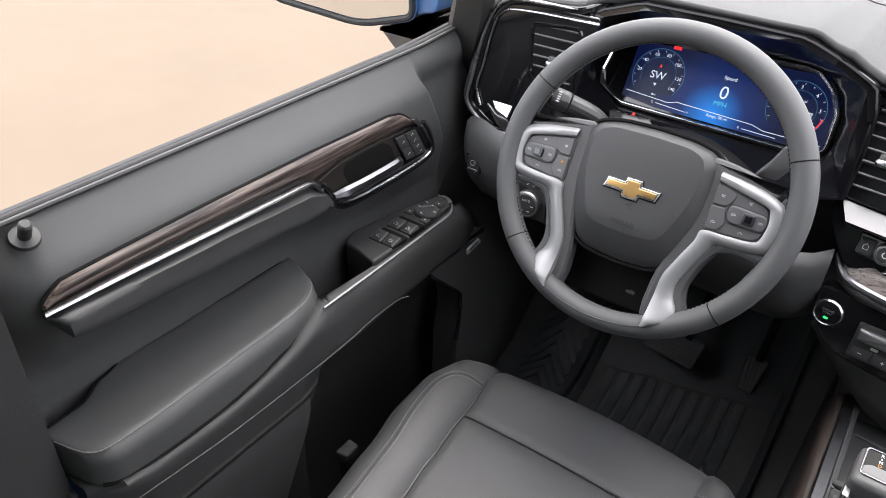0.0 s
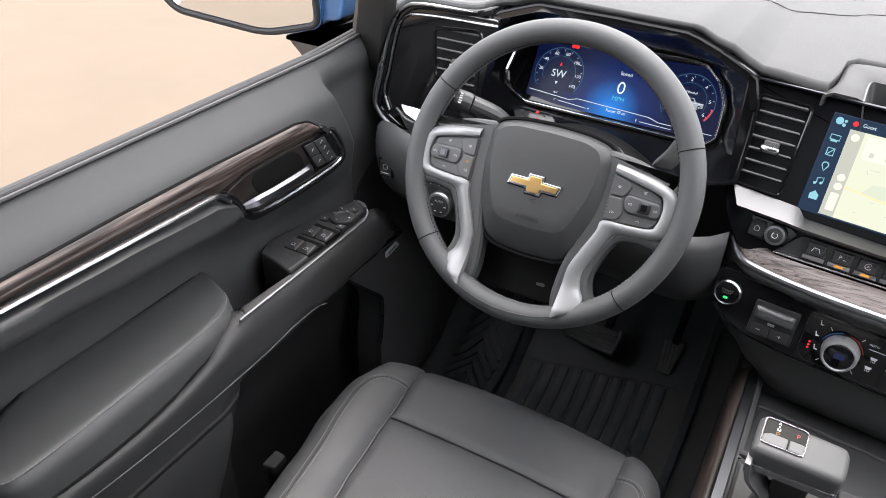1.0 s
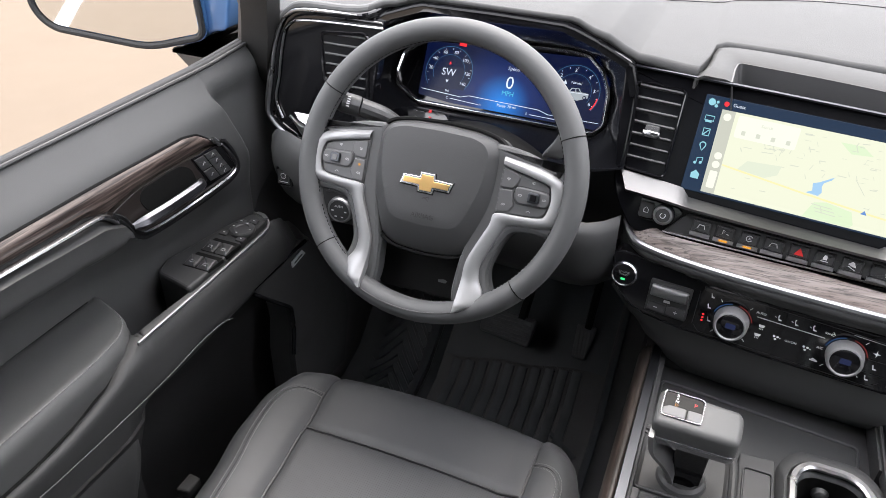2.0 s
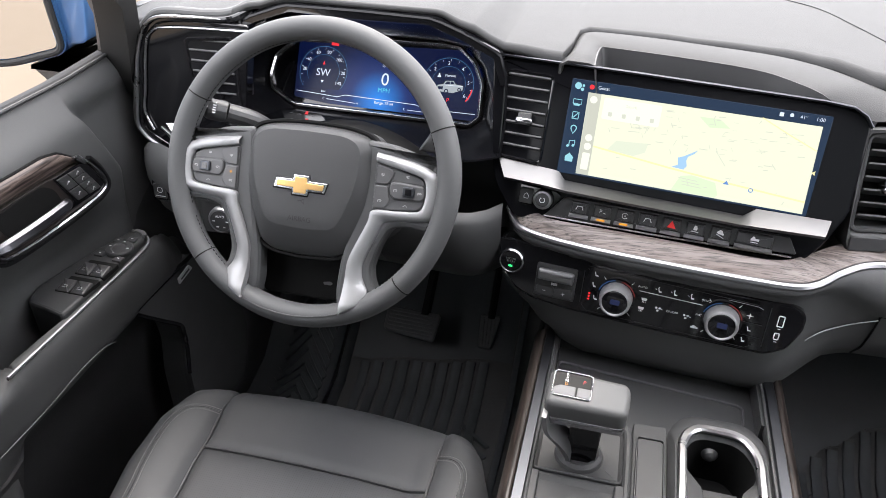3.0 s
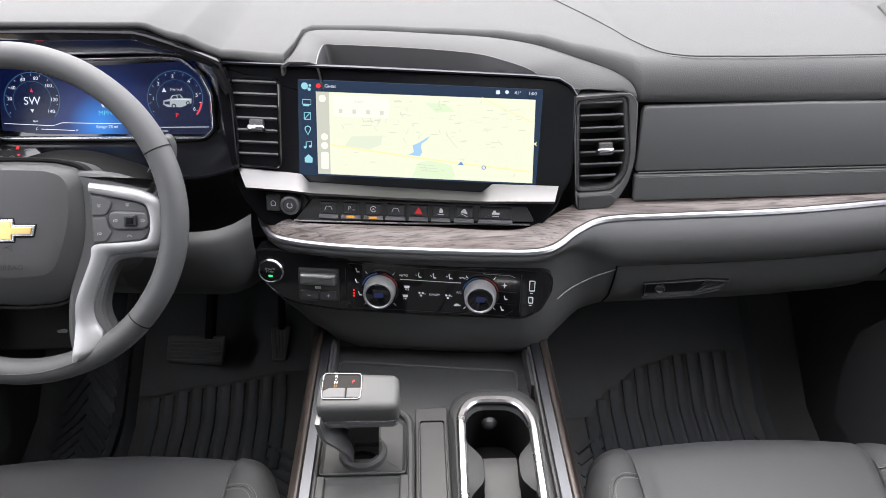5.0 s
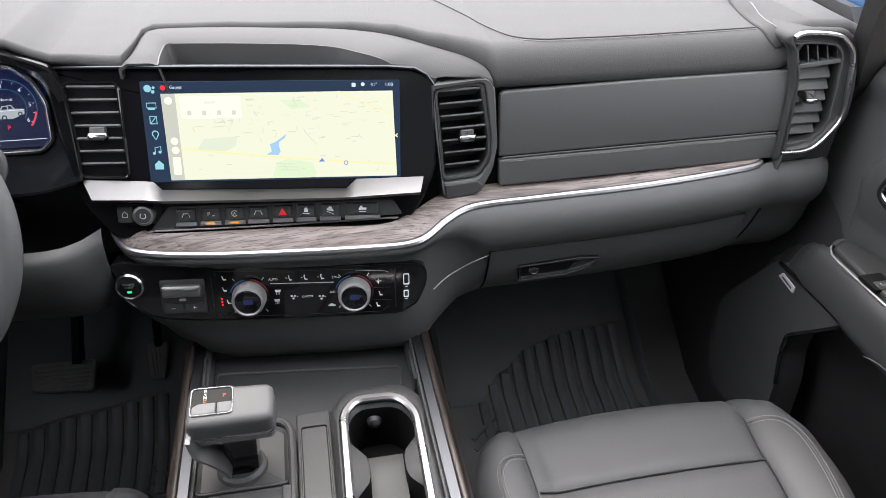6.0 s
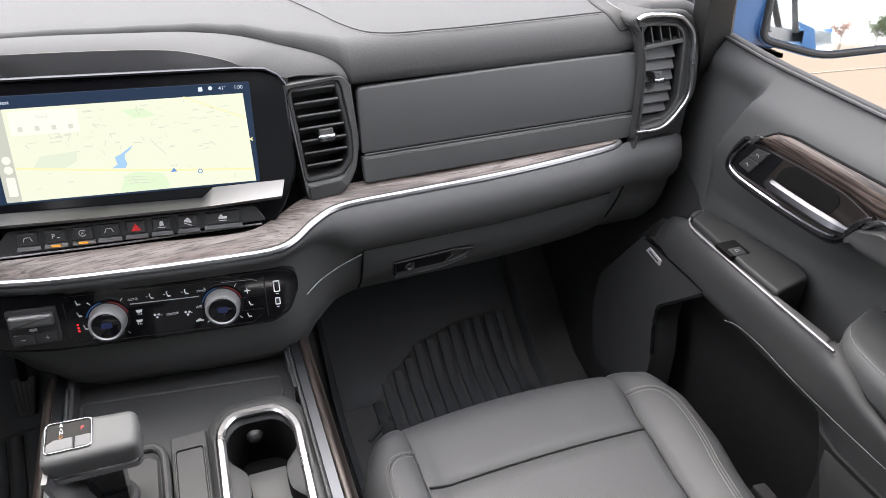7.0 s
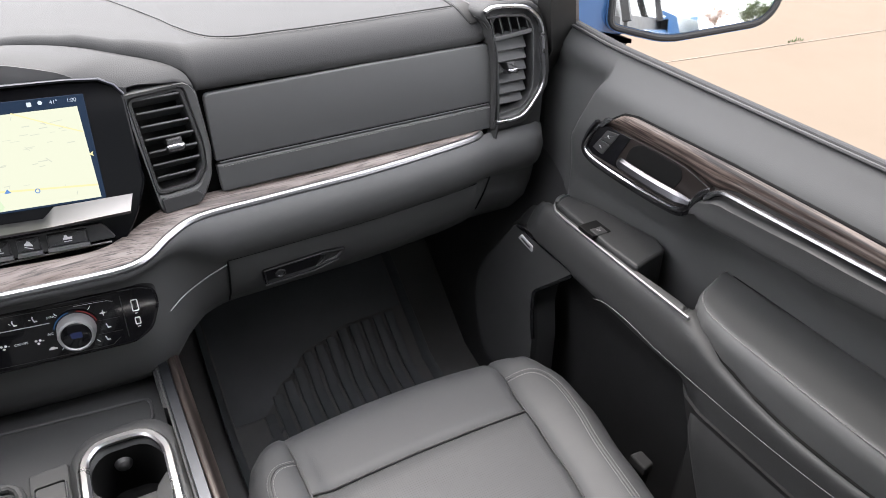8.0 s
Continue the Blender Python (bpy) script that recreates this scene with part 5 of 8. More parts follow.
part("rail_buttons", pieces(*[flat_shape(F_M, arc(u, v, 0.0048, 0, 345, 18), 0.0007) for u, v in ((0.0085, 0.099), (0.011, 0.049), (0.0112, 0.0375))],
                            flat_shape(F_M, rect(0.0065, 0.006, 0.0165, 0.029, 0.002), 0.0007)), CARD, scr)
part("route_marks", pieces(flat_shape(F_M, [(0.189, 0.0195), (0.1965, 0.0195), (0.193, 0.0245)], 0.0008), stroke(F_M, arc(0.2235, 0.0175, 0.0024, 0, 360, 16), 0.0010, 0.0008)), glow("map_blue", (0.12, 0.27, 0.62), 0.9), scr)
ICON = glow("icon_cyan", (0.30, 0.62, 0.72), 0.9)
part("menu_icons", pieces(flat_shape(F_M, arc(-0.0145, 0.114, 0.0045, 0, 345, 16), 0.0006), flat_shape(F_M, arc(-0.0085, 0.110, 0.0022, 0, 345, 10), 0.0006), flat_shape(F_M, arc(-0.0075, 0.115, 0.0018, 0, 345, 10), 0.0006),
                          stroke(F_M, [(-0.0175, 0.0905), (-0.0175, 0.0965), (-0.0065, 0.0965), (-0.0065, 0.0905), (-0.0175, 0.0905)], 0.0012, 0.0006), stroke(F_M, [(-0.0165, 0.089), (-0.0085, 0.089)], 0.002, 0.0006),
                          stroke(F_M, [(-0.0155, 0.071), (-0.0155, 0.080), (-0.0075, 0.080), (-0.0075, 0.071), (-0.0155, 0.071)], 0.0013, 0.0006), stroke(F_M, [(-0.0145, 0.072), (-0.0085, 0.079)], 0.0012, 0.0006),
                          stroke(F_M, arc(-0.011, 0.0585, 0.0036, -30, 210, 14) + [(-0.011, 0.051), (-0.0079, 0.0567)], 0.0014, 0.0006),
                          stroke(F_M, [(-0.0135, 0.034), (-0.0135, 0.041), (-0.0065, 0.0425), (-0.0065, 0.036)], 0.0012, 0.0006), flat_shape(F_M, arc(-0.015, 0.034, 0.0019, 0, 345, 10), 0.0006), flat_shape(F_M, arc(-0.008, 0.0355, 0.0019, 0, 345, 10), 0.0006),
                          flat_shape(F_M, [(-0.0155, 0.0135), (-0.0055, 0.0135), (-0.005, 0.020), (-0.0105, 0.025), (-0.016, 0.020)], 0.0006)), ICON, scr)
part("status_words", pieces(lettering(F_M, "Guest", 0.0062, 0.019, 0.1150, 0.0006), lettering(F_M, "41°", 0.0062, 0.262, 0.1165, 0.0006), lettering(F_M, "1:00", 0.0062, 0.281, 0.1165, 0.0006),
                            flat_shape(F_M, rect(0.234, 0.114, 0.239, 0.119, 0.001), 0.0006), flat_shape(F_M, arc(0.248, 0.1172, 0.0024, 0, 345, 12), 0.0006)), WHITE, scr)
part("guest_mark", flat_shape(F_M, arc(0.0035, 0.1148, 0.0032, 0, 345, 14), 0.0006), RED, scr)
part("edge_arrow", flat_shape(F_M, [(0.2865, 0.052), (0.2915, 0.055), (0.2905, 0.052), (0.2915, 0.049)], 0.0008), YELLOW, scr)
# silver bar, knob, row of switches
bar_top = [(-0.106, 0.0035), (-0.030, -0.0010), (-0.020, -0.0020), (-0.010, -0.0125), (0.10, -0.0145), (0.222, -0.0160), (0.236, -0.004), (0.3245, -0.0025)]
bar_low = [(-0.090, -0.0190), (-0.030, -0.0205), (-0.018, -0.0215), (-0.006, -0.0225), (0.10, -0.0235), (0.218, -0.0235), (0.232, -0.0230), (0.3185, -0.0190)]
tops = [F_SCREEN @ Vector((a, b, 0.001)) for a, b in bar_top]
lows = [F_SCREEN @ Vector((a, b, 0.022)) for a, b in bar_low]
unders = [F_SCREEN @ Vector((a, b - 0.004, 0.018)) for a, b in bar_low]
backs = [F_SCREEN @ Vector((a, b - 0.006, -0.004)) for a, b in bar_low]
part("silver_bar", thicken(grid([tops, [p.lerp(q, 0.9) for p, q in zip(tops, lows)], lows, unders, backs]), 0.002), BAR, disp, "satin silver bar")
part("switch_ledge", plate(F_SCREEN, rounded([(-0.004, -0.034), (0.283, -0.032), (0.296, -0.053), (-0.030, -0.066)], 0.004), -0.004, 0.003, 0.001), KEY, disp)
part("ledge_line", sweep([F_SCREEN @ Vector((a, b, 0.006)) for a, b in ((-0.030, -0.0655), (0.12, -0.0625), (0.290, -0.0565))], circle(0.0015, 8), up=(0, -1, 0.3)), PALEEDGE, disp, "thin bright line under the switches")
SWITCH_SPANS = ((0.008, 0.026), (0.0385, 0.0565), (0.069, 0.087), (0.0985, 0.1175), (0.130, 0.148), (0.1605, 0.178), (0.191, 0.210), (0.2235, 0.262))
# small symbols: a traction car, a car on a slope, a lit pickup bed
SYMBOLS = {5: [(-0.0024, -0.0022), (0.0024, -0.0022), (0.0024, 0.0008), (0.0014, 0.0040), (-0.0014, 0.0040), (-0.0024, 0.0008)],
           6: [(-0.0045, 0.0012), (-0.0025, 0.0024), (-0.0010, 0.0045), (0.0020, 0.0036), (0.0028, 0.0010), (0.0045, -0.0010), (0.0040, -0.0028), (-0.0045, -0.0005)],
           7: [(-0.0050, -0.0020), (0.0052, -0.0020), (0.0052, 0.0010), (0.0006, 0.0010), (-0.0006, 0.0036), (-0.0030, 0.0036), (-0.0038, 0.0010), (-0.0050, 0.0004)]}
for k, (a, b) in enumerate(SWITCH_SPANS):
    f = F_SCREEN @ Matrix.Translation((0, 0, 0.003)) @ pose(0, 0, 0, -18)
    c = -0.0455 + 0.0035 * a / 0.26
    key = part("switch", plate(F_SCREEN, rect(a - 0.003, c - 0.0095, b + 0.003, c + 0.008, 0.002), -0.002, 0.0065, 0.0025), KEY, disp)
    part("key_lip", box(F_SCREEN, a - 0.002, c - 0.0108, -0.001, b + 0.002, c - 0.0098, 0.0066, 0.0003), SATIN, key)
    mid = (a + b) / 2
    if k == 4:
        part("hazard_symbol", flat_shape(F_SCREEN, [(mid - 0.0058, c - 0.005), (mid + 0.0058, c - 0.005), (mid, c + 0.005)], 0.0068), mat("hazard_red", (0.55, 0.02, 0.02), 0.5), key)
    else:
        sym = [stroke(F_SCREEN, [(mid - 0.005, c - 0.003), (mid - 0.003, c + 0.002), (mid + 0.003, c + 0.002), (mid + 0.005, c - 0.003)], 0.0010, 0.0068)]
        if k == 1:
            sym = [lettering(F_SCREEN, "P", 0.0075, mid - 0.002, c, 0.0068), stroke(F_SCREEN, [(mid + 0.002, c - 0.002), (mid + 0.005, c - 0.002)], 0.0009, 0.0068)]
        elif k == 2:
            sym = [stroke(F_SCREEN, arc(mid, c, 0.0038, 30, 330, 16), 0.0009, 0.0068), lettering(F_SCREEN, "A", 0.005, mid, c, 0.0068)]
        elif k > 4:
            sym = [flat_shape(F_SCREEN, [(mid + a_, c + b_) for a_, b_ in SYMBOLS[k]], 0.0068), stroke(F_SCREEN, [(mid - 0.0045, c - 0.0042 + 0.002 * (k == 6)), (mid + 0.0045, c - 0.0042 - 0.002 * (k == 6))], 0.0009, 0.0068)]
        part("switch_symbol", pieces(*sym), PRINT, key)
    if k in (1, 2):
        part("indicator", flat_shape(F_SCREEN, rect(mid - 0.0055, c - 0.0125, mid + 0.0055, c - 0.0100, 0.001), 0.0100), AMBER, key, "lit amber indicator")
    lip = [[F_SCREEN @ Vector((u, c - dv, h)) for u in (a - 0.004, b + 0.004)] for dv, h in ((0.0095, 0.0045), (0.0130, 0.0105), (0.0140, 0.010), (0.0150, 0.002))]
    part("key_lip", thicken(grid(lip), 0.0006), SATIN, key)
part("knob_plate", plate(F_SCREEN, rounded([(-0.070, -0.028), (-0.018, -0.030), (-0.010, -0.036), (-0.022, -0.058), (-0.066, -0.057)], 0.004), -0.002, 0.002, 0.001), GLOSS, disp)
home = part("home_key", plate(F_SCREEN, rect(-0.068, -0.054, -0.049, -0.032, 0.003), 0.0, 0.0045, 0.0012), KEY, disp)
part("home_symbol", stroke(F_SCREEN, [(-0.0615, -0.0465), (-0.0615, -0.042), (-0.0585, -0.039), (-0.0555, -0.042), (-0.0555, -0.0465), (-0.0615, -0.0465)], 0.0009, 0.0048), PRINT, home)
kn = part("volume_knob", lathe(F_SCREEN @ Matrix.Translation((-0.0345, -0.0435, 0)), [(0.0135, 0), (0.0135, 0.010), (0.0125, 0.0125), (0.010, 0.0132), (0.0095, 0.0115)], 36), SATIN, disp, "satin volume knob")
part("knob_cap", lathe(F_SCREEN @ Matrix.Translation((-0.0345, -0.0435, 0)), [(0.0095, 0.009), (0.0095, 0.0118), (0.0085, 0.0122)], 24), DARK, kn)
part("power_symbol", stroke(F_SCREEN, arc(-0.0345, -0.0435, 0.0035, -240, 60, 16), 0.0010, 0.0127), PRINT, kn)

# ---- climate panel ----
clim = thing("climate_panel", (0.0, 0.89, 0.66), "glossy black climate control panel with two knobs", "climate control")
CL = [(-0.026, 0.031), (-0.008, 0.0335), (0.05, 0.0285), (0.12, 0.022), (0.2049, 0.0175), (0.34, 0.0185), (0.372, 0.0185), (0.388, 0.010), (0.389, -0.012), (0.376, -0.044), (0.352, -0.0585), (0.209, -0.0600), (0.0866, -0.0575), (0.030, -0.051), (0.010, -0.043), (-0.014, -0.020)]
part("panel", plate(F_CLIMATE, rounded(CL, 0.008, 3), -0.03, 0.0, 0.003), GLOSS, clim)
part("panel_rim", tube([F_CLIMATE @ Vector((q.x, q.y, -0.0012)) for q in inset(rounded(CL, 0.008, 3), 0.0012)], 0.0017, 8, True), GLOSS, clim, "rounded gloss rim")
pw = part("start_button", lathe(F_CLIMATE @ Matrix.Translation((-0.003, 0.0005, 0)), [(0.0185, 0), (0.0185, 0.004), (0.0165, 0.006), (0.0145, 0.0045)], 36), CHROME, clim, "round engine start button with chrome ring")
part("button_face", lathe(F_CLIMATE @ Matrix.Translation((-0.003, 0.0005, 0)), [(0.0148, 0.002), (0.0145, 0.0055), (0.012, 0.0052)], 28), GLOSS, pw)
part("button_light", flat_shape(F_CLIMATE, rect(-0.006, -0.008, 0.000, -0.0045, 0.001), 0.0057), glow("green_light", (0.05, 0.8, 0.25), 0.9), pw, "small green light")
part("button_words", pieces(lettering(F_CLIMATE, "ENGINE", 0.0042, -0.003, 0.0045, 0.0056), lettering(F_CLIMATE, "START", 0.0042, -0.003, 0.0003, 0.0056)), mat("dim_print", (0.10, 0.11, 0.105), 0.6), pw)
tb = part("trailer_brake_box", plate(F_CLIMATE, rect(0.035, -0.0435, 0.0925, 0.0065, 0.003), -0.01, 0.0035, 0.0015), KEY, clim, "trailer brake controller")
part("slider", plate(F_CLIMATE, rect(0.0385, -0.016, 0.089, 0.0005, 0.003), 0.002, 0.012, 0.004), SATIN, tb, "grey metal slider")
part("gain_key", plate(F_CLIMATE, rect(0.0385, -0.040, 0.0625, -0.026, 0.002), 0.002, 0.006, 0.001), KEY, tb)
part("gain_key", plate(F_CLIMATE, rect(0.0645, -0.040, 0.089, -0.026, 0.002), 0.002, 0.006, 0.001), KEY, tb)
part("gain_marks", pieces(stroke(F_CLIMATE, [(0.047, -0.033), (0.052, -0.033)], 0.0008, 0.0063), stroke(F_CLIMATE, [(0.0745, -0.033), (0.0795, -0.033)], 0.0008, 0.0063), stroke(F_CLIMATE, [(0.077, -0.0355), (0.077, -0.0305)], 0.0008, 0.0063),
                          flat_shape(F_CLIMATE, rect(0.058, -0.0235, 0.067, -0.0195, 0.001), 0.0042)), PRINT, tb)
for cx in (0.1495, 0.2895):
    f = F_CLIMATE @ Matrix.Translation((cx, -0.0215, 0))
    k = part("temperature_knob", lathe(f, [(0.0235, 0), (0.0225, 0.004), (0.0215, 0.018), (0.0205, 0.0215), (0.0185, 0.0225), (0.0172, 0.0205)], 48), SPOKE, clim, "ribbed satin temperature knob")
    part("knob_glass", lathe(f, [(0.0176, 0.016), (0.0172, 0.0205), (0.0150, 0.0212)], 32), GLOSS, k)
    part("knob_glow", flat_shape(f, rect(-0.006, -0.003, 0.007, 0.005, 0.002), 0.0215), glow("dim_blue", (0.01, 0.016, 0.06), 0.8), k)
    part("knob_ring", lathe(f, [(0.0262, -0.001), (0.0262, 0.002), (0.0240, 0.003)], 48), GLOSS, k)
    part("cold_mark", stroke(f, arc(0, 0, 0.0252, 100, 165, 16), 0.0014, 0.0032), glow("cold_blue", (0.03, 0.11, 0.3), 0.4), k)
    part("hot_mark", stroke(f, arc(0, 0, 0.0252, 15, 80, 16), 0.0014, 0.0032), glow("hot_red", (0.3, 0.03, 0.03), 0.4), k)
part("panel_groove", stroke(F_CLIMATE, [(0.178, -0.0050), (0.262, -0.0065)], 0.0013, 0.0006), BADGE, clim, "thin silver line across the panel")
part("inner_outline", pieces(stroke(F_CLIMATE, [(0.108, 0.010), (0.105, 0.016), (0.33, 0.010)], 0.0006, 0.0005), stroke(F_CLIMATE, [(0.104, -0.044), (0.112, -0.052), (0.325, -0.0545), (0.336, -0.046)], 0.0006, 0.0005)), KEY, clim)
SEAT_MARK = [(-0.0034, 0.0046), (-0.0016, 0.0050), (-0.0004, -0.0004), (0.0036, -0.0012), (0.0040, -0.0032), (-0.0012, -0.0036)]
CAR_MARK = [(-0.0048, -0.0018), (0.0048, -0.0018), (0.0048, 0.0002), (0.0026, 0.0006), (0.0014, 0.0022), (-0.0020, 0.0022), (-0.0032, 0.0006), (-0.0048, 0.0002)]
SCREEN_MARK = [(-0.0042, 0.0036), (0.0042, 0.0036), (0.0028, -0.0004), (-0.0028, -0.0004)]
shape_at = lambda line, u, v, k=1.0: flat_shape(F_CLIMATE, [(u + a * k, v + b * k) for a, b in line], 0.0006)
marks = [lettering(F_CLIMATE, "AUTO", 0.0044, 0.182, 0.0012, 0.0006), lettering(F_CLIMATE, "SYNC", 0.0044, 0.2655, 0.0008, 0.0006), lettering(F_CLIMATE, "A/C", 0.0048, 0.260, -0.0215, 0.0006), lettering(F_CLIMATE, "ON/OFF", 0.0042, 0.226, -0.0265, 0.0006)]
for u in (0.2035, 0.224, 0.246):
    marks += [shape_at(SEAT_MARK, u + 0.001, 0.0012, 0.75), stroke(F_CLIMATE, [(u - 0.0050, 0.0032), (u - 0.0028, 0.0016)], 0.0008, 0.0006), flat_shape(F_CLIMATE, arc(u - 0.0002, 0.0056, 0.0010, 0, 345, 8), 0.0006)]
for u, v in ((0.187, -0.018), (0.185, -0.032)):
    marks += [shape_at(SCREEN_MARK, u, v)] + [stroke(F_CLIMATE, [(u + q, v - 0.0014), (u + q, v - 0.0036)], 0.0008, 0.0006) for q in (-0.002, 0.0, 0.002)]
for u, v in ((0.207, -0.026), (0.2445, -0.028)):
    marks += [flat_shape(F_CLIMATE, arc(u + 0.0026 * math.cos(q), v + 0.0026 * math.sin(q), 0.0017, 0, 345, 8), 0.0006) for q in (0.5, 2.6, 4.7)] + [stroke(F_CLIMATE, [(u + 0.0045, v), (u + 0.0065, v)], 0.0009, 0.0006)]
marks += [shape_at(CAR_MARK, 0.258, -0.041), shape_at([(0, 0.006), (0.0012, 0.0012), (0.006, 0), (0.0012, -0.0012), (0, -0.006), (-0.0012, -0.0012), (-0.006, 0), (-0.0012, 0.0012)], 0.3225, -0.0075, 0.8)]
for u, v in ((0.118, 0.0055), (0.117, -0.011), (0.121, -0.030), (0.325, -0.027), (0.321, -0.044)):
    marks.append(shape_at(SEAT_MARK, u, v, 0.8))
for cx in (0.1495, 0.2895):
    marks += [stroke(F_CLIMATE, [(cx + r0 * math.cos(radians(a)), -0.0215 + r0 * math.sin(radians(a))) for r0 in (0.0285, 0.0335)], 0.0009, 0.0006) for a in (52, 128, -48, 228)]
part("key_symbols", pieces(*marks), PRINT, clim)
part("key_outline", stroke(F_CLIMATE, [(0.292, 0.0090), (0.330, 0.0078), (0.3365, 0.0052)], 0.0006, 0.0006), BADGE, clim, "fine silver outline")
part("key_dividers", pieces(stroke(F_CLIMATE, [(0.3455, 0.0100), (0.3455, -0.0480)], 0.0012, 0.0006), stroke(F_CLIMATE, [(0.1015, 0.0080), (0.1015, -0.0420)], 0.0009, 0.0006),
                             *[stroke(F_CLIMATE, [(0.3120, v), (0.3400, v - 0.0006)], 0.0006, 0.0006) for v in (-0.0170, -0.0360)]), BAR, clim, "fine dividing lines between the keys")
part("seat_heat_lamps", pieces(*[flat_shape(F_CLIMATE, arc(0.1125, v, 0.0016, 0, 345, 10), 0.0007) for v in (-0.0245, -0.0290, -0.0335)]), RED, clim, "three red seat heater lamps")
for u, v, w, h in ((0.3605, -0.0065, 0.0085, 0.0165), (0.3600, -0.0285, 0.0070, 0.0105)):
    usb = part("usb_socket", bezel(F_CLIMATE, rect(u - w / 2, v - h / 2, u + w / 2, v + h / 2, 0.002), 0.0014, -0.002, 0.0012, 0.0004), PRINT, clim, "white-rimmed socket")
    part("socket_tongue", plate(F_CLIMATE, rect(u - w * 0.12, v - h * 0.28, u + w * 0.22, v + h * 0.28, 0.0005), -0.002, 0.0008, 0.0003), BAR, usb)
    part("socket_mark", stroke(F_CLIMATE, [(u - 0.002, v - h / 2 - 0.0028), (u + 0.002, v - h / 2 - 0.0028)], 0.0010, 0.0006), PRINT, usb)

# ---- steering wheel and column ----
F_W = plane_at((-0.4525, 0.754, 0.899), (1, 0, 0), (0, 0.444, 0.896))
wheel = thing("steering_wheel", F_W @ Vector((0, 0, -0.06)), "black leather steering wheel with satin silver spokes and gold emblem", "steering wheel")
N = 96
ring_pts = [F_W @ Vector((0.0032 + 0.1715 * math.cos(2 * math.pi * i / N), 0.1708 * math.sin(2 * math.pi * i / N), 0.0)) for i in range(N)]
axis = (F_W.to_3x3() @ Vector((0, 0, 1)))
part("rim", sweep(ring_pts, circle(0.0142, 16, 0.0165), True, up=tuple(axis)), WHEEL_LEATHER, wheel, "smooth black leather rim", sharp=80)
for a in (152, 24, -42, 222):
    path = [F_W @ Matrix.Translation((0.0032, 0, 0)) @ Matrix.Rotation(radians(a), 4, "Z") @ Vector((0.1715 + 0.01425 * math.cos(b), 0, 0.0165 * math.sin(b))) for b in np.linspace(0, 2 * math.pi, 24, endpoint=False)]
    part("rim_seam", tube(path, 0.0007, 5, True, up=(0.3, 0.2, 0.9)), GAP, wheel)
for a0, a1 in ((100, 200), (-20, 80), (205, 232), (-52, -25)):
    part("rim_thread", stitch([F_W @ Matrix.Translation((0.0032, 0, 0)) @ Matrix.Rotation(radians(a), 4, "Z") @ Vector((0.1574, 0, 0.0035)) for a in np.linspace(a0, a1, 40)], 0.0050, 0.0028, 0.0007), GAP, wheel)


def mirrored(pts):
    return [(-x, y) for x, y in pts][::-1]


def curve_of(pts, k=4):
    """A smooth open line with k steps from each corner to the next."""
    p, out = [Vector(q) for q in pts], []
    for i in range(len(p) - 1):
        a, b, c, d = p[max(i - 1, 0)], p[i], p[i + 1], p[min(i + 2, len(p) - 1)]
        for s in range(k):
            t = s / k
            out.append(0.5 * ((2 * b) + (c - a) * t + (2 * a - 5 * b + 4 * c - d) * t * t + (3 * b - a - 3 * c + d) * t ** 3))
    return out + [p[-1]]


HUB = [(0.0, 0.061), (0.045, 0.059), (0.070, 0.053), (0.0815, 0.041), (0.0835, 0.0), (0.081, -0.030), (0.068, -0.068), (0.056, -0.088), (0.040, -0.096), (0.0, -0.099)]
FACE = [(0.0, 0.051), (0.045, 0.0495), (0.060, 0.044), (0.0665, 0.034), (0.0655, 0.006), (0.061, -0.016), (0.051, -0.043), (0.044, -0.056), (0.034, -0.061), (0.0, -0.063)]
OFF = Vector((0.003, 0.0))


def whole(half, r, n=168):
    """The full outline, with a point in each direction from the middle, so that two outlines match point by point."""
    line = [Vector((q.x, q.y)) for q in rounded(half + mirrored(half[1:-1]), r, 4)]
    out = []
    for i in range(n):
        a = 2 * math.pi * i / n
        d, best = Vector((math.cos(a), math.sin(a))), 0.0
        for p, q in zip(line, line[1:] + line[:1]):
            p, q = p - Vector((0, -0.012)), q - Vector((0, -0.012))
            e = q - p
            den = d.x * e.y - d.y * e.x
            if abs(den) > 1e-12:
                t, k = (p.x * e.y - p.y * e.x) / den, (p.x * d.y - p.y * d.x) / den
                if t > 0 and -1e-6 <= k <= 1 + 1e-6:
                    best = max(best, t)
        out.append(d * best + Vector((0, -0.012)) + OFF)
    return out


hub, face = whole(HUB, 0.012), whole(FACE, 0.008)
loops = []
for d, h in ((-0.0015, -0.05), (-0.001, -0.018), (0.0, -0.009), (0.0012, -0.005), (0.0035, -0.0025)):
    loops.append([F_W @ Vector((q.x, q.y, h)) for q in inset(hub, d)])
for w, h in ((0.30, 0.0050), (0.96, 0.0152), (1.0, 0.0156)):
    loops.append([F_W @ Vector((a.x + (b.x - a.x) * w, a.y + (b.y - a.y) * w, h)) for a, b in zip(inset(hub, 0.0035), face)])
for w, h in ((0.8, 0.0166), (0.45, 0.0172)):
    loops.append([F_W @ Vector((q.x * w + OFF.x * (1 - w), q.y * w, h)) for q in face])
part("airbag_cover", rings(loops), COVER, wheel, "smooth dark grey airbag cover", sharp=22)
part("cover_gap", bezel(F_W, [q for q in inset(hub, -0.0036)], 0.0036, -0.02, -0.004, 0.0005), GAP, wheel)
HB = F_W @ Matrix.Translation((0.003, 0.002, 0.0175))
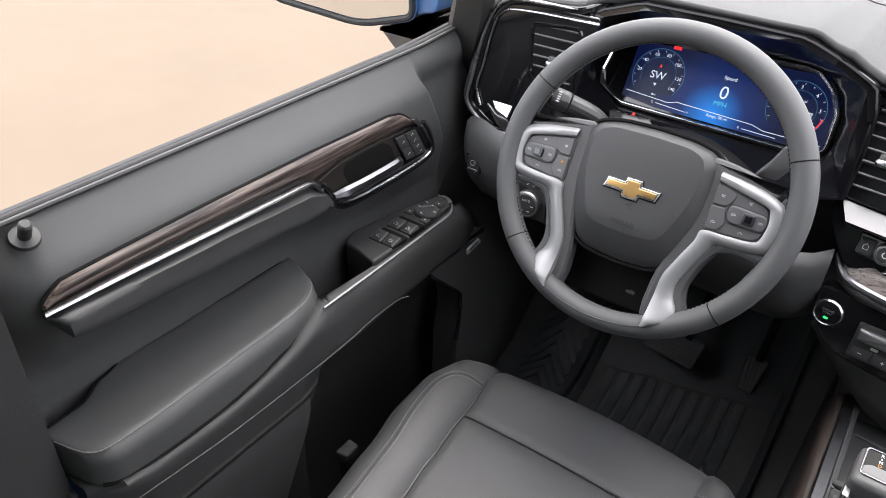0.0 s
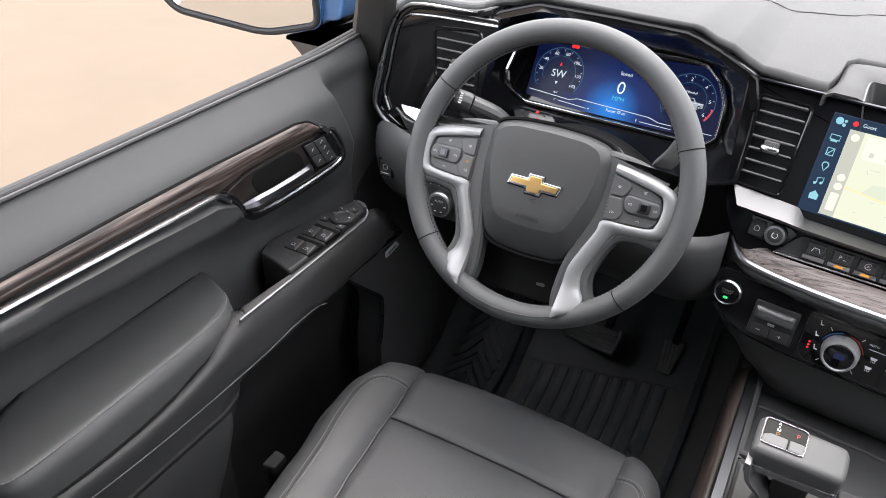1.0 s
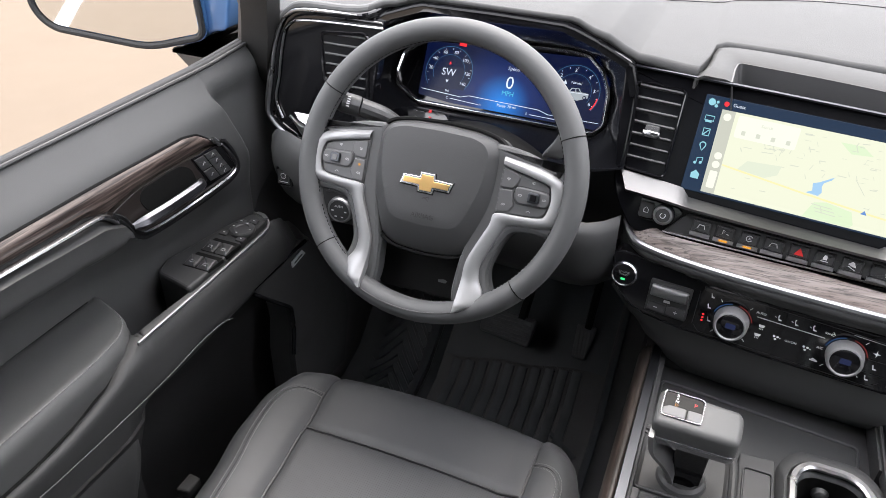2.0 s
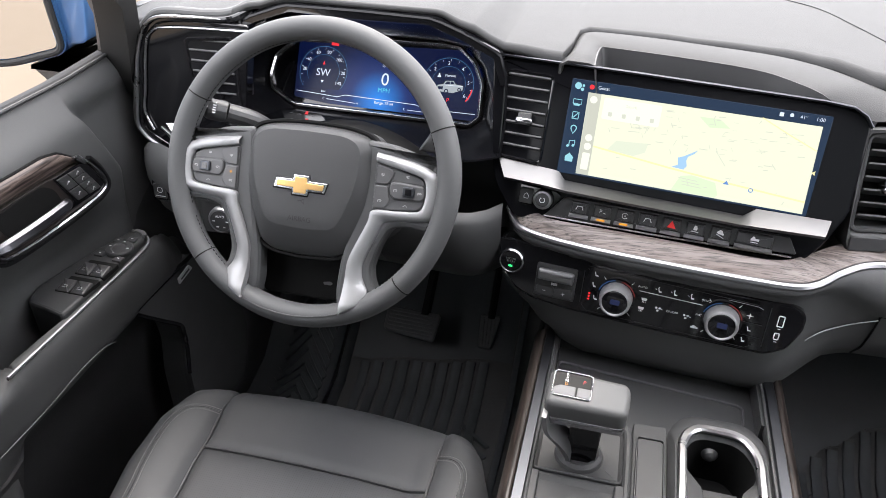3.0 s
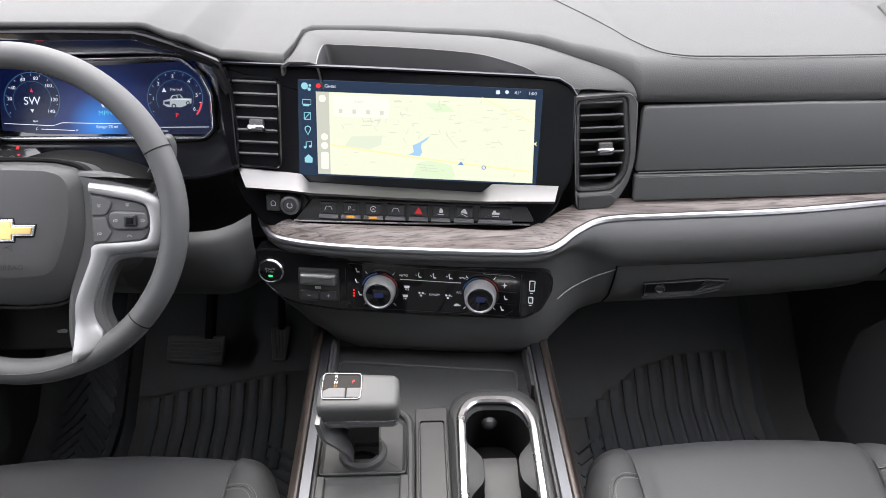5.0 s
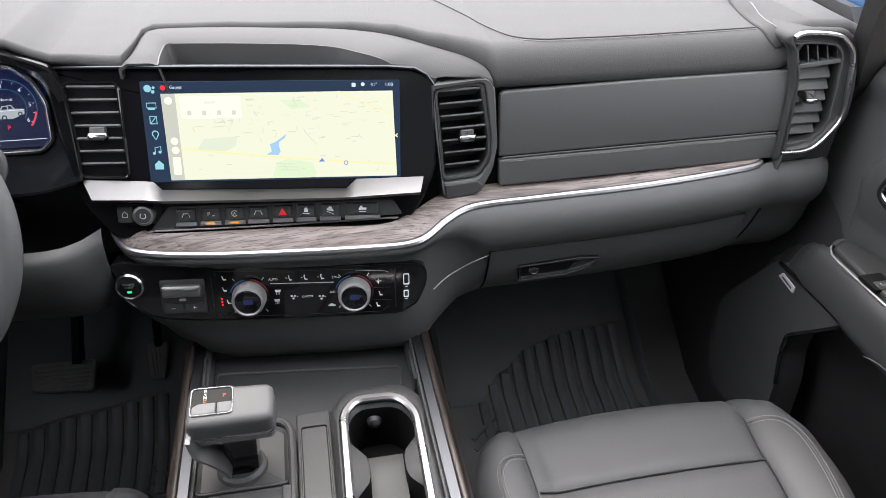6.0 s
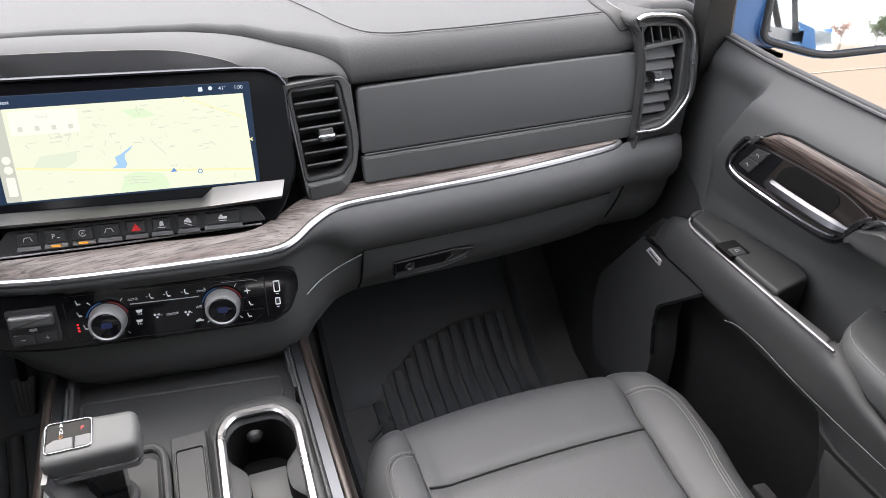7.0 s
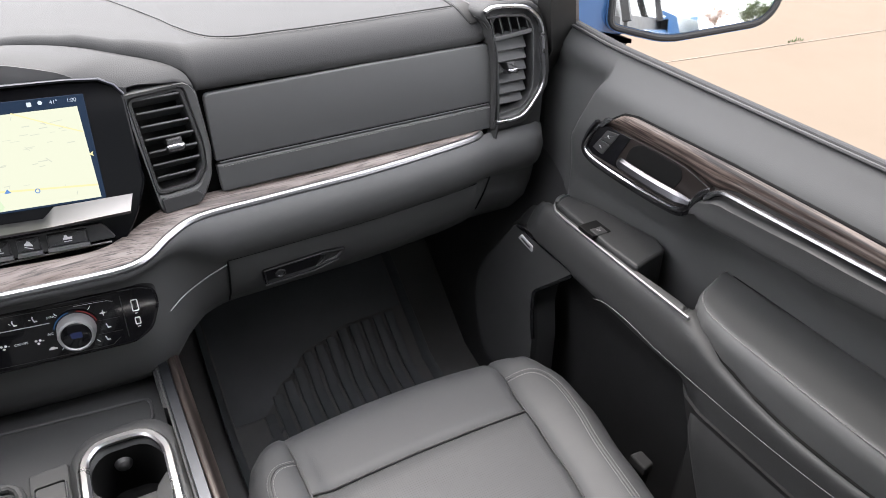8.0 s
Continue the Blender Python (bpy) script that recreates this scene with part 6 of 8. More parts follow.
BOW = [(-0.0335, -0.0035), (-0.0305, 0.0085), (-0.0095, 0.0085), (-0.0085, 0.0140), (0.0100, 0.0140), (0.0110, 0.0080), (0.0335, 0.0075), (0.0300, -0.0045), (0.0105, -0.0045), (0.0095, -0.0100), (-0.0095, -0.0100), (-0.0105, -0.0040)]
BOW = [Vector((x - 0.002, y - 0.0165)) for x, y in BOW]
em = part("emblem", plate(HB, inset(BOW, -0.0011), -0.003, 0.0004, 0.0004), GLOSS, wheel, "chrome-edged gold emblem on a black base")
part("emblem_edge", plate(HB, BOW, -0.001, 0.0016, 0.0009), PALEEDGE, em)
part("emblem_fill", plate(HB, inset(BOW, 0.0026), 0.0008, 0.0024, 0.0006), GOLD, em, sharp=12)
DIM = mat("dim_grey_print", (0.006, 0.006, 0.006), 0.6)
part("airbag_word", lettering(HB, "AIRBAG", 0.0085, 0.0, -0.0545, 0.0001), DIM, wheel)
part("horn_symbol", stroke(HB, [(-0.004, -0.0335), (-0.001, -0.032), (0.004, -0.036), (0.004, -0.030), (-0.001, -0.033)], 0.0010, 0.0001), DIM, wheel)
for s in (-1, 1):
    fx = F_W @ Matrix.Diagonal((s, 1, 1, 1))
    ok = lambda bm: (bmesh.ops.recalc_face_normals(bm, faces=bm.faces), bm)[1]
    arm = part("spoke", ok(plate(fx, rounded([(0.070, 0.050), (0.095, 0.0475), (0.108, 0.0455), (0.146, 0.0345), (0.157, 0.036), (0.164, 0.056), (0.172, 0.02), (0.172, -0.046), (0.160, -0.050), (0.132, -0.0465), (0.110, -0.050), (0.0985, -0.072), (0.0905, -0.10), (0.094, -0.118), (0.104, -0.134),
                                                 (0.085, -0.152), (0.055, -0.164), (0.050, -0.135), (0.052, -0.10), (0.065, -0.03)], 0.008), -0.022, 0.002, 0.006)), WHEEL_LEATHER, wheel, "dark leather spoke")
    outer = [(0.0865, 0.0365), (0.130, 0.0305), (0.154, 0.0225), (0.1645, 0.013), (0.1675, -0.002), (0.165, -0.022), (0.157, -0.0360), (0.130, -0.0405), (0.107, -0.0430), (0.099, -0.053), (0.088, -0.080), (0.0820, -0.099), (0.0845, -0.116), (0.0905, -0.127), (0.0885, -0.140), (0.078, -0.151), (0.066, -0.157)]
    inner = [(0.0875, 0.0255), (0.120, 0.0190), (0.138, 0.0145), (0.146, 0.0105), (0.1495, -0.004), (0.147, -0.0205), (0.1405, -0.0265), (0.115, -0.0290), (0.0875, -0.0310), (0.083, -0.046), (0.069, -0.079), (0.0632, -0.097), (0.0624, -0.118), (0.0622, -0.128), (0.0621, -0.141), (0.0620, -0.151), (0.0618, -0.157)]
    oc, ic = curve_of(outer), curve_of(inner)
    rise = lambda v: 0.0125 * min(1, max(0, (-0.112 - v) / 0.035)) ** 1.5
    band = [[fx @ Vector((*(a + (b - a) * w), h + rise(a.y + (b.y - a.y) * w))) for a, b in zip(oc, ic)] for w, h in ((-0.02, -0.008), (0.0, 0.0015), (0.12, 0.0042), (0.45, 0.0080), (0.80, 0.0082), (0.97, 0.0068), (1.0, 0.004), (1.0, -0.004))]
    part("silver_trim", ok(thicken(grid(band), 0.001)), SPOKE, arm, "satin silver spoke trim", sharp=40)
    pod_line = rounded([(0.0865, 0.0250), (0.137, 0.0142), (0.1455, 0.0100), (0.1485, -0.004), (0.1465, -0.0200), (0.140, -0.0258), (0.0865, -0.0305)], 0.003, 3)
    part("control_pad", ok(plate(fx, pod_line, -0.006, 0.0040, 0.0012)), PADKEY, arm, "dark grey control pad")
    part("pad_groove", ok(bezel(fx, rounded([(0.1055, 0.0068), (0.1475, 0.0050), (0.1505, -0.009), (0.1455, -0.0160), (0.109, -0.0165), (0.1035, -0.006)], 0.005, 3), 0.0014, 0.002, 0.0043, 0.0002)), DARK, arm)
    part("button_ring", ok(plate(fx, rounded([(0.107, 0.0055), (0.1465, 0.0037), (0.1492, -0.009), (0.1448, -0.0146), (0.110, -0.0151), (0.1050, -0.006)], 0.005, 3), 0.003, 0.0066, 0.0020)), PADKEY, arm)
    part("toggle", ok(plate(fx, rect(0.1225, -0.0110, 0.1365, 0.0012, 0.0030), 0.004, 0.0100, 0.0012)), RAIL, arm, "silver toggle")
    part("toggle_face", ok(plate(fx, rect(0.1258, -0.0085, 0.1332, -0.0010, 0.0008), 0.0095, 0.0104, 0.0003)), GLOSS, arm)
    for q in ([(0.0885, 0.0232), (0.104, 0.0200), (0.110, 0.0160), (0.1085, 0.0090), (0.1030, 0.0010), (0.0880, 0.0005)], [(0.0880, -0.0012), (0.1030, -0.0010), (0.1055, -0.013), (0.1080, -0.0175), (0.1020, -0.0270), (0.0880, -0.0285)]):
        part("side_button", ok(plate(fx, rounded(q, 0.0025, 3), 0.002, 0.0060, 0.0012)), PADKEY, arm)
    def glyph(u, v, k, h):
        lines = {0: [[(-2.6, -1), (-1.3, 1), (0, -1), (1.3, 1), (2.6, -1)]], 1: [[(-2.4, -1), (0, 1), (2.4, -1)]], 2: [[(-2.2, -1.4), (-2.2, 1.0), (0.8, 1.4), (2.2, 0)], [(-1, -0.4), (1.4, -0.4)]], 3: [[(-2, 1.4), (2, 1.4)], [(-1, -1), (1.6, -0.2)], [(-2, 0.2), (0.4, 0.2)]]}[k]
        return [ok(stroke(fx, [(u + a * 0.001, v + b * 0.001) for a, b in q], 0.0008, h)) for q in lines]
    sy = glyph(0.1135, -0.005, 2, 0.0069) + glyph(0.1425, -0.0055, 2, 0.0069) + glyph(0.126, 0.0115, 3, 0.0043) + glyph(0.126, -0.0215, 1, 0.0043) + glyph(0.0965, 0.0110, 3, 0.0063) + glyph(0.0955, -0.019, 2, 0.0063)
    part("button_symbols", pieces(*sy), FADED_PRINT, arm)
    if s < 0:
        part("heat_lamp", ok(flat_shape(fx, arc(0.0955, -0.008, 0.0017, 0, 345, 12), 0.0063)), AMBER, arm, "lit amber lamp")
part("rim_joint", tube([F_W @ Matrix.Rotation(radians(a), 4, "Z") @ Vector((0.1695, 0, 0.0164)) for a in np.linspace(249, 291, 24)], 0.0008, 5), DARK, wheel)
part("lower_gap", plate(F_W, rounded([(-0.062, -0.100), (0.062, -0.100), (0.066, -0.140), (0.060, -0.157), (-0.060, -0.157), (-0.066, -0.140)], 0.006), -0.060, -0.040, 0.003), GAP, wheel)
part("release_mark", flat_shape(F_W, rounded([(0.020, -0.137), (0.030, -0.137), (0.032, -0.134), (0.028, -0.132), (0.019, -0.134)], 0.001, 2), -0.0396), PALEGREY, wheel)
part("hub_core", lathe(F_W, [(0.055, -0.10), (0.062, -0.05), (0.064, -0.02)], 32), DARK, wheel)

col = thing("steering_column", (-0.4525, 0.9, 0.78), "dark plastic steering column cover", "steering column")
loops = []
for d, wx, wy in ((-0.055, 0.070, 0.058), (-0.08, 0.082, 0.066), (-0.13, 0.090, 0.070), (-0.20, 0.092, 0.070), (-0.26, 0.090, 0.068)):
    loops.append([F_W @ Vector((wx * math.copysign(abs(math.cos(a)) ** 0.7, math.cos(a)), -0.022 + wy * math.copysign(abs(math.sin(a)) ** 0.7, math.sin(a)), d)) for a in np.linspace(0, 2 * math.pi, 40, endpoint=False)])
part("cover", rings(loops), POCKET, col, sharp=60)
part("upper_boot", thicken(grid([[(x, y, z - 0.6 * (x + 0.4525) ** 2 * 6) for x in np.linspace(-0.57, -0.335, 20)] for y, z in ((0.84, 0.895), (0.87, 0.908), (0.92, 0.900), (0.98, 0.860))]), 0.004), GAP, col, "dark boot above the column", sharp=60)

stalk = thing("turn_signal_stalk", (-0.57, 0.82, 0.93), "black wiper and turn signal stalk with white symbols", "stalk")
sp = [Vector((-0.530, 0.850, 0.895)), Vector((-0.550, 0.824, 0.926)), Vector((-0.578, 0.808, 0.942)), Vector((-0.602, 0.799, 0.949))]
part("arm", sweep(spline(sp[:3], 8), circle(0.0135, 14, 0.0115), up=(0, 0.4, 0.9), size=[0.8, 0.9, 1, 1.05, 1.1, 1.1, 1.08, 1.05]), KEY, stalk)
part("dial", sweep([sp[2], sp[2].lerp(sp[3], 0.15), sp[2].lerp(sp[3], 0.85), sp[3]], circle(0.0160, 18, 0.0135), up=(0, 0.4, 0.9), size=[0.92, 1.0, 1.0, 0.85]), KEY, stalk)
sf = plane_at(sp[2].lerp(sp[3], 0.5) + Vector((0, -0.015, 0.0105)), (sp[2] - sp[3]).normalized(), (0, 0.6, 0.8))
part("stalk_symbols", pieces(stroke(sf, [(-0.010, -0.001), (-0.006, 0.003), (-0.002, -0.001)], 0.0012, 0.002), *[stroke(sf, [(0.004, v), (0.008, v)], 0.0012, 0.002) for v in (-0.006, -0.003, 0.0, 0.003, 0.006)]), PRINT, stalk)
lever = thing("shift_paddle", (-0.335, 0.83, 0.86), "grey plastic shift paddle behind the steering wheel rim", "lever")
F_PAD = plane_at((0, 0.830, 0), (1, 0.06, 0), (0, 0.10, 1))
part("blade", plate(F_PAD, rounded([(-0.352, 0.880), (-0.337, 0.9025), (-0.3290, 0.9205), (-0.3235, 0.9285), (-0.3145, 0.9275), (-0.3105, 0.9150), (-0.3125, 0.8990), (-0.324, 0.880)], 0.005, 4), -0.012, 0.0, 0.003), SOFT, lever, sharp=60)
part("stem", sweep([(-0.352, 0.93, 0.815), (-0.345, 0.935, 0.80), (-0.370, 0.90, 0.795)], circle(0.007, 10), up=(0, -1, 0.3)), LOWER_TRIM, lever)
part("plus_mark", pieces(stroke(F_PAD, [(-0.3225, 0.9232), (-0.3185, 0.9232)], 0.0010, 0.0006), stroke(F_PAD, [(-0.3205, 0.9212), (-0.3205, 0.9252)], 0.0010, 0.0006)), PRINT, lever)

# light controls on the lower panel, behind the rim
lc = thing("light_switch", (-0.62, 0.88, 0.79), "round headlight control knob on the lower dash", "light switch")
F_L = plane_at((-0.652, 0.864, 0.754), (1, 0.05, 0), (0, 0.1, 1))
part("plate", plate(F_L, rounded([(-0.030, -0.034), (0.034, -0.034), (0.034, 0.036), (-0.030, 0.036)], 0.006), -0.01, 0.002, 0.002), KEY, lc)
kb = part("knob", lathe(F_L @ Matrix.Translation((0.006, -0.008, 0)), [(0.021, 0), (0.0205, 0.010), (0.019, 0.013), (0.0165, 0.0135), (0.016, 0.012)], 36), SATIN, lc)
part("knob_face", lathe(F_L @ Matrix.Translation((0.006, -0.008, 0)), [(0.0166, 0.010), (0.016, 0.0132), (0.012, 0.0134)], 28), KEY, kb)
part("knob_symbols", pieces(lettering(F_L, "AUTO", 0.005, 0.006, -0.0005, 0.0140), *[stroke(F_L, [(0.006 + 0.0105 * math.cos(radians(a)) - 0.002, -0.008 + 0.0105 * math.sin(radians(a))), (0.006 + 0.0105 * math.cos(radians(a)) + 0.002, -0.008 + 0.0105 * math.sin(radians(a)))], 0.0018, 0.0140) for a in (0, -60, -120, 180)]), PRINT, kb)
part("dimmer", plate(F_L, rect(-0.020, 0.016, 0.018, 0.030, 0.003), 0.001, 0.006, 0.002), KEY, lc)
part("dimmer_marks", pieces(*[stroke(F_L, [(u, 0.021), (u + 0.004, 0.025)], 0.0012, 0.0063) for u in (-0.014, 0.0, 0.010)]), PRINT, lc)

# ---- centre console ----
con = thing("centre_console", (0, 0.5, 0.15), "dark grey centre console with chrome rails and wood sides", "centre console")
F_UP = plane_at((0, 0, 0), (1, 0, 0), (0, 1, 0))
for s in (-1, 1):
    part("side_panel", thicken(grid([[(s * x, y, z) for y in (-0.05, 0.3, 0.6, 0.88, 0.95, 1.05)] for x, z in ((0.185, 0.149), (0.184, 0.30), (0.181, 0.50), (0.180, 0.530))]), 0.006), PLASTIC, con)
    part("wood_side", thicken(grid([[(s * x, y, z) for y in np.linspace(-0.05, 0.925, 20)] for x, z in ((0.1610, 0.5800), (0.1622, 0.5875), (0.1650, 0.5893), (0.1705, 0.5865), (0.1760, 0.5790), (0.1795, 0.5650), (0.1805, 0.526))]), 0.002), SIDE_WOOD, con, "dark brown wood side rail", sharp=60)
    part("chrome_rail", sweep([(s * 0.1545, y, 0.5895 - 0.006 * max(0, (y - 0.86) / 0.07)) for y in np.linspace(-0.05, 0.935, 24)], [(-0.0068, -0.01), (0.0068, -0.01), (0.0070, -0.001), (0.0058, 0.001), (-0.0058, 0.001), (-0.0070, -0.001)], up=(0, 0, 1)), RAIL, con, "satin chrome rail")
    part("rail_lip", sweep([(s * 0.1460, y, 0.585) for y in np.linspace(-0.05, 0.90, 20)], [(-0.002, -0.02), (0.002, -0.02), (0.002, 0.0), (0.0, 0.001), (-0.002, 0.0)], up=(0, 0, 1)), PLASTIC, con)
part("tray_floor", plate(F_UP, rounded([(-0.148, 0.735), (0.035, 0.735), (0.06, 0.80), (0.125, 0.805), (0.148, 0.82), (0.148, 0.97), (-0.148, 0.97)], 0.012), 0.525, 0.548, 0.003), LOWER_TRIM, con, "flat tray at the console's front")
tray_line = rounded([(-0.143, 0.752), (0.030, 0.752), (0.050, 0.802), (0.112, 0.812), (0.128, 0.832), (0.129, 0.874), (-0.139, 0.905)], 0.012, 4)
part("tray_groove", bezel(F_UP, tray_line, 0.004, 0.545, 0.551, 0.0012), PLASTIC, con)
part("tray_back", thicken(grid([[(x, y, z) for x in np.linspace(-0.152, 0.152, 8)] for y, z in ((0.940, 0.545), (0.955, 0.64))]), 0.004), PLASTIC, con)
for s in (-1, 1):
    part("tray_side", sweep([(s * 0.146, y, 0.566) for y in np.linspace(0.76 if s < 0 else 0.81, 0.945, 8)], [(-0.006, -0.022), (0.006, -0.022), (0.006, 0.010), (-0.006, 0.014)], up=(0, 0, 1)), PLASTIC, con, sharp=20)
# deck pieces
part("deck", plate(F_UP, rounded([(-0.150, -0.05), (-0.026, -0.05), (-0.026, 0.752), (-0.036, 0.768), (-0.150, 0.768)], 0.006), 0.53, 0.574, 0.004), LOWER_TRIM, con)
boot_line = rounded([(-0.144, 0.664), (-0.034, 0.664), (-0.034, 0.748), (-0.046, 0.758), (-0.144, 0.758)], 0.007, 4)
part("shifter_plate", plate(F_UP, boot_line, 0.57, 0.5785, 0.002, dish=-0.003), LOWER_TRIM, con, "satin dark shifter plate")
part("shifter_ridge", sweep(spline([(-0.030, 0.30, 0.577), (-0.030, 0.60, 0.577), (-0.030, 0.72, 0.578), (-0.035, 0.757, 0.578), (-0.06, 0.768, 0.577), (-0.146, 0.769, 0.576)], 50), circle(0.0055, 10), up=(0, 0, 1)), LOWER_TRIM, con)
ramp = thicken(grid([[(-0.142, 0.657, 0.578), (-0.036, 0.657, 0.578)], [(-0.131, 0.628, 0.560), (-0.046, 0.628, 0.560)], [(-0.131, 0.40, 0.556), (-0.046, 0.40, 0.556)]]), 0.003)
part("storage_ramp", ramp, LOWER_TRIM, con)
part("storage_rib", pieces(box(F_UP, -0.131, 0.622, 0.56, -0.046, 0.630, 0.5655), box(F_UP, -0.145, 0.0, 0.56, -0.134, 0.66, 0.582), box(F_UP, -0.043, 0.0, 0.56, -0.031, 0.66, 0.582)), LOWER_TRIM, con)
part("slot_base", plate(F_UP, rounded([(-0.024, -0.05), (0.020, -0.05), (0.020, 0.781), (-0.024, 0.779)], 0.004), 0.53, 0.572, 0.002), LOWER_TRIM, con)
part("slot_liner", plate(F_UP, rounded([(-0.0175, 0.0), (0.0145, 0.0), (0.0145, 0.750), (-0.0175, 0.750)], 0.005), 0.568, 0.5752, 0.001), LOWER_TRIM, con, "narrow rubber-lined slot")
part("slot_outline", bezel(F_UP, rounded([(-0.0195, -0.01), (0.0165, -0.01), (0.0165, 0.753), (-0.0195, 0.753)], 0.006), 0.0018, 0.568, 0.5765, 0.0006), DARK, con)

cup = thing("cup_holder", (0.08, 0.62, 0.49), "black double cup holder with a chrome rim", "cup holder")
rim_line = [Vector((q.x, q.y, 0)) for q in rounded([(0.030, 0.42), (0.122, 0.42), (0.1315, 0.745), (0.112, 0.7785), (0.055, 0.7800), (0.037, 0.757)], 0.018, 6)]
out_line = [Vector((q.x, q.y, 0)) for q in rounded([(0.020, 0.40), (0.148, 0.40), (0.148, 0.775), (0.122, 0.810), (0.044, 0.810), (0.020, 0.775)], 0.018, 6)]


def waist(y):
    """Half width of the opening: two wells with a neck between."""
    return 0.0425 - 0.0205 * math.exp(-((y - 0.672) / 0.034) ** 4)


ro, rr_ = resample(out_line, 96, True), resample(rim_line, 96, True)
well = []
for q in resample(rim_line, 96, True):
    c = Vector((0.081, q.y, 0))
    y = 0.42 + (q.y - 0.42) * 0.96 + 0.006
    sgn = 1 if q.x > 0.084 else -1
    half = min(abs(q.x - 0.084) * 0.90, waist(y))
    well.append(Vector((0.0845 + sgn * half, y, 0)))
up = lambda loop, z: [Vector((q.x, q.y, z)) for q in loop]
part("surround", rings([up(ro, 0.54), up(ro, 0.574), up([a.lerp(b, 0.5) for a, b in zip(ro, rr_)], 0.583), up(rr_, 0.582), up(well, 0.572)], False, False), LOWER_TRIM, cup, sharp=50)
part("well", rings([up(well, 0.573), up([Vector((0.081 + (q.x - 0.081) * 0.92, q.y, 0)) for q in well], 0.50)], False, True), GAP, cup, "deep black cup well")
part("chrome_rim", sweep([q + Vector((0, 0, 0.5852)) for q in rr_], [(-0.0058, -0.003), (0.0058, -0.003), (0.0058, 0.0005), (0.0030, 0.0030), (-0.0030, 0.0030), (-0.0058, 0.0005)], True, up=(0, 0, 1)), BRIGHT_LINE, cup, "polished chrome rim")
part("divider", sweep([(0.0845, 0.57, 0.522), (0.0845, 0.62, 0.538), (0.0845, 0.680, 0.556), (0.0845, 0.703, 0.552), (0.0845, 0.708, 0.50)], [(-0.0225, -0.004), (0.0225, -0.004), (0.0225, 0.002), (-0.0225, 0.002)], up=(0, 0.2, 1)), LOWER_TRIM, cup)
part("grip_finger", lathe(plane_at((0.078, 0.774, 0.548), (1, 0, 0), (0, 0.2, 1)), [(0.011, -0.01), (0.011, 0.004), (0.007, 0.010), (0.002, 0.012)], 16), DARK, cup)

shift = thing("gear_shifter", (-0.09, 0.70, 0.575), "grey electronic gear shifter with lit selector window", "gear shifter")
F_K = plane_at((-0.0895, 0.712, 0.672), (1, -0.02, 0.0), (0, 1, 0.16))
part("boot_ring", lathe(plane_at((-0.090, 0.700, 0.577), (1, 0, 0), (0, 1, 0)), [(0.031, -0.002), (0.029, 0.004), (0.025, 0.008), (0.021, 0.007), (0.021, 0.002)], 32), PLASTIC, shift)
part("stem", sweep([(-0.090, 0.703, 0.575), (-0.088, 0.706, 0.61), (-0.086, 0.708, 0.655)], [(-0.020, -0.016), (0.018, -0.016), (0.020, 0.0), (0.016, 0.016), (-0.018, 0.016), (-0.022, 0.0)], up=(0, 1, 0)), GLOSS, shift, "glossy black stem")
part("grip_lip", plate(F_K, rounded([(-0.0490, -0.0385), (0.0482, -0.0375), (0.0485, 0.012), (-0.0485, 0.015)], 0.010), -0.021, -0.010, 0.003), CHROME, shift, "chrome underside lip")
part("side_blade", sweep(spline([(-0.136, 0.682, 0.664), (-0.131, 0.681, 0.643), (-0.117, 0.683, 0.626), (-0.106, 0.688, 0.606), (-0.102, 0.690, 0.592)], 18), [(-0.003, -0.016), (0.003, -0.018), (0.003, 0.016), (-0.003, 0.016)], up=(0, 1, 0.2)), SATIN, shift, "chrome side bracket")
part("grip", plate(F_K, rounded([(-0.049, -0.037), (0.048, -0.036), (0.050, -0.01), (0.048, 0.014), (-0.048, 0.018)], 0.010, 5), -0.014, 0.016, 0.007), SOFT, shift, "smooth dark grey grip", sharp=75)
part("grip_heel", plate(F_K, rounded([(-0.0485, -0.036), (-0.034, -0.036), (-0.034, -0.012), (-0.0485, -0.010)], 0.005), -0.034, -0.006, 0.003), SOFT, shift)
win = rounded([(-0.0435, -0.025), (0.0045, -0.025), (0.0045, 0.013), (-0.0435, 0.014)], 0.006, 4)
part("window_frame", bezel(F_K, win, 0.0018, 0.010, 0.0182, 0.0010), CHROME, shift, "chrome selector frame")
part("window", plate(F_K, inset(win, 0.002), 0.010, 0.0170, 0.0006), LENS, shift, "glossy black selector window")
# two pale plates paint the reflection across the window's lower half
part("window_reflection_left", plate(F_K, rounded([(-0.0415, -0.0230), (-0.0150, -0.0230), (-0.0150, -0.0085), (-0.034, -0.0085), (-0.0415, -0.013)], 0.002), 0.016, 0.0182, 0.001), PALEGREY, shift)
part("window_reflection_right", plate(F_K, rect(-0.0130, -0.0230, 0.0030, -0.0085, 0.002), 0.016, 0.0182, 0.001), PALEGREY, shift)
part("gear_letters", pieces(lettering(F_K, "R", 0.0055, -0.027, 0.0090, 0.0173), lettering(F_K, "N", 0.0055, -0.027, -0.0005, 0.0173), flat_shape(F_K, arc(-0.027, 0.0042, 0.0010, 0, 345, 8), 0.0173)), PRINT, shift)
part("gear_light", lettering(F_K, "D", 0.0055, -0.027, -0.0060, 0.0176), AMBER, shift)
part("park_light", lettering(F_K, "P", 0.0075, -0.006, 0.0005, 0.0173), RED, shift, "red lit park letter")

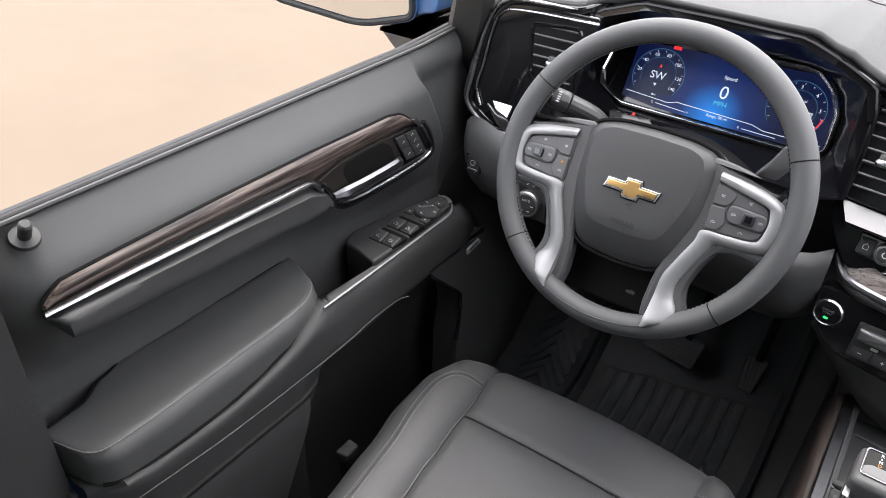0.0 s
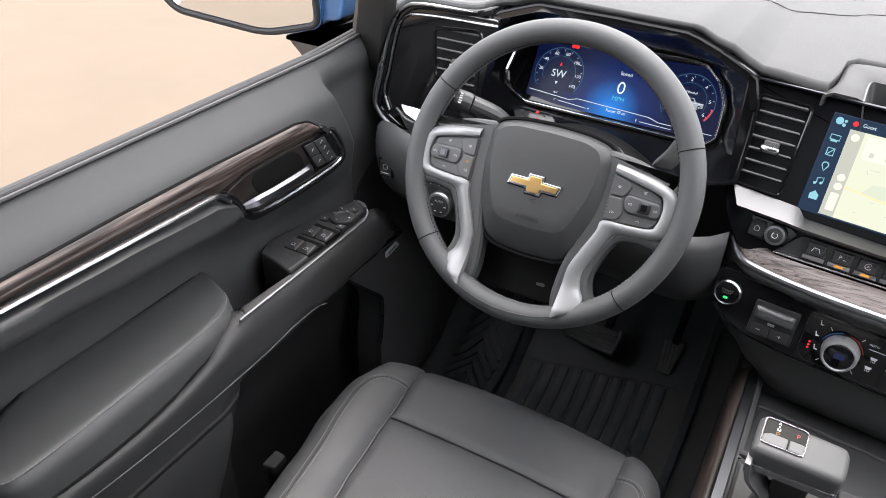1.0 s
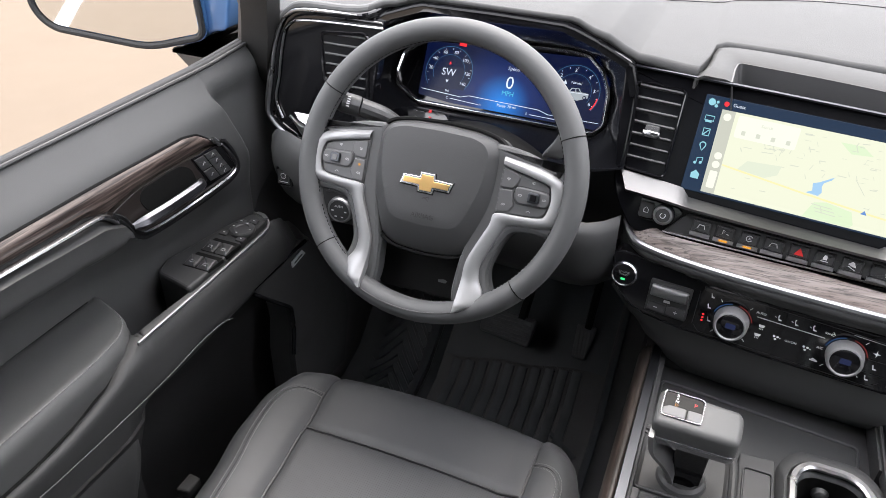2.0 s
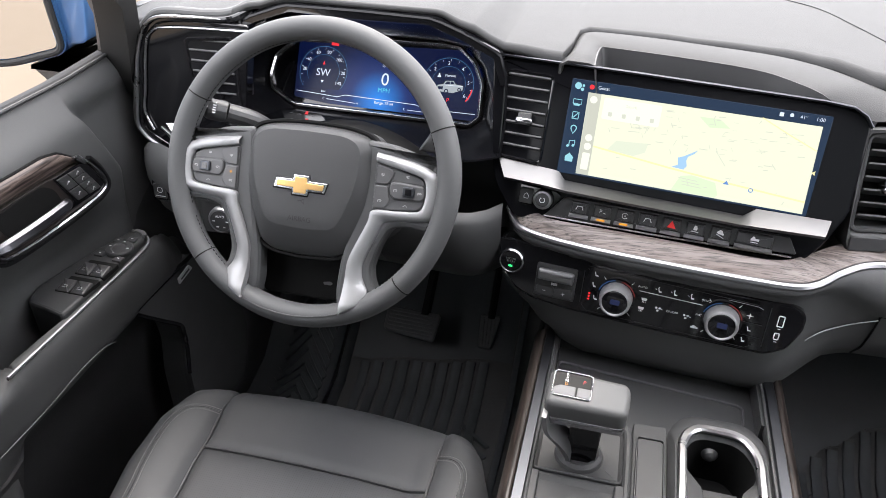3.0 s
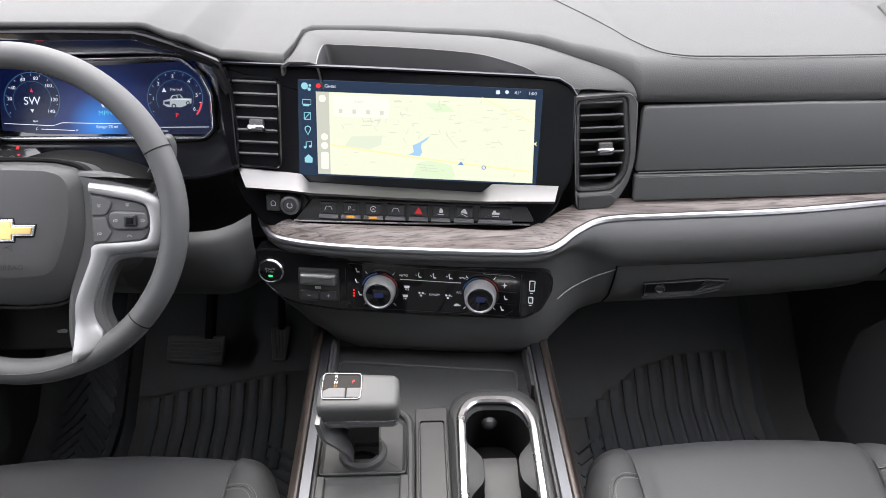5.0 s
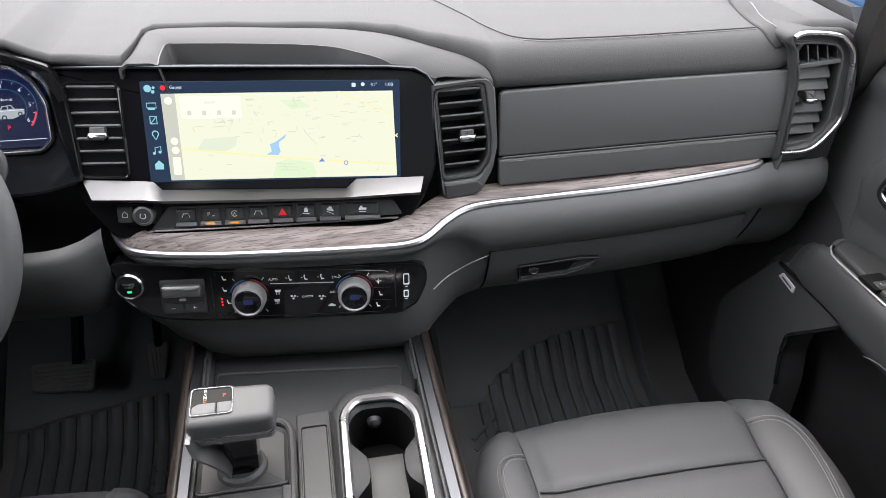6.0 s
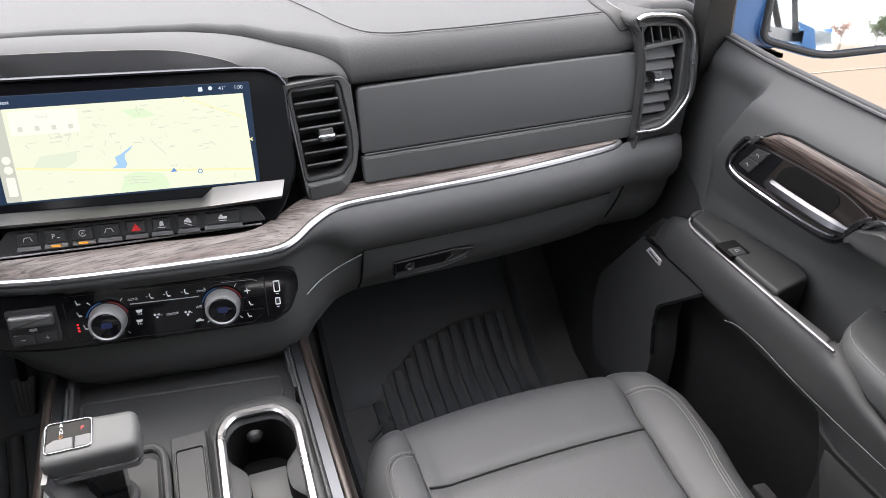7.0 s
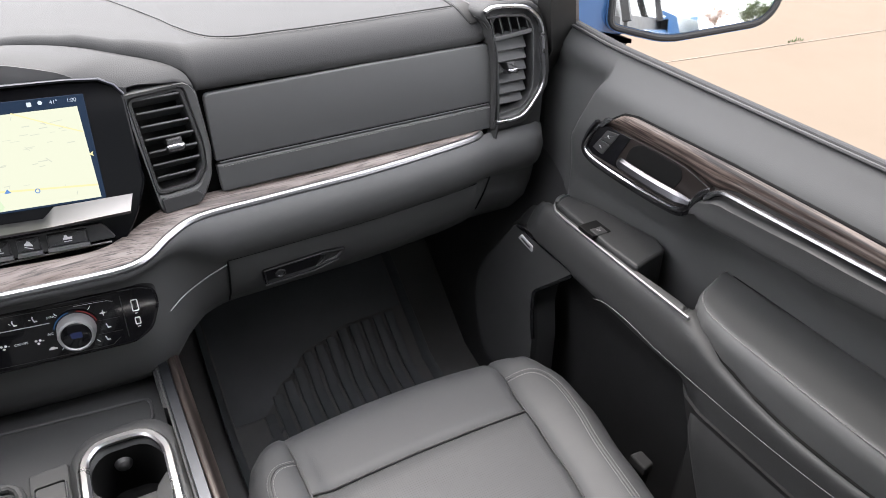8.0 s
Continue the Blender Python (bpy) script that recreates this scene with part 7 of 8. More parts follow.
# ---- doors ----
# upper lining, section by section: y, then pairs of distance from the middle and height
UPPER = [
    (0.06, 0.856, 0.925, 0.85, 0.945, 0.843, 0.944, 0.829, 0.921, 0.818, 0.893, 0.82, 0.87, 0.826, 0.84, 0.846, 0.79, 0.862, 0.75, 0.868, 0.715, 0.868, 0.6),
    (0.25, 0.856, 0.925, 0.85, 0.945, 0.843, 0.944, 0.829, 0.921, 0.8125, 0.893, 0.811, 0.868, 0.818, 0.838, 0.845, 0.79, 0.866, 0.75, 0.874, 0.715, 0.872, 0.6),
    (0.56, 0.856, 0.925, 0.85, 0.945, 0.843, 0.944, 0.829, 0.921, 0.8125, 0.893, 0.81, 0.866, 0.816, 0.836, 0.842, 0.79, 0.864, 0.75, 0.872, 0.715, 0.87, 0.6),
    (0.68, 0.856, 0.925, 0.85, 0.945, 0.843, 0.944, 0.829, 0.921, 0.8125, 0.893, 0.81, 0.866, 0.812, 0.83, 0.82, 0.785, 0.838, 0.745, 0.848, 0.712, 0.848, 0.6),
    (0.8, 0.856, 0.925, 0.85, 0.945, 0.843, 0.944, 0.829, 0.921, 0.8125, 0.893, 0.811, 0.866, 0.812, 0.83, 0.816, 0.785, 0.828, 0.745, 0.836, 0.712, 0.836, 0.6),
    (0.846, 0.856, 0.925, 0.85, 0.945, 0.843, 0.944, 0.829, 0.921, 0.813, 0.893, 0.812, 0.864, 0.813, 0.828, 0.822, 0.785, 0.83, 0.745, 0.836, 0.712, 0.836, 0.6),
    (0.865, 0.856, 0.927, 0.85, 0.947, 0.843, 0.9455, 0.83, 0.918, 0.84, 0.888, 0.839, 0.86, 0.838, 0.825, 0.838, 0.785, 0.84, 0.745, 0.84, 0.712, 0.84, 0.6),
    (0.99, 0.856, 0.934, 0.85, 0.954, 0.843, 0.952, 0.834, 0.92, 0.845, 0.888, 0.845, 0.86, 0.845, 0.825, 0.845, 0.785, 0.846, 0.745, 0.846, 0.712, 0.846, 0.6)]
# lower lining
LOWER = [
    (0.06, 0.872, 0.6620, 0.80, 0.6620, 0.764, 0.6630, 0.758, 0.6626, 0.7546, 0.6590, 0.7534, 0.6490, 0.7555, 0.606, 0.757, 0.578, 0.790, 0.45, 0.800, 0.30, 0.81, 0.14),
    (0.21, 0.872, 0.6580, 0.80, 0.6580, 0.764, 0.6590, 0.758, 0.6586, 0.7546, 0.6550, 0.7534, 0.6450, 0.7555, 0.606, 0.757, 0.578, 0.790, 0.45, 0.800, 0.30, 0.81, 0.14),
    (0.27, 0.872, 0.6500, 0.80, 0.6500, 0.764, 0.6510, 0.758, 0.6506, 0.7546, 0.6470, 0.7534, 0.6370, 0.7555, 0.606, 0.757, 0.578, 0.790, 0.45, 0.800, 0.30, 0.81, 0.14),
    (0.36, 0.872, 0.6470, 0.80, 0.6470, 0.764, 0.6480, 0.758, 0.6476, 0.7546, 0.6440, 0.7534, 0.6340, 0.7555, 0.606, 0.757, 0.578, 0.790, 0.45, 0.800, 0.30, 0.81, 0.14),
    (0.42, 0.872, 0.6520, 0.80, 0.6520, 0.764, 0.6530, 0.758, 0.6526, 0.7546, 0.6490, 0.7534, 0.6390, 0.7555, 0.606, 0.757, 0.578, 0.790, 0.45, 0.800, 0.30, 0.81, 0.14),
    (0.47, 0.872, 0.6630, 0.80, 0.6630, 0.764, 0.6640, 0.758, 0.6636, 0.7546, 0.6600, 0.7534, 0.6500, 0.7555, 0.606, 0.757, 0.578, 0.790, 0.45, 0.800, 0.30, 0.81, 0.14),
    (0.5, 0.872, 0.6790, 0.80, 0.6790, 0.764, 0.6800, 0.758, 0.6796, 0.7546, 0.6760, 0.7534, 0.6660, 0.7555, 0.606, 0.757, 0.578, 0.790, 0.45, 0.800, 0.30, 0.81, 0.14),
    (0.53, 0.872, 0.690, 0.80, 0.690, 0.780, 0.692, 0.767, 0.689, 0.757, 0.672, 0.753, 0.645, 0.7545, 0.612, 0.785, 0.592, 0.838, 0.50, 0.842, 0.30, 0.83, 0.14),
    (0.545, 0.872, 0.690, 0.80, 0.690, 0.785, 0.692, 0.768, 0.688, 0.757, 0.672, 0.753, 0.645, 0.7545, 0.612, 0.785, 0.592, 0.838, 0.50, 0.842, 0.30, 0.83, 0.14),
    (0.56, 0.870, 0.615, 0.80, 0.615, 0.783, 0.686, 0.768, 0.690, 0.757, 0.674, 0.753, 0.645, 0.7545, 0.612, 0.785, 0.592, 0.838, 0.50, 0.842, 0.30, 0.83, 0.14),
    (0.70, 0.855, 0.615, 0.80, 0.615, 0.776, 0.688, 0.763, 0.690, 0.755, 0.677, 0.752, 0.650, 0.7545, 0.618, 0.788, 0.596, 0.838, 0.50, 0.838, 0.30, 0.83, 0.14),
    (0.86, 0.845, 0.640, 0.82, 0.640, 0.784, 0.688, 0.772, 0.690, 0.762, 0.678, 0.755, 0.650, 0.757, 0.620, 0.786, 0.598, 0.832, 0.50, 0.832, 0.30, 0.82, 0.14),
    (0.91, 0.860, 0.615, 0.835, 0.620, 0.805, 0.662, 0.793, 0.662, 0.784, 0.652, 0.773, 0.632, 0.772, 0.610, 0.795, 0.565, 0.802, 0.45, 0.805, 0.30, 0.81, 0.14),
    (0.95, 0.868, 0.590, 0.845, 0.592, 0.826, 0.628, 0.814, 0.628, 0.806, 0.619, 0.798, 0.602, 0.795, 0.585, 0.803, 0.55, 0.806, 0.45, 0.808, 0.30, 0.81, 0.14),
    (1.03, 0.875, 0.530, 0.850, 0.530, 0.832, 0.555, 0.822, 0.555, 0.815, 0.548, 0.808, 0.535, 0.806, 0.52, 0.808, 0.49, 0.81, 0.40, 0.812, 0.28, 0.815, 0.14)]


def lining(table, ys, first=0, last=99):
    rows = []
    for y in ys:
        v = lerp_table(y, table)
        turn_in = 0.03 * max(0, (0.235 - y) / 0.04) ** 2
        pts = [Vector((min(v[i] + turn_in, 0.87), y, v[i + 1])) for i in range(0, len(v), 2)][first:last]
        row = spline(pts, 40)
        if table is UPPER:
            # the raised pad ends in a slanting edge
            k = max(0.0, 1 - abs(y - 0.856) / 0.06)
            row = [Vector((q.x, q.y + k * 0.62 * (0.852 - min(max(q.z, 0.79), 0.91)), q.z)) for q in row]
        rows.append(row)
    return thicken(grid(rows), 0.004)


def upper_x(y, z):
    v = lerp_table(y, UPPER)
    p = [(v[i], v[i + 1]) for i in range(0, len(v), 2)]
    for a, b in zip(p, p[1:]):
        if b[1] <= z <= a[1] and a[1] > b[1]:
            return a[0] + (b[0] - a[0]) * (z - a[1]) / (b[1] - a[1])
    return p[-1][0]


# upper edge of the wood band on the door: length, height
WOOD_UP = [(0.221, 0.868), (0.2325, 0.878), (0.246, 0.8865), (0.311, 0.888), (0.43, 0.889), (0.5667, 0.8885), (0.6276, 0.887), (0.683, 0.8855), (0.7306, 0.8845), (0.758, 0.8785), (0.7865, 0.858), (0.792, 0.8525)]


def front_door(left):
    SIDE[0] = -1 if left else 1
    d = thing("front_door", (0.84, 0.5, 0.14), "closed driver's door lining with wood trim, memory buttons and four window switches" if left
              else "closed passenger's door lining with wood trim and a single window switch", "car door", "front doors")
    on = lambda y, z, h=0.0: Vector((upper_x(y, z) - h, y, z))
    part("upper_lining", lining(UPPER, np.concatenate([np.linspace(0.195, 0.78, 24), np.linspace(0.795, 0.84, 6), np.linspace(0.845, 0.868, 9), np.linspace(0.88, 0.99, 8)])), SOFT, d, "soft dark grey upper lining", sharp=80)
    low_y = list(np.linspace(0.195, 0.54, 12)) + [0.5455, 0.5475, 0.552, 0.558] + list(np.linspace(0.565, 1.02, 26))
    part("lower_lining", lining(LOWER, low_y, 0, 8), LOWER_TRIM, d, sharp=50)
    # same charcoal lining, coloured near black to carry the recess's shade
    part("door_pocket", lining(LOWER, low_y, 7), POCKET, d, "door pocket recess, its shade put into the black colour", sharp=50)
    part("rear_edge", box(plane_at((0, 0, 0), (1, 0, 0), (0, 1, 0)), 0.800, 0.186, 0.12, 0.868, 0.194, 0.640, 0.004), PLASTIC, d, "dark rear edge of the door")
    lift = lambda y: 0.006 * max(0, (y - 0.84) / 0.1)
    part("window_seal", sweep([(0.8495, y, 0.9455 + lift(y)) for y in np.linspace(0.10, 0.97, 20)], [(-0.0042, -0.018), (0.0042, -0.018), (0.0042, 0.002), (0.0025, 0.0035), (-0.0025, 0.0035), (-0.0042, 0.002)]), BELT, d, "grey window sill strip")
    part("inner_seal", tube([(0.8415, y, 0.9458 + lift(y)) for y in np.linspace(0.20, 0.97, 20)], 0.0030, 8), SEAL, d, "black inner window seal")
    part("slot_seal", sweep([(0.8550, y, 0.940 + lift(y)) for y in np.linspace(0.10, 0.97, 20)], [(-0.0020, -0.014), (0.0020, -0.014), (0.0020, 0.004), (-0.0020, 0.004)]), SEAL, d, "black rubber lip at the glass")
    part("outer_seal", sweep([(0.8685, y, 0.9415 + lift(y)) for y in np.linspace(0.10, 0.97, 20)], [(-0.0060, -0.03), (0.0060, -0.03), (0.0060, -0.002), (0.004, 0.0), (-0.0060, 0.002)]), BELT, d, "dark outer window strip")
    part("outer_skin", thicken(grid([[(x, y, z) for y in (0.05, 0.4, 0.7, 1.0)] for x, z in ((0.885, 0.900), (0.950, 0.855), (0.97, 0.7), (0.965, 0.4), (0.93, 0.05))]), 0.004), BLUE, d, "blue painted outer skin")
    # wood band, wider round the handle
    wt = WOOD_UP
    wb = [(0.222, 0.865), (0.30, 0.8665), (0.40, 0.865), (0.50, 0.862), (0.551, 0.860), (0.580, 0.8485), (0.600, 0.8525), (0.627, 0.8585), (0.683, 0.8588), (0.74, 0.8560), (0.775, 0.8545), (0.792, 0.8500)]
    line_z = lambda table, y: float(np.interp(y, [q[0] for q in table], [q[1] for q in table]))
    wy = np.linspace(0.226, 0.792, 80)
    rows = []
    for j in range(10):
        v = j / 9
        rows.append([on(y, line_z(wt, y) + (line_z(wb, y) - line_z(wt, y)) * v, 0.002 + 0.0065 * math.sin(math.pi * (0.06 + 0.94 * v ** 0.7))) for y in wy])
    part("wood_trim", thicken(grid(rows), 0.004), WOOD, d, "open-grain grey-brown wood band", sharp=60)
    part("wood_gap", tube([on(y, line_z(wt, y) + 0.0008, 0.0022) for y in wy], 0.0019, 6), GAP, d)
    # bright strip under the wood and the pull below it
    strip = spline([on(a, b, h) for a, b, h in ((0.222, 0.865, 0.010), (0.30, 0.8665, 0.014), (0.40, 0.865, 0.017), (0.50, 0.862, 0.018), (0.551, 0.860, 0.018), (0.566, 0.855, 0.018), (0.580, 0.841, 0.018), (0.596, 0.814, 0.014), (0.612, 0.801, 0.009))], 60)
    part("chrome_strip", sweep(strip, [(-0.0036, -0.006), (0.0036, -0.006), (0.0036, -0.001), (0.0008, 0.003), (-0.0016, 0.003), (-0.0036, 0.0)], up=(-1, 0, 0.4)), CHROME, d, "satin chrome strip")
    pull = []
    for i in range(40):
        w = i / 39
        y = 0.226 + 0.385 * w
        end = min(w / 0.022, (1 - w) / 0.14, 1)
        end = math.sqrt(max(end, 0.0))
        zt = lerp_table(y, [(0.226, 0.860), (0.40, 0.858), (0.55, 0.850), (0.585, 0.838), (0.61, 0.806)])[0]
        zb = lerp_table(y, [(0.222, 0.846), (0.235, 0.838), (0.26, 0.8340), (0.31, 0.8290), (0.417, 0.8210), (0.504, 0.8165), (0.547, 0.8130), (0.593, 0.803), (0.621, 0.792)])[0]
        x0 = 0.806
        zm = zt * 0.6 + zb * 0.4
        zt, zb = zm + (zt - zm) * end, zm + (zb - zm) * end
        sec = [(x0 + 0.004, zt), (x0 + 0.002 - 0.018 * end, zt - 0.004 * end), (x0 + 0.003 - 0.0205 * end, zt - (zt - zb) * 0.35), (x0 + 0.003 - 0.0225 * end, zt - (zt - zb) * 0.75), (x0 + 0.003 - 0.0230 * end, zb + 0.004), (x0 + 0.003 - 0.0215 * end, zb + 0.001), (x0 + 0.002 - 0.017 * end, zb - 0.0008 * end), (x0 + 0.012, zb + 0.001)]
        pull.append(spline([Vector((a, y, b)) for a, b in sec], 16))
    # black tube that paints the crease's shade under the pull
    part("pull_crease_shade", tube([row[-2] + Vector((-0.001, 0, -0.002)) for row in pull[2:]], 0.0030, 6), GAP, d)
    part("pull_handle", thicken(grid(pull), -0.0015), LOWER_TRIM, d, "padded dark door pull", sharp=60)
    # handle: hollow in the wood with shade painted black, bright lever and surround, buttons
    ff = Matrix(((0, 0, -1, 0.8045), (1, 0, 0, 0), (0, 1, 0, 0), (0, 0, 0, 1)))
    okn = lambda bm: (bmesh.ops.recalc_face_normals(bm, faces=bm.faces), bm)[1]
    recess = rounded([(0.582, 0.8480), (0.598, 0.8520), (0.627, 0.8580), (0.683, 0.8585), (0.74, 0.8555), (0.784, 0.8535), (0.812, 0.8300), (0.824, 0.806), (0.812, 0.7960), (0.70, 0.7950), (0.628, 0.7970), (0.606, 0.8150)], 0.003, 2)
    part("handle_recess", okn(plate(ff, recess, -0.008, 0.0016, 0.0008)), RECESS, d, "dark brown recess round the lever")
    hollow = rounded([(0.634, 0.8545), (0.683, 0.8560), (0.712, 0.8545), (0.730, 0.8410), (0.738, 0.8120), (0.660, 0.8110), (0.640, 0.8190), (0.628, 0.8420)], 0.009, 4)
    # no real depth here: a matt black plate gives the hollow its darkness
    part("handle_hollow_shade", okn(plate(ff, hollow, -0.004, 0.0024, 0.0004)), GAP, d, "flat black plate painting the hollow's shade behind the lever")
    panel = rounded([(0.731, 0.8545), (0.783, 0.8535), (0.798, 0.846), (0.820, 0.806), (0.810, 0.799), (0.745, 0.801), (0.755, 0.810)], 0.003, 3)
    part("button_panel", okn(plate(ff, panel, -0.006, 0.0026, 0.0010)), GLOSS, d, "glossy black button panel")
    part("handle_frame", sweep(spline([ff @ Vector((a, b, 0.004)) for a, b in ((0.578, 0.850), (0.594, 0.836), (0.608, 0.812), (0.624, 0.7985), (0.66, 0.7935), (0.72, 0.7915), (0.775, 0.7920), (0.808, 0.7950), (0.822, 0.8050), (0.812, 0.828), (0.797, 0.850))], 70),
                               [(-0.0045, -0.005), (0.0045, -0.005), (0.0035, 0.002), (0.001, 0.0035), (-0.003, 0.003), (-0.0045, 0.0)], up=(-1, 0, 0.3), size=[1.0] * 50 + [1 - 0.03 * i for i in range(20)]), CHROME, d, "chrome handle surround")
    part("handle_lip", sweep(spline([ff @ Vector((a, b, 0.002)) for a, b in ((0.604, 0.806), (0.622, 0.7915), (0.66, 0.7865), (0.72, 0.7845), (0.775, 0.7850), (0.812, 0.7880), (0.830, 0.800), (0.822, 0.828), (0.806, 0.852))], 60), [(-0.0022, -0.006), (0.0022, -0.006), (0.0022, 0.0012), (-0.0022, 0.0012)], up=(-1, 0, 0.3)), SATIN_BLACK, d, "black outer lip of the handle surround")
    lv = [(0.606, 0.8180, 0.006), (0.622, 0.8190, 0.012), (0.66, 0.8200, 0.016), (0.70, 0.8205, 0.017), (0.728, 0.8205, 0.016), (0.736, 0.8200, 0.012)]
    part("lever", sweep(resample([ff @ Vector(q) for q in lv], 24), [(-0.0072, -0.003), (0.0072, -0.003), (0.0074, 0.001), (0.003, 0.0045), (-0.0045, 0.0045), (-0.0074, 0.001)], up=(-1, 0, 0.35), size=[0.6, 0.75, 0.9] + [1.0] * 20 + [0.85]), LEVER, d, "dark chrome door lever")
    quad = [Vector(q) for q in (((0.734, 0.853), (0.782, 0.851), (0.811, 0.804), (0.762, 0.806)) if left else ((0.7515, 0.8535), (0.780, 0.8490), (0.808, 0.8105), (0.783, 0.8065)))]
    bil = lambda a, b: quad[0].lerp(quad[1], a).lerp(quad[3].lerp(quad[2], a), b)
    if left:
        cells = [(0.02, 0.44, 0.04, 0.52), (0.02, 0.44, 0.55, 0.98)] + [(0.47, 0.98, 0.04 + 0.245 * i, 0.265 + 0.245 * i) for i in range(4)]
    else:
        cells = [(0.05, 0.95, 0.03, 0.49), (0.05, 0.95, 0.52, 0.97)]
    for a0, a1, b0, b1 in cells:
        corner = [bil(a0, b0), bil(a1, b0), bil(a1, b1), bil(a0, b1)]
        k = part("door_button", okn(plate(ff, rounded(corner, 0.0015, 2), 0.0, 0.0042, 0.0010)), KEY, d, sharp=15)
        c = bil((a0 + a1) / 2, (b0 + b1) / 2)
        part("button_symbol", okn(stroke(ff, [(c.x - 0.002, c.y - 0.002), (c.x + 0.001, c.y + 0.0022), (c.x + 0.003, c.y)], 0.0014, 0.0046)), PRINT, k)
    part("button_edge", okn(plate(ff, rounded([(0.772, 0.8675), (0.784, 0.8665), (0.796, 0.852), (0.789, 0.849)], 0.002), 0.001, 0.006, 0.001)), CHROME, d)
    # armrest pad with stitched edge
    rows = []
    inner_x = [(0.192, 0.832), (0.197, 0.810), (0.202, 0.784), (0.209, 0.770), (0.226, 0.7605), (0.294, 0.759), (0.374, 0.761), (0.467, 0.764), (0.514, 0.770), (0.535, 0.778), (0.550, 0.789), (0.561, 0.805), (0.572, 0.836), (0.577, 0.852)]
    outer_x = [(0.192, 0.846), (0.24, 0.848), (0.283, 0.868), (0.317, 0.878), (0.382, 0.876), (0.47, 0.875), (0.577, 0.874)]
    lip_z = [(0.19, 0.660), (0.27, 0.652), (0.36, 0.649), (0.42, 0.654), (0.47, 0.665), (0.50, 0.676), (0.577, 0.682)]
    for y in [0.1925, 0.194, 0.196, 0.199, 0.202, 0.206, 0.212] + list(np.linspace(0.22, 0.53, 34)) + [0.538, 0.545, 0.551, 0.557, 0.562, 0.567, 0.572, 0.576]:
        xo = lerp_table(y, outer_x)[0]
        xi = min(lerp_table(y, inner_x)[0], xo - 0.012)
        w = min(0.018, (xo - xi) * 0.4)
        zl = lerp_table(y, lip_z)[0]
        sec = [(xo, 0.7000), (xo - w * 0.25, 0.7045), (xo - w * 0.8, 0.7065), (xi + w, 0.7065), (xi + w * 0.45, 0.7048), (xi + 0.0050, 0.7012), (xi + 0.0012, 0.6960), (xi, 0.690), (xi + 0.0015, 0.672), (xi + 0.005, zl - 0.006)]
        rows.append(spline([Vector((a, y, b)) for a, b in sec], 26))
    part("armrest_gap", tube(spline([(lerp_table(y, inner_x)[0] + 0.0035, y, lerp_table(y, lip_z)[0] - 0.001) for y in np.linspace(0.21, 0.55, 20)], 50), 0.0026, 8), GAP, d)
    part("armrest", thicken(grid(rows), 0.003), SOFT, d, "padded leather armrest with grey stitching", sharp=60)
    st = spline([(x + 0.0030, y, 0.7058) for y, x in ((0.1965, 0.817), (0.203, 0.790), (0.210, 0.775), (0.227, 0.7655), (0.294, 0.764), (0.374, 0.766), (0.467, 0.769), (0.514, 0.775), (0.535, 0.783), (0.549, 0.794), (0.560, 0.811), (0.571, 0.842))], 120)
    part("armrest_seam", tube([(lerp_table(y, outer_x)[0] - 0.0035, y, 0.7040) for y in np.linspace(0.20, 0.565, 40)], 0.0022, 6), GAP, d)
    part("armrest_thread", stitch(st, 0.0048, 0.0034, 0.0010), THREAD, d)
    # shelf ahead of the armrest: switch panel, strip, pull pocket
    strip_line = spline([(0.761, 0.535, 0.6955), (0.762, 0.64, 0.6955), (0.764, 0.75, 0.6955), (0.766, 0.820, 0.6955), (0.770, 0.840, 0.6965), (0.780, 0.853, 0.698), (0.796, 0.859, 0.699), (0.812, 0.862, 0.699)], 60)
    part("shelf_strip", sweep(strip_line, [(-0.0015, -0.006), (0.0015, -0.006), (0.0015, 0.0), (0.0005, 0.0008), (-0.0013, 0.0004)], up=(-0.4, 0, 1)), SPOKE, d, "thin satin metal strip")
    F_SW = plane_at((0, 0, 0.703), (1, 0, 0), (0, 1, 0))
    sw_line = rounded([(0.776, 0.846), (0.808, 0.858), (0.826, 0.800), (0.846, 0.690), (0.836, 0.660), (0.796, 0.652), (0.770, 0.645), (0.769, 0.70)], 0.008, 4)
    part("switch_panel", plate(F_SW, sw_line, -0.085, 0.0, 0.004), LOWER_TRIM, d, "dark switch panel")
    part("panel_edge", sweep(spline([(0.778, 0.846, 0.704), (0.788, 0.8535, 0.704), (0.802, 0.857, 0.703)], 12), [(-0.004, -0.002), (0.004, -0.002), (0.003, 0.001), (-0.003, 0.001)], up=(0, 0, 1)), SATIN, d)
    for yc in ((0.708, 0.750) if left else (0.754,)):
        x0, x1 = (0.7695, 0.8155) if left else (0.763, 0.797)
        part("switch_recess", plate(F_SW, rect(x0, yc - 0.019, x1, yc + 0.017, 0.002), -0.005, 0.0012, 0.0005), GAP, d)
        for xc in ((0.781, 0.804) if left else (0.780,)):
            g = F_SW @ Matrix.Translation((xc, yc - 0.006, 0.001 if left else 0.0)) @ pose(0, 0, 0, 12 if left else 4)
            k = part("window_switch", plate(g, rect(-0.0105, -0.013, 0.0105, 0.011 if left else 0.004, 0.002), -0.004, 0.0045 if left else 0.0026, 0.003 if left else 0.001), KEY, d, sharp=25)
            part("switch_symbol", stroke(g, [(-0.0030, -0.0055), (-0.0030, -0.0015), (0.0022, -0.0015), (0.0030, -0.0055), (-0.0030, -0.0055)], 0.0007, 0.0049 if left else 0.0030), PRINT, k)
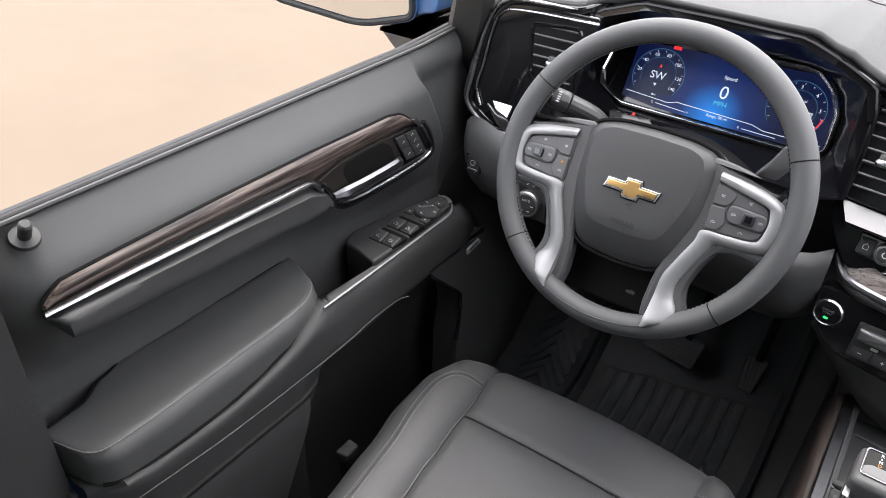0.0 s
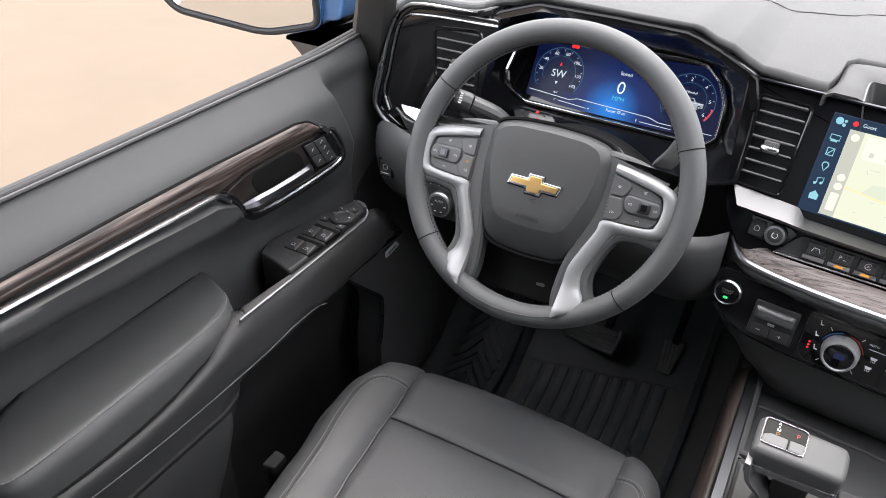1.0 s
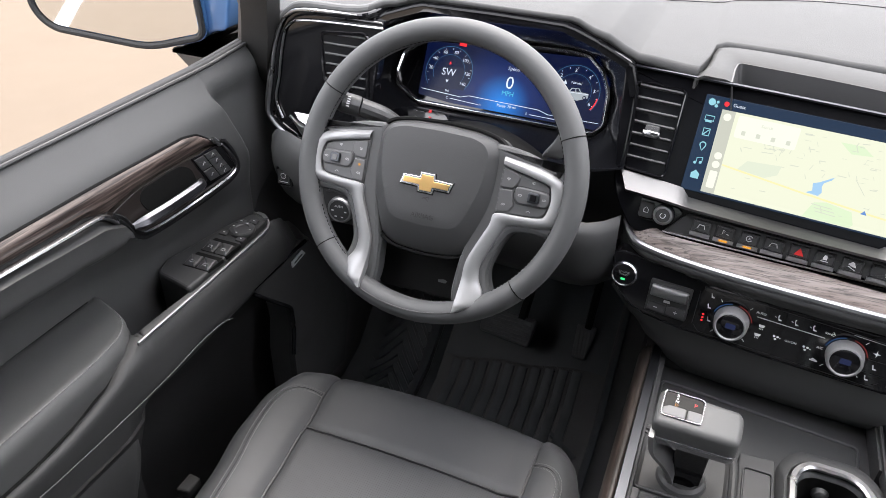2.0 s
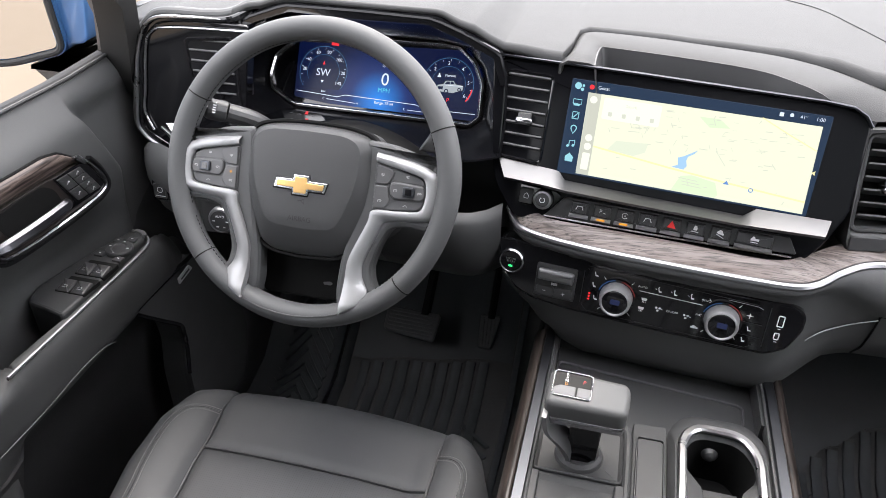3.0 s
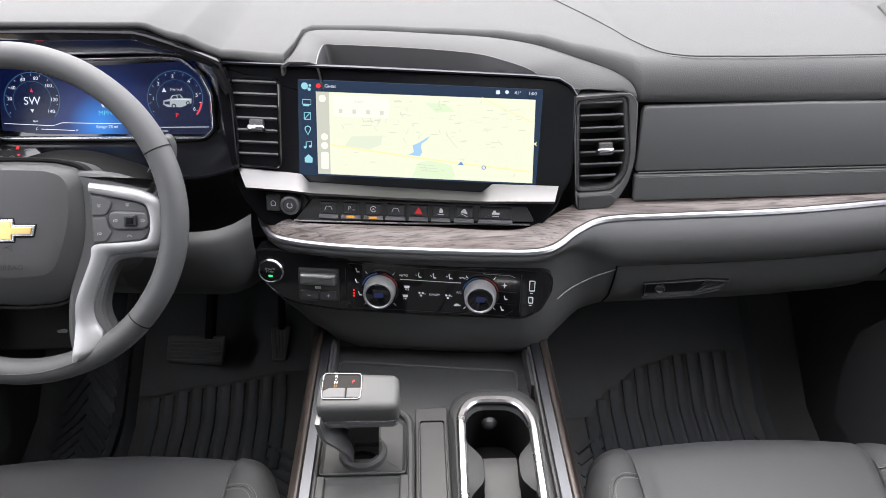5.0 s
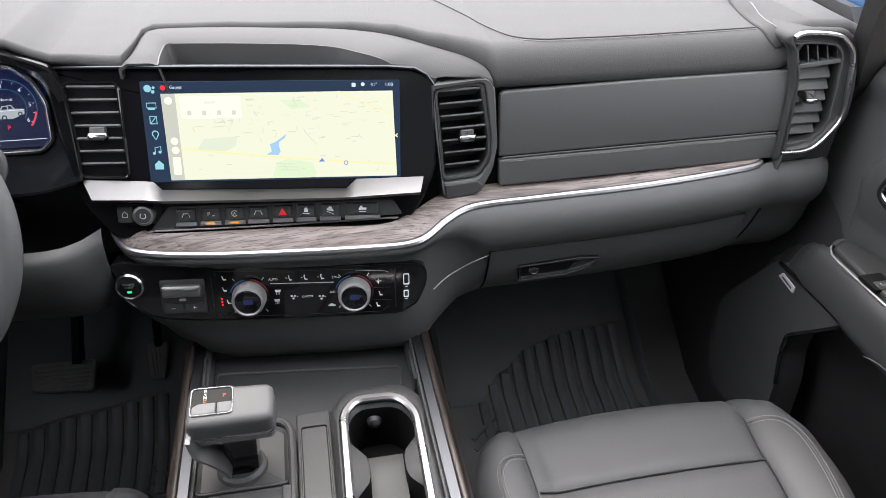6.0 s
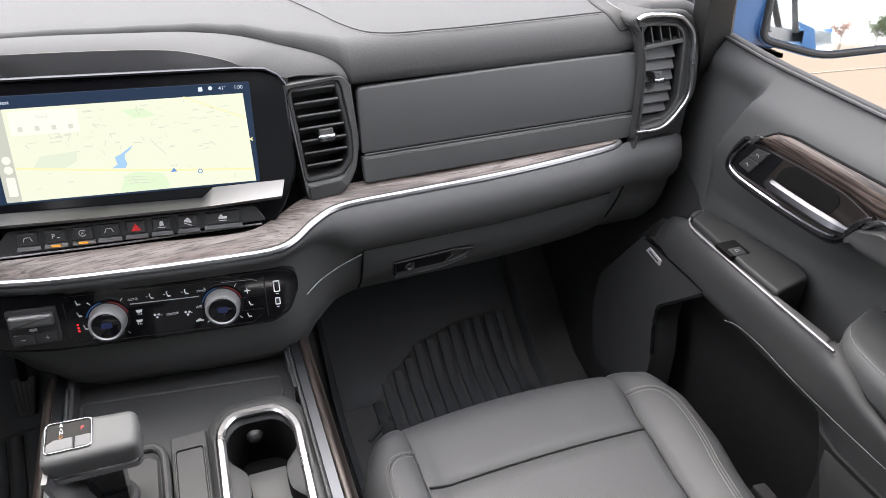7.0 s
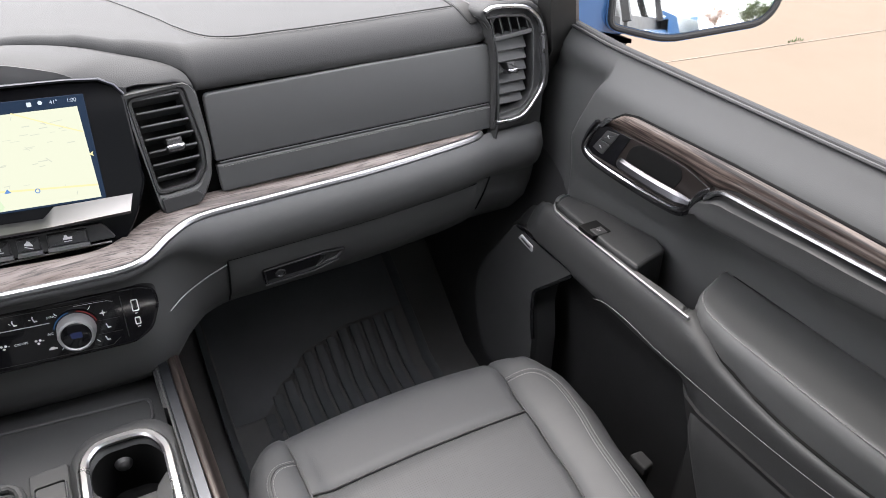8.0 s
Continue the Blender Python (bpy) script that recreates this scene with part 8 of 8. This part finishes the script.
    if left:
        fm = F_SW @ Matrix.Translation((0.790, 0.800, 0.0))
        mk = part("mirror_pad", lathe(fm, [(0.020, 0), (0.020, 0.004), (0.0185, 0.006), (0.012, 0.0065), (0.010, 0.005)], 28), DARK, d, "round mirror control")
        part("mirror_marks", pieces(*[stroke(fm, [(0.0145 * math.cos(q) - 0.0018, 0.0145 * math.sin(q)), (0.0145 * math.cos(q) + 0.0018, 0.0145 * math.sin(q))], 0.0016, 0.0068) for q in (0, 1.57, 3.14, 4.71)]), PRINT, mk)
        for a, b in ((0.789, 0.830), (0.807, 0.822), (0.812, 0.784), (0.7775, 0.778)):
            k = part("mirror_button", plate(F_SW, rect(a - 0.007, b - 0.006, a + 0.007, b + 0.006, 0.002), -0.002, 0.0025, 0.001), KEY, d)
            part("button_symbol", stroke(F_SW, [(a - 0.002, b), (a + 0.002, b + 0.001)], 0.0016, 0.0028), PRINT, k)
        pin = part("lock_pin", lathe(plane_at((0.829, 0.238, 0.932), (1, 0, 0.6), (0, 1, 0)), [(0.014, -0.002), (0.013, 0.002), (0.006, 0.003), (0.0058, 0.020), (0.004, 0.022)], 20), LOWER_TRIM, d, "short dark grey lock pin")
    # seams on the lower door
    lx = lambda y, z: _lower_x(y, z) - 0.0056
    line1 = spline([(lx(y, z), y, z) for y, z in ((0.10, 0.640), (0.227, 0.635), (0.273, 0.631), (0.353, 0.624), (0.445, 0.621), (0.552, 0.626), (0.62, 0.632), (0.67, 0.631), (0.70, 0.618))], 60)
    part("door_thread", stitch(line1, 0.0046, 0.0032, 0.0005), THREAD, d)
    pk = []
    for z in np.linspace(0.580, 0.16, 22):
        front = 0.510 - 0.012 * max(0, (z - 0.575) / 0.023) ** 2 - 0.55 * max(0, 0.545 - z) ** 1.15
        row = []
        for w in np.linspace(0, 1, 22):
            y = 0.195 + (front - 0.195) * w
            row.append((0.7550 + 0.0045 * max(0, (z - 0.572) / 0.008) ** 2 + 0.03 * max(0, (w - 0.9) / 0.1) ** 2 + 0.06 * max(0, 0.52 - z), y, z - 0.004 * w))
        pk.append(row)
    part("map_pocket", thicken(grid(pk), -0.0015), LOWER_TRIM, d, "moulded map pocket", sharp=60)
    # loudspeaker panel at the door's front
    fs = plane_at((0.752, 0.86, 0.56), (0.02, 1, 0), (0.10, 0, 1)) @ Matrix.Diagonal((1, 1, -1, 1))
    spk = rounded([(-0.099, 0.064), (-0.016, -0.022), (-0.016, -0.055), (-0.035, -0.11), (-0.05, -0.22), (0.11, -0.24), (0.155, -0.152), (0.158, -0.073), (0.069, 0.063)], 0.008, 4)
    part("speaker_panel", okn(plate(fs, spk, -0.010, 0.002, 0.0006)), LOWER_TRIM, d, "grained loudspeaker panel", sharp=20)
    part("speaker_box", okn(plate(fs, inset(spk, 0.002), -0.05, -0.0098, 0.0004)), DARK, d, sharp=20)
    part("speaker_edge", tube(spline([fs @ Vector((a, b, 0.001)) for a, b in ((0.060, 0.064), (-0.020, 0.066), (-0.085, 0.067), (-0.100, 0.063), (-0.092, 0.052), (-0.050, 0.010), (-0.019, -0.022), (-0.017, -0.040), (-0.022, -0.070), (-0.036, -0.11))], 60), 0.0036, 8), GLOSS, d, "dark grooved edge")
    bd = part("speaker_badge", okn(plate(fs, rounded([(0.0499, 0.0457), (0.0430, 0.0561), (0.0076, 0.0524), (0.0072, 0.0416)], 0.002), 0.0, 0.0045, 0.0008)), BADGE, d, "small silver badge")
    part("badge_bar", okn(stroke(fs, [(0.013, 0.0472), (0.040, 0.0505)], 0.0035, 0.0048)), DARK, bd)
    SIDE[0] = 1
    return d


def _lower_x(y, z):
    v = lerp_table(y, LOWER)
    p = spline([Vector((v[i], 0, v[i + 1])) for i in range(0, 16, 2)], 300)[90:]
    return min(p, key=lambda q: abs(q.z - z)).x


front_door(True)
front_door(False)


# ---- door mirrors ----
def door_mirror(left):
    SIDE[0] = -1 if left else 1
    m = thing("door_mirror", (0.95, 0.98, 0.88), "blue painted door mirror on a black foot" , "door mirror", "door mirrors")
    f = Matrix.Translation((1.12, 0.965, 1.032 if left else 1.02)) @ pose(0, 0, 0, MIRROR_TILT[left], 0, MIRROR_TURN[left]) @ plane_at((0, 0, 0), (1, 0, 0), (0, 0, 1))
    okn = lambda bm: (bmesh.ops.recalc_face_normals(bm, faces=bm.faces), bm)[1]
    gl = rounded([(-0.143, -0.109), (-0.045, -0.132), (0.118, -0.106), (0.142, -0.080), (0.152, 0.10), (0.12, 0.14), (-0.137, 0.14)], [0.014, 0.03, 0.02, 0.02, 0.02, 0.02, 0.016], 5)
    part("glass", okn(plate(f, inset(gl, 0.004), -0.004, 0.0, 0.0008)), MIRROR, m, "mirror glass", sharp=3)
    part("glass_rim", okn(bezel(f, inset(gl, -0.007), 0.010, -0.03, 0.006, 0.003)), PILLAR, m, "black plastic rim")
    o = inset(gl, -0.009)
    back = [[f @ Vector((q.x * k, q.y * k, h)) for q in o] for k, h in ((1.0, -0.002), (1.02, -0.03), (0.98, -0.09), (0.80, -0.15), (0.5, -0.18))]
    part("shell", rings(back), BLUE, m, "blue painted shell", sharp=60)
    fy = plane_at((0, 1.03, 0), (1, 0, 0), (0, 0, 1))
    if left:
        foot = [(0.868, 0.955), (0.915, 0.922), (0.9455, 0.903), (0.982, 0.886), (1.069, 0.886), (1.031, 0.852), (0.93, 0.815), (0.868, 0.85)]
        arm_line = [(0.868, 0.972), (0.905, 0.957), (0.943, 0.930), (0.977, 0.924), (1.004, 0.902), (1.04, 0.899), (1.04, 0.888), (0.982, 0.8875), (0.946, 0.9045), (0.868, 0.957)]
        cover = [(0.926, 0.993), (0.941, 0.932), (0.976, 0.9265), (1.001, 0.905), (1.04, 0.905), (1.05, 1.16), (0.94, 1.16), (0.918, 1.06)]
    else:
        foot = [(0.868, 0.925), (0.938, 0.8975), (1.000, 0.8835), (1.051, 0.8740), (1.013, 0.8545), (0.93, 0.815), (0.868, 0.85)]
        arm_line = [(0.868, 0.945), (0.932, 0.9035), (1.0, 0.8885), (1.03, 0.882), (1.03, 0.876), (0.940, 0.895), (0.868, 0.922)]
        cover = [(0.890, 0.960), (0.928, 0.9065), (1.0, 0.8900), (1.03, 0.884), (1.05, 1.16), (0.92, 1.16), (0.890, 1.06)]
    part("foot", plate(fy, rounded(foot, 0.004, 3), -0.09, 0.010, 0.006), FOOT, m, "dusty black mirror foot", sharp=30)
    part("arm", plate(fy, rounded(arm_line, 0.003, 3), -0.10, 0.006, 0.004), FOOT, m, "dusty black mirror arm", sharp=30)
    part("arm_cover", plate(fy, rounded(cover, 0.012, 4), -0.12, 0.009, 0.006), BLUE, m, "blue painted arm cover", sharp=60)
    SIDE[0] = 1


MIRROR_TILT, MIRROR_TURN = {True: 2, False: -8.6}, {True: -17, False: -24.5}
door_mirror(True)
door_mirror(False)

# ---- seats ----
def seat_top(u, y):
    """Height of the cushion at sideways place u from its middle."""
    crown = 0.500 - 0.10 * max(0, 0.62 - y) * 0.35 - 0.16 * (u / 0.25) ** 2 * 0.06
    w = max(0.0, (abs(u) - inner_seam(y)) / 0.10)
    bol = 0.016 * math.sin(min(w, 1) * math.pi * 0.75)
    front = -0.55 * max(0, y - 0.70) ** 2
    return crown + bol + front


def inner_seam(y, inboard=False):
    if inboard:
        return lerp_table(y, [(0.15, 0.170), (0.48, 0.176), (0.635, 0.1775), (0.75, 0.176), (0.80, 0.175)])[0]
    return lerp_table(y, [(0.15, 0.120), (0.48, 0.136), (0.55, 0.144), (0.648, 0.152), (0.75, 0.164), (0.80, 0.168)])[0]


# run of the double stitching on the bolsters: length, distance from the seat's middle
THREAD_OUT = [(0.17, 0.165), (0.40, 0.183), (0.538, 0.198), (0.60, 0.210), (0.655, 0.2165), (0.685, 0.214), (0.705, 0.204), (0.7135, 0.190), (0.717, 0.175), (0.718, 0.160)]
THREAD_IN = [(0.17, 0.190), (0.40, 0.205), (0.55, 0.216), (0.64, 0.222), (0.683, 0.2205), (0.702, 0.211), (0.709, 0.201), (0.711, 0.190), (0.711, 0.178)]


def outer_edge(y):
    return lerp_table(y, [(0.15, 0.215), (0.42, 0.228), (0.52, 0.240), (0.62, 0.256), (0.68, 0.258), (0.735, 0.240), (0.762, 0.215), (0.782, 0.175)])[0]


def roll(s, flat, r):
    """Along a section: plain for `flat`, then a quarter round of radius r, then straight down."""
    if s <= flat:
        return s, 0.0
    a = (s - flat) / r
    if a < math.pi / 2:
        return flat + r * math.sin(a), r * (1 - math.cos(a))
    return flat + r, r + (s - flat - r * math.pi / 2)


def cushion_piece(cx, u0, u1, v0, v1, nu, nv, dip=0.005):
    """u0, u1: -1 to 1 across (0.6 is the inner seam); v: length in metres from the back edge."""
    rows = []
    for i in range(nu + 1):
        p = u0 + (u1 - u0) * i / nu
        row = []
        for j in range(nv + 1):
            s = v0 + (v1 - v0) * j / nv
            yy, dy = roll(s, 0.575, 0.052)
            y = 0.155 + yy
            bow = 0.022 * max(0, (yy - 0.45) / 0.18)
            yc = min(y, 0.782)
            a = abs(p)
            seam_u, edge_u = inner_seam(yc, p * cx < 0), outer_edge(yc)
            if a <= 0.6:
                u, dx = seam_u * a / 0.6, 0.0
            else:
                t = (a - 0.6) / 0.4 * (edge_u - seam_u + 0.17)
                q, dx = roll(t, max(edge_u - seam_u - 0.045, 0.002), 0.045)
                u = seam_u + q
            u = math.copysign(u, p)
            pin = 1.0
            for dist in ((i / nu) * abs(u1 - u0) * 0.27, (1 - i / nu) * abs(u1 - u0) * 0.27, (s - v0), (v1 - s)):
                pin = min(pin, dist / 0.0045)
            d = dip * (1 - min(pin, 1)) ** 2
            row.append((cx + u, y + bow * (1 - (u / 0.26) ** 2), seat_top(u, yc) - dx - dy - d))
        rows.append(row)
    return thicken(grid(rows), 0.01)


def car_seat(cx, label):
    s = thing("car_seat", (cx, 0.45, 0.15), label, "car seat", "front seats")
    part("front_panel", cushion_piece(cx, -0.6, 0.6, 0.494, 0.82, 36, 40), LEATHER, s, "smooth leather front panel", sharp=70)
    part("centre_panel", cushion_piece(cx, -0.6, 0.6, 0.0, 0.494, 36, 40), PERFORATED, s, "perforated leather centre panel", sharp=70)
    for p in (-1, 1):
        a, b = (-1.0, -0.6) if p < 0 else (0.6, 1.0)
        part("bolster", cushion_piece(cx, a, b, 0.0, 0.82, 30, 60), LEATHER, s, "rounded leather side bolster", sharp=70)
        inboard = p * cx < 0
        run = spline([(b, a, 0) for a, b in (THREAD_IN if inboard else THREAD_OUT)], 90)
        on_seat = lambda q: Vector((cx + p * q.x, q.y, seat_top(p * q.x, q.y) + 0.0004))
        sides = [(run[min(i + 1, 89)] - run[max(i - 1, 0)]).normalized().cross(Vector((0, 0, 1))) for i in range(90)]
        for off in (-0.0042, 0.0042):
            part("bolster_thread", stitch([on_seat(q + n * off) for q, n in zip(run, sides)], 0.0046, 0.0030, 0.0006), THREAD, s)
        mid_line = [on_seat(q) for q in run]
        part("bolster_seam", tube(mid_line, 0.0011, 5), DARK, s)
        inner = [Vector((cx + p * inner_seam(y, inboard), y, seat_top(p * inner_seam(y, inboard), y) - 0.0022)) for y in np.linspace(0.16, 0.735, 50)]
        part("panel_seam", tube(inner, 0.0016, 6), DARK, s)
    cross = [Vector((cx + u, 0.649 + 0.022 * (0.044 / 0.18) * (1 - (u / 0.26) ** 2), seat_top(u, 0.649) - 0.0022)) for u in np.linspace(*((-0.177, 0.152) if cx > 0 else (-0.152, 0.177)), 24)]
    part("panel_seam", tube(cross, 0.0016, 6), DARK, s)
    part("seat_base", box(F_UP @ Matrix.Translation((cx, 0, 0)), -0.20, 0.20, 0.20, 0.20, 0.72, 0.40, 0.02), PLASTIC, s)
    for x in (-0.17, 0.17):
        part("seat_rail", box(F_UP @ Matrix.Translation((cx + x, 0, 0)), -0.03, 0.18, 0.149, 0.03, 0.74, 0.205, 0.005), DARK, s)
    return s


car_seat(-0.455, "black leather driver's seat cushion with perforated centre and grey stitching")
car_seat(0.455, "black leather passenger's seat cushion with perforated centre and grey stitching")


# ---- floor mats and pedals ----
def floor_z(y):
    for a, b in zip(toe, toe[1:]):
        if a[0] <= y <= b[0]:
            return a[1] + (b[1] - a[1]) * (y - a[0]) / (b[0] - a[0])
    return toe[-1][1]


def mat_normal(y):
    return Vector((0, -0.58, 0.81)) if y > 1.10 else Vector((0, 0, 1))


for s in (-1, 1):
    br = thing("belt_anchor", (s * 0.722, 0.52, 0.15), "small grey belt anchor bracket beside the seat", "bracket", "belt anchors")
    g = plane_at((s * 0.722, 0.522, 0.462), (1, 0, 0), (0, 1, 0))
    part("plate", plate(g, rounded([(-0.010, -0.016), (0.010, -0.013), (0.010, 0.014), (-0.010, 0.016)], 0.004), -0.014, 0.0, 0.003), POCKET, br)
    part("post", box(plane_at((s * 0.722, 0.522, 0), (1, 0, 0), (0, 1, 0)), -0.007, -0.012, 0.149, 0.007, 0.012, 0.450, 0.003), GAP, br)


def rubber_mat(x0, x1, label, ends, corners):
    """ends: place across and length at which the ribs stop under the smooth toe pad; corners: the chevrons' ends on one side."""
    m = thing("floor_mat", ((x0 + x1) / 2, 0.9, 0.155), label, "floor mat", "floor mats")
    at = lambda x, y, h: Vector((x, y, floor_z(y) + 0.010)) + mat_normal(y) * h
    ys = list(np.linspace(0.30, 1.04, 9)) + list(np.linspace(1.07, 1.43, 16))
    xs_ = (x0, x0 + 0.006, x0 + 0.016, x0 + 0.1, (x0 + x1) / 2, x1 - 0.1, x1 - 0.016, x1 - 0.006, x1)
    part("sheet", thicken(grid([[at(x, y, 0.004 + (0.022 if x in (x0, x1) else 0.019 if k in (1, 7) else 0)) for y in ys] for k, x in enumerate(xs_)]), 0.004), RUBBER, m)
    step, gap = 0.0285, 0.0065
    stop = lambda x: lerp_table(x, ends)[0]
    n = int((ends[-1][0] - ends[0][0]) / step)
    for i in range(n):
        x = ends[0][0] + step * (i + 0.5)
        lo = 1.02 - 0.14 * (1 - abs(2 * i / (n - 1) - 1) ** 2)
        w = (step - gap) / 2
        path = [at(x, y, 0.0125) for y in np.linspace(lo, stop(x), 14)]
        part("rib", sweep(path, [(-w, -0.009), (w, -0.009), (w - 0.0012, 0.0025), (w - 0.003, 0.0035), (-w + 0.003, 0.0035), (-w + 0.0012, 0.0025)], up=(0, -0.3, 1)), RUBBER, m)
    lo_x, hi_x = x0 + 0.02, x1 - 0.02
    part("toe_pad", thicken(grid([[at(x, stop(x) + 0.006 + (1.42 - stop(x) - 0.006) * w, 0.0120) for w in np.linspace(0, 1, 14)] for x in np.linspace(lo_x, hi_x, 26)]), -0.005), RUBBER, m)
    for x_in, x_out in corners:
        for i in range(4):
            q = [at(x_out, 1.040 - 0.028 * i, 0.010), at(x_in, 1.085 - 0.028 * i, 0.010)]
            part("chevron", sweep(q, [(-0.006, -0.006), (0.006, -0.006), (0.004, 0.004), (-0.004, 0.004)], up=(0, 0, 1)), RUBBER, m)
    return m


rubber_mat(-0.612, -0.228, "black ribbed rubber floor mat in the driver's footwell", [(-0.575, 1.178), (-0.45, 1.195), (-0.285, 1.214)], [(-0.328, -0.262)])
rubber_mat(0.240, 0.695, "black ribbed rubber floor mat in the passenger's footwell", [(0.315, 1.120), (0.381, 1.173), (0.455, 1.213), (0.551, 1.233), (0.665, 1.236)], [(0.345, 0.290), (0.645, 0.682)])
rest = thing("foot_rest", (-0.69, 1.15, 0.16), "black rubber foot rest with a herringbone tread beside the door", "foot rest")
part("pad", thicken(grid([[Vector((x, y, floor_z(y) + h)) for y in np.linspace(0.90, 1.42, 14)] for x, h in ((-0.83, 0.05), (-0.77, 0.022), (-0.74, 0.016), (-0.64, 0.016), (-0.628, 0.030), (-0.618, 0.032))]), 0.008), RUBBER, rest)
for i in range(11):
    y = 1.02 + 0.026 * i
    for a, b in ((-0.745, -0.700), (-0.640, -0.694)):
        q = [Vector((a + (b - a) * w, y + 0.055 * w, floor_z(y + 0.055 * w) + 0.027)) for w in (0, 0.33, 0.66, 1)]
        part("rib", sweep(q, [(-0.0075, -0.005), (0.0075, -0.005), (0.006, 0.0035), (-0.006, 0.0035)], up=(0, -0.5, 1)), RUBBER, rest)

bp = thing("brake_pedal", (-0.455, 1.16, 0.33), "wide black rubber brake pedal", "pedal")
F_B = plane_at((-0.455, 1.172, 0.350), (1, 0, -0.03), (0.05, 0.045, 0.03))
part("pad", plate(F_B, rounded([(-0.056, -0.024), (0.052, -0.032), (0.056, 0.027), (-0.058, 0.028)], 0.008), -0.014, 0.0, 0.004), PEDAL, bp)
for i in range(6):
    v = -0.020 + 0.0078 * i
    part("rib", plate(F_B, rect(-0.049, v - 0.0022, 0.047, v + 0.0022, 0.001, 2), -0.001, 0.0024, 0.0008), PEDAL, bp)
part("arm", sweep([(-0.43, 1.19, 0.36), (-0.425, 1.25, 0.44), (-0.42, 1.30, 0.62)], [(-0.006, -0.016), (0.006, -0.016), (0.006, 0.016), (-0.006, 0.016)], up=(0, -0.5, 0.8)), GAP, bp)
gp = thing("accelerator_pedal", (-0.31, 1.25, 0.28), "narrow black rubber accelerator pedal", "pedal")
F_G = plane_at((-0.309, 1.247, 0.300), (1, 0, 0.02), (0.0, 0.6, 0.8))
part("pad", plate(F_G, rounded([(-0.017, -0.040), (0.012, -0.042), (0.023, 0.032), (-0.019, 0.032)], 0.006), -0.014, 0.0, 0.003), PEDAL, gp)
for i in range(4):
    u = -0.011 + 0.008 * i
    part("rib", plate(F_G, [(u * 0.8 - 0.002, -0.034), (u * 0.8 + 0.002, -0.034), (u + 0.002, 0.026), (u - 0.002, 0.026)], -0.001, 0.002, 0.0006), PEDAL, gp)
part("arm", sweep([(-0.305, 1.265, 0.32), (-0.30, 1.30, 0.42), (-0.30, 1.32, 0.6)], circle(0.008, 8), up=(0, -0.5, 0.8)), GAP, gp)
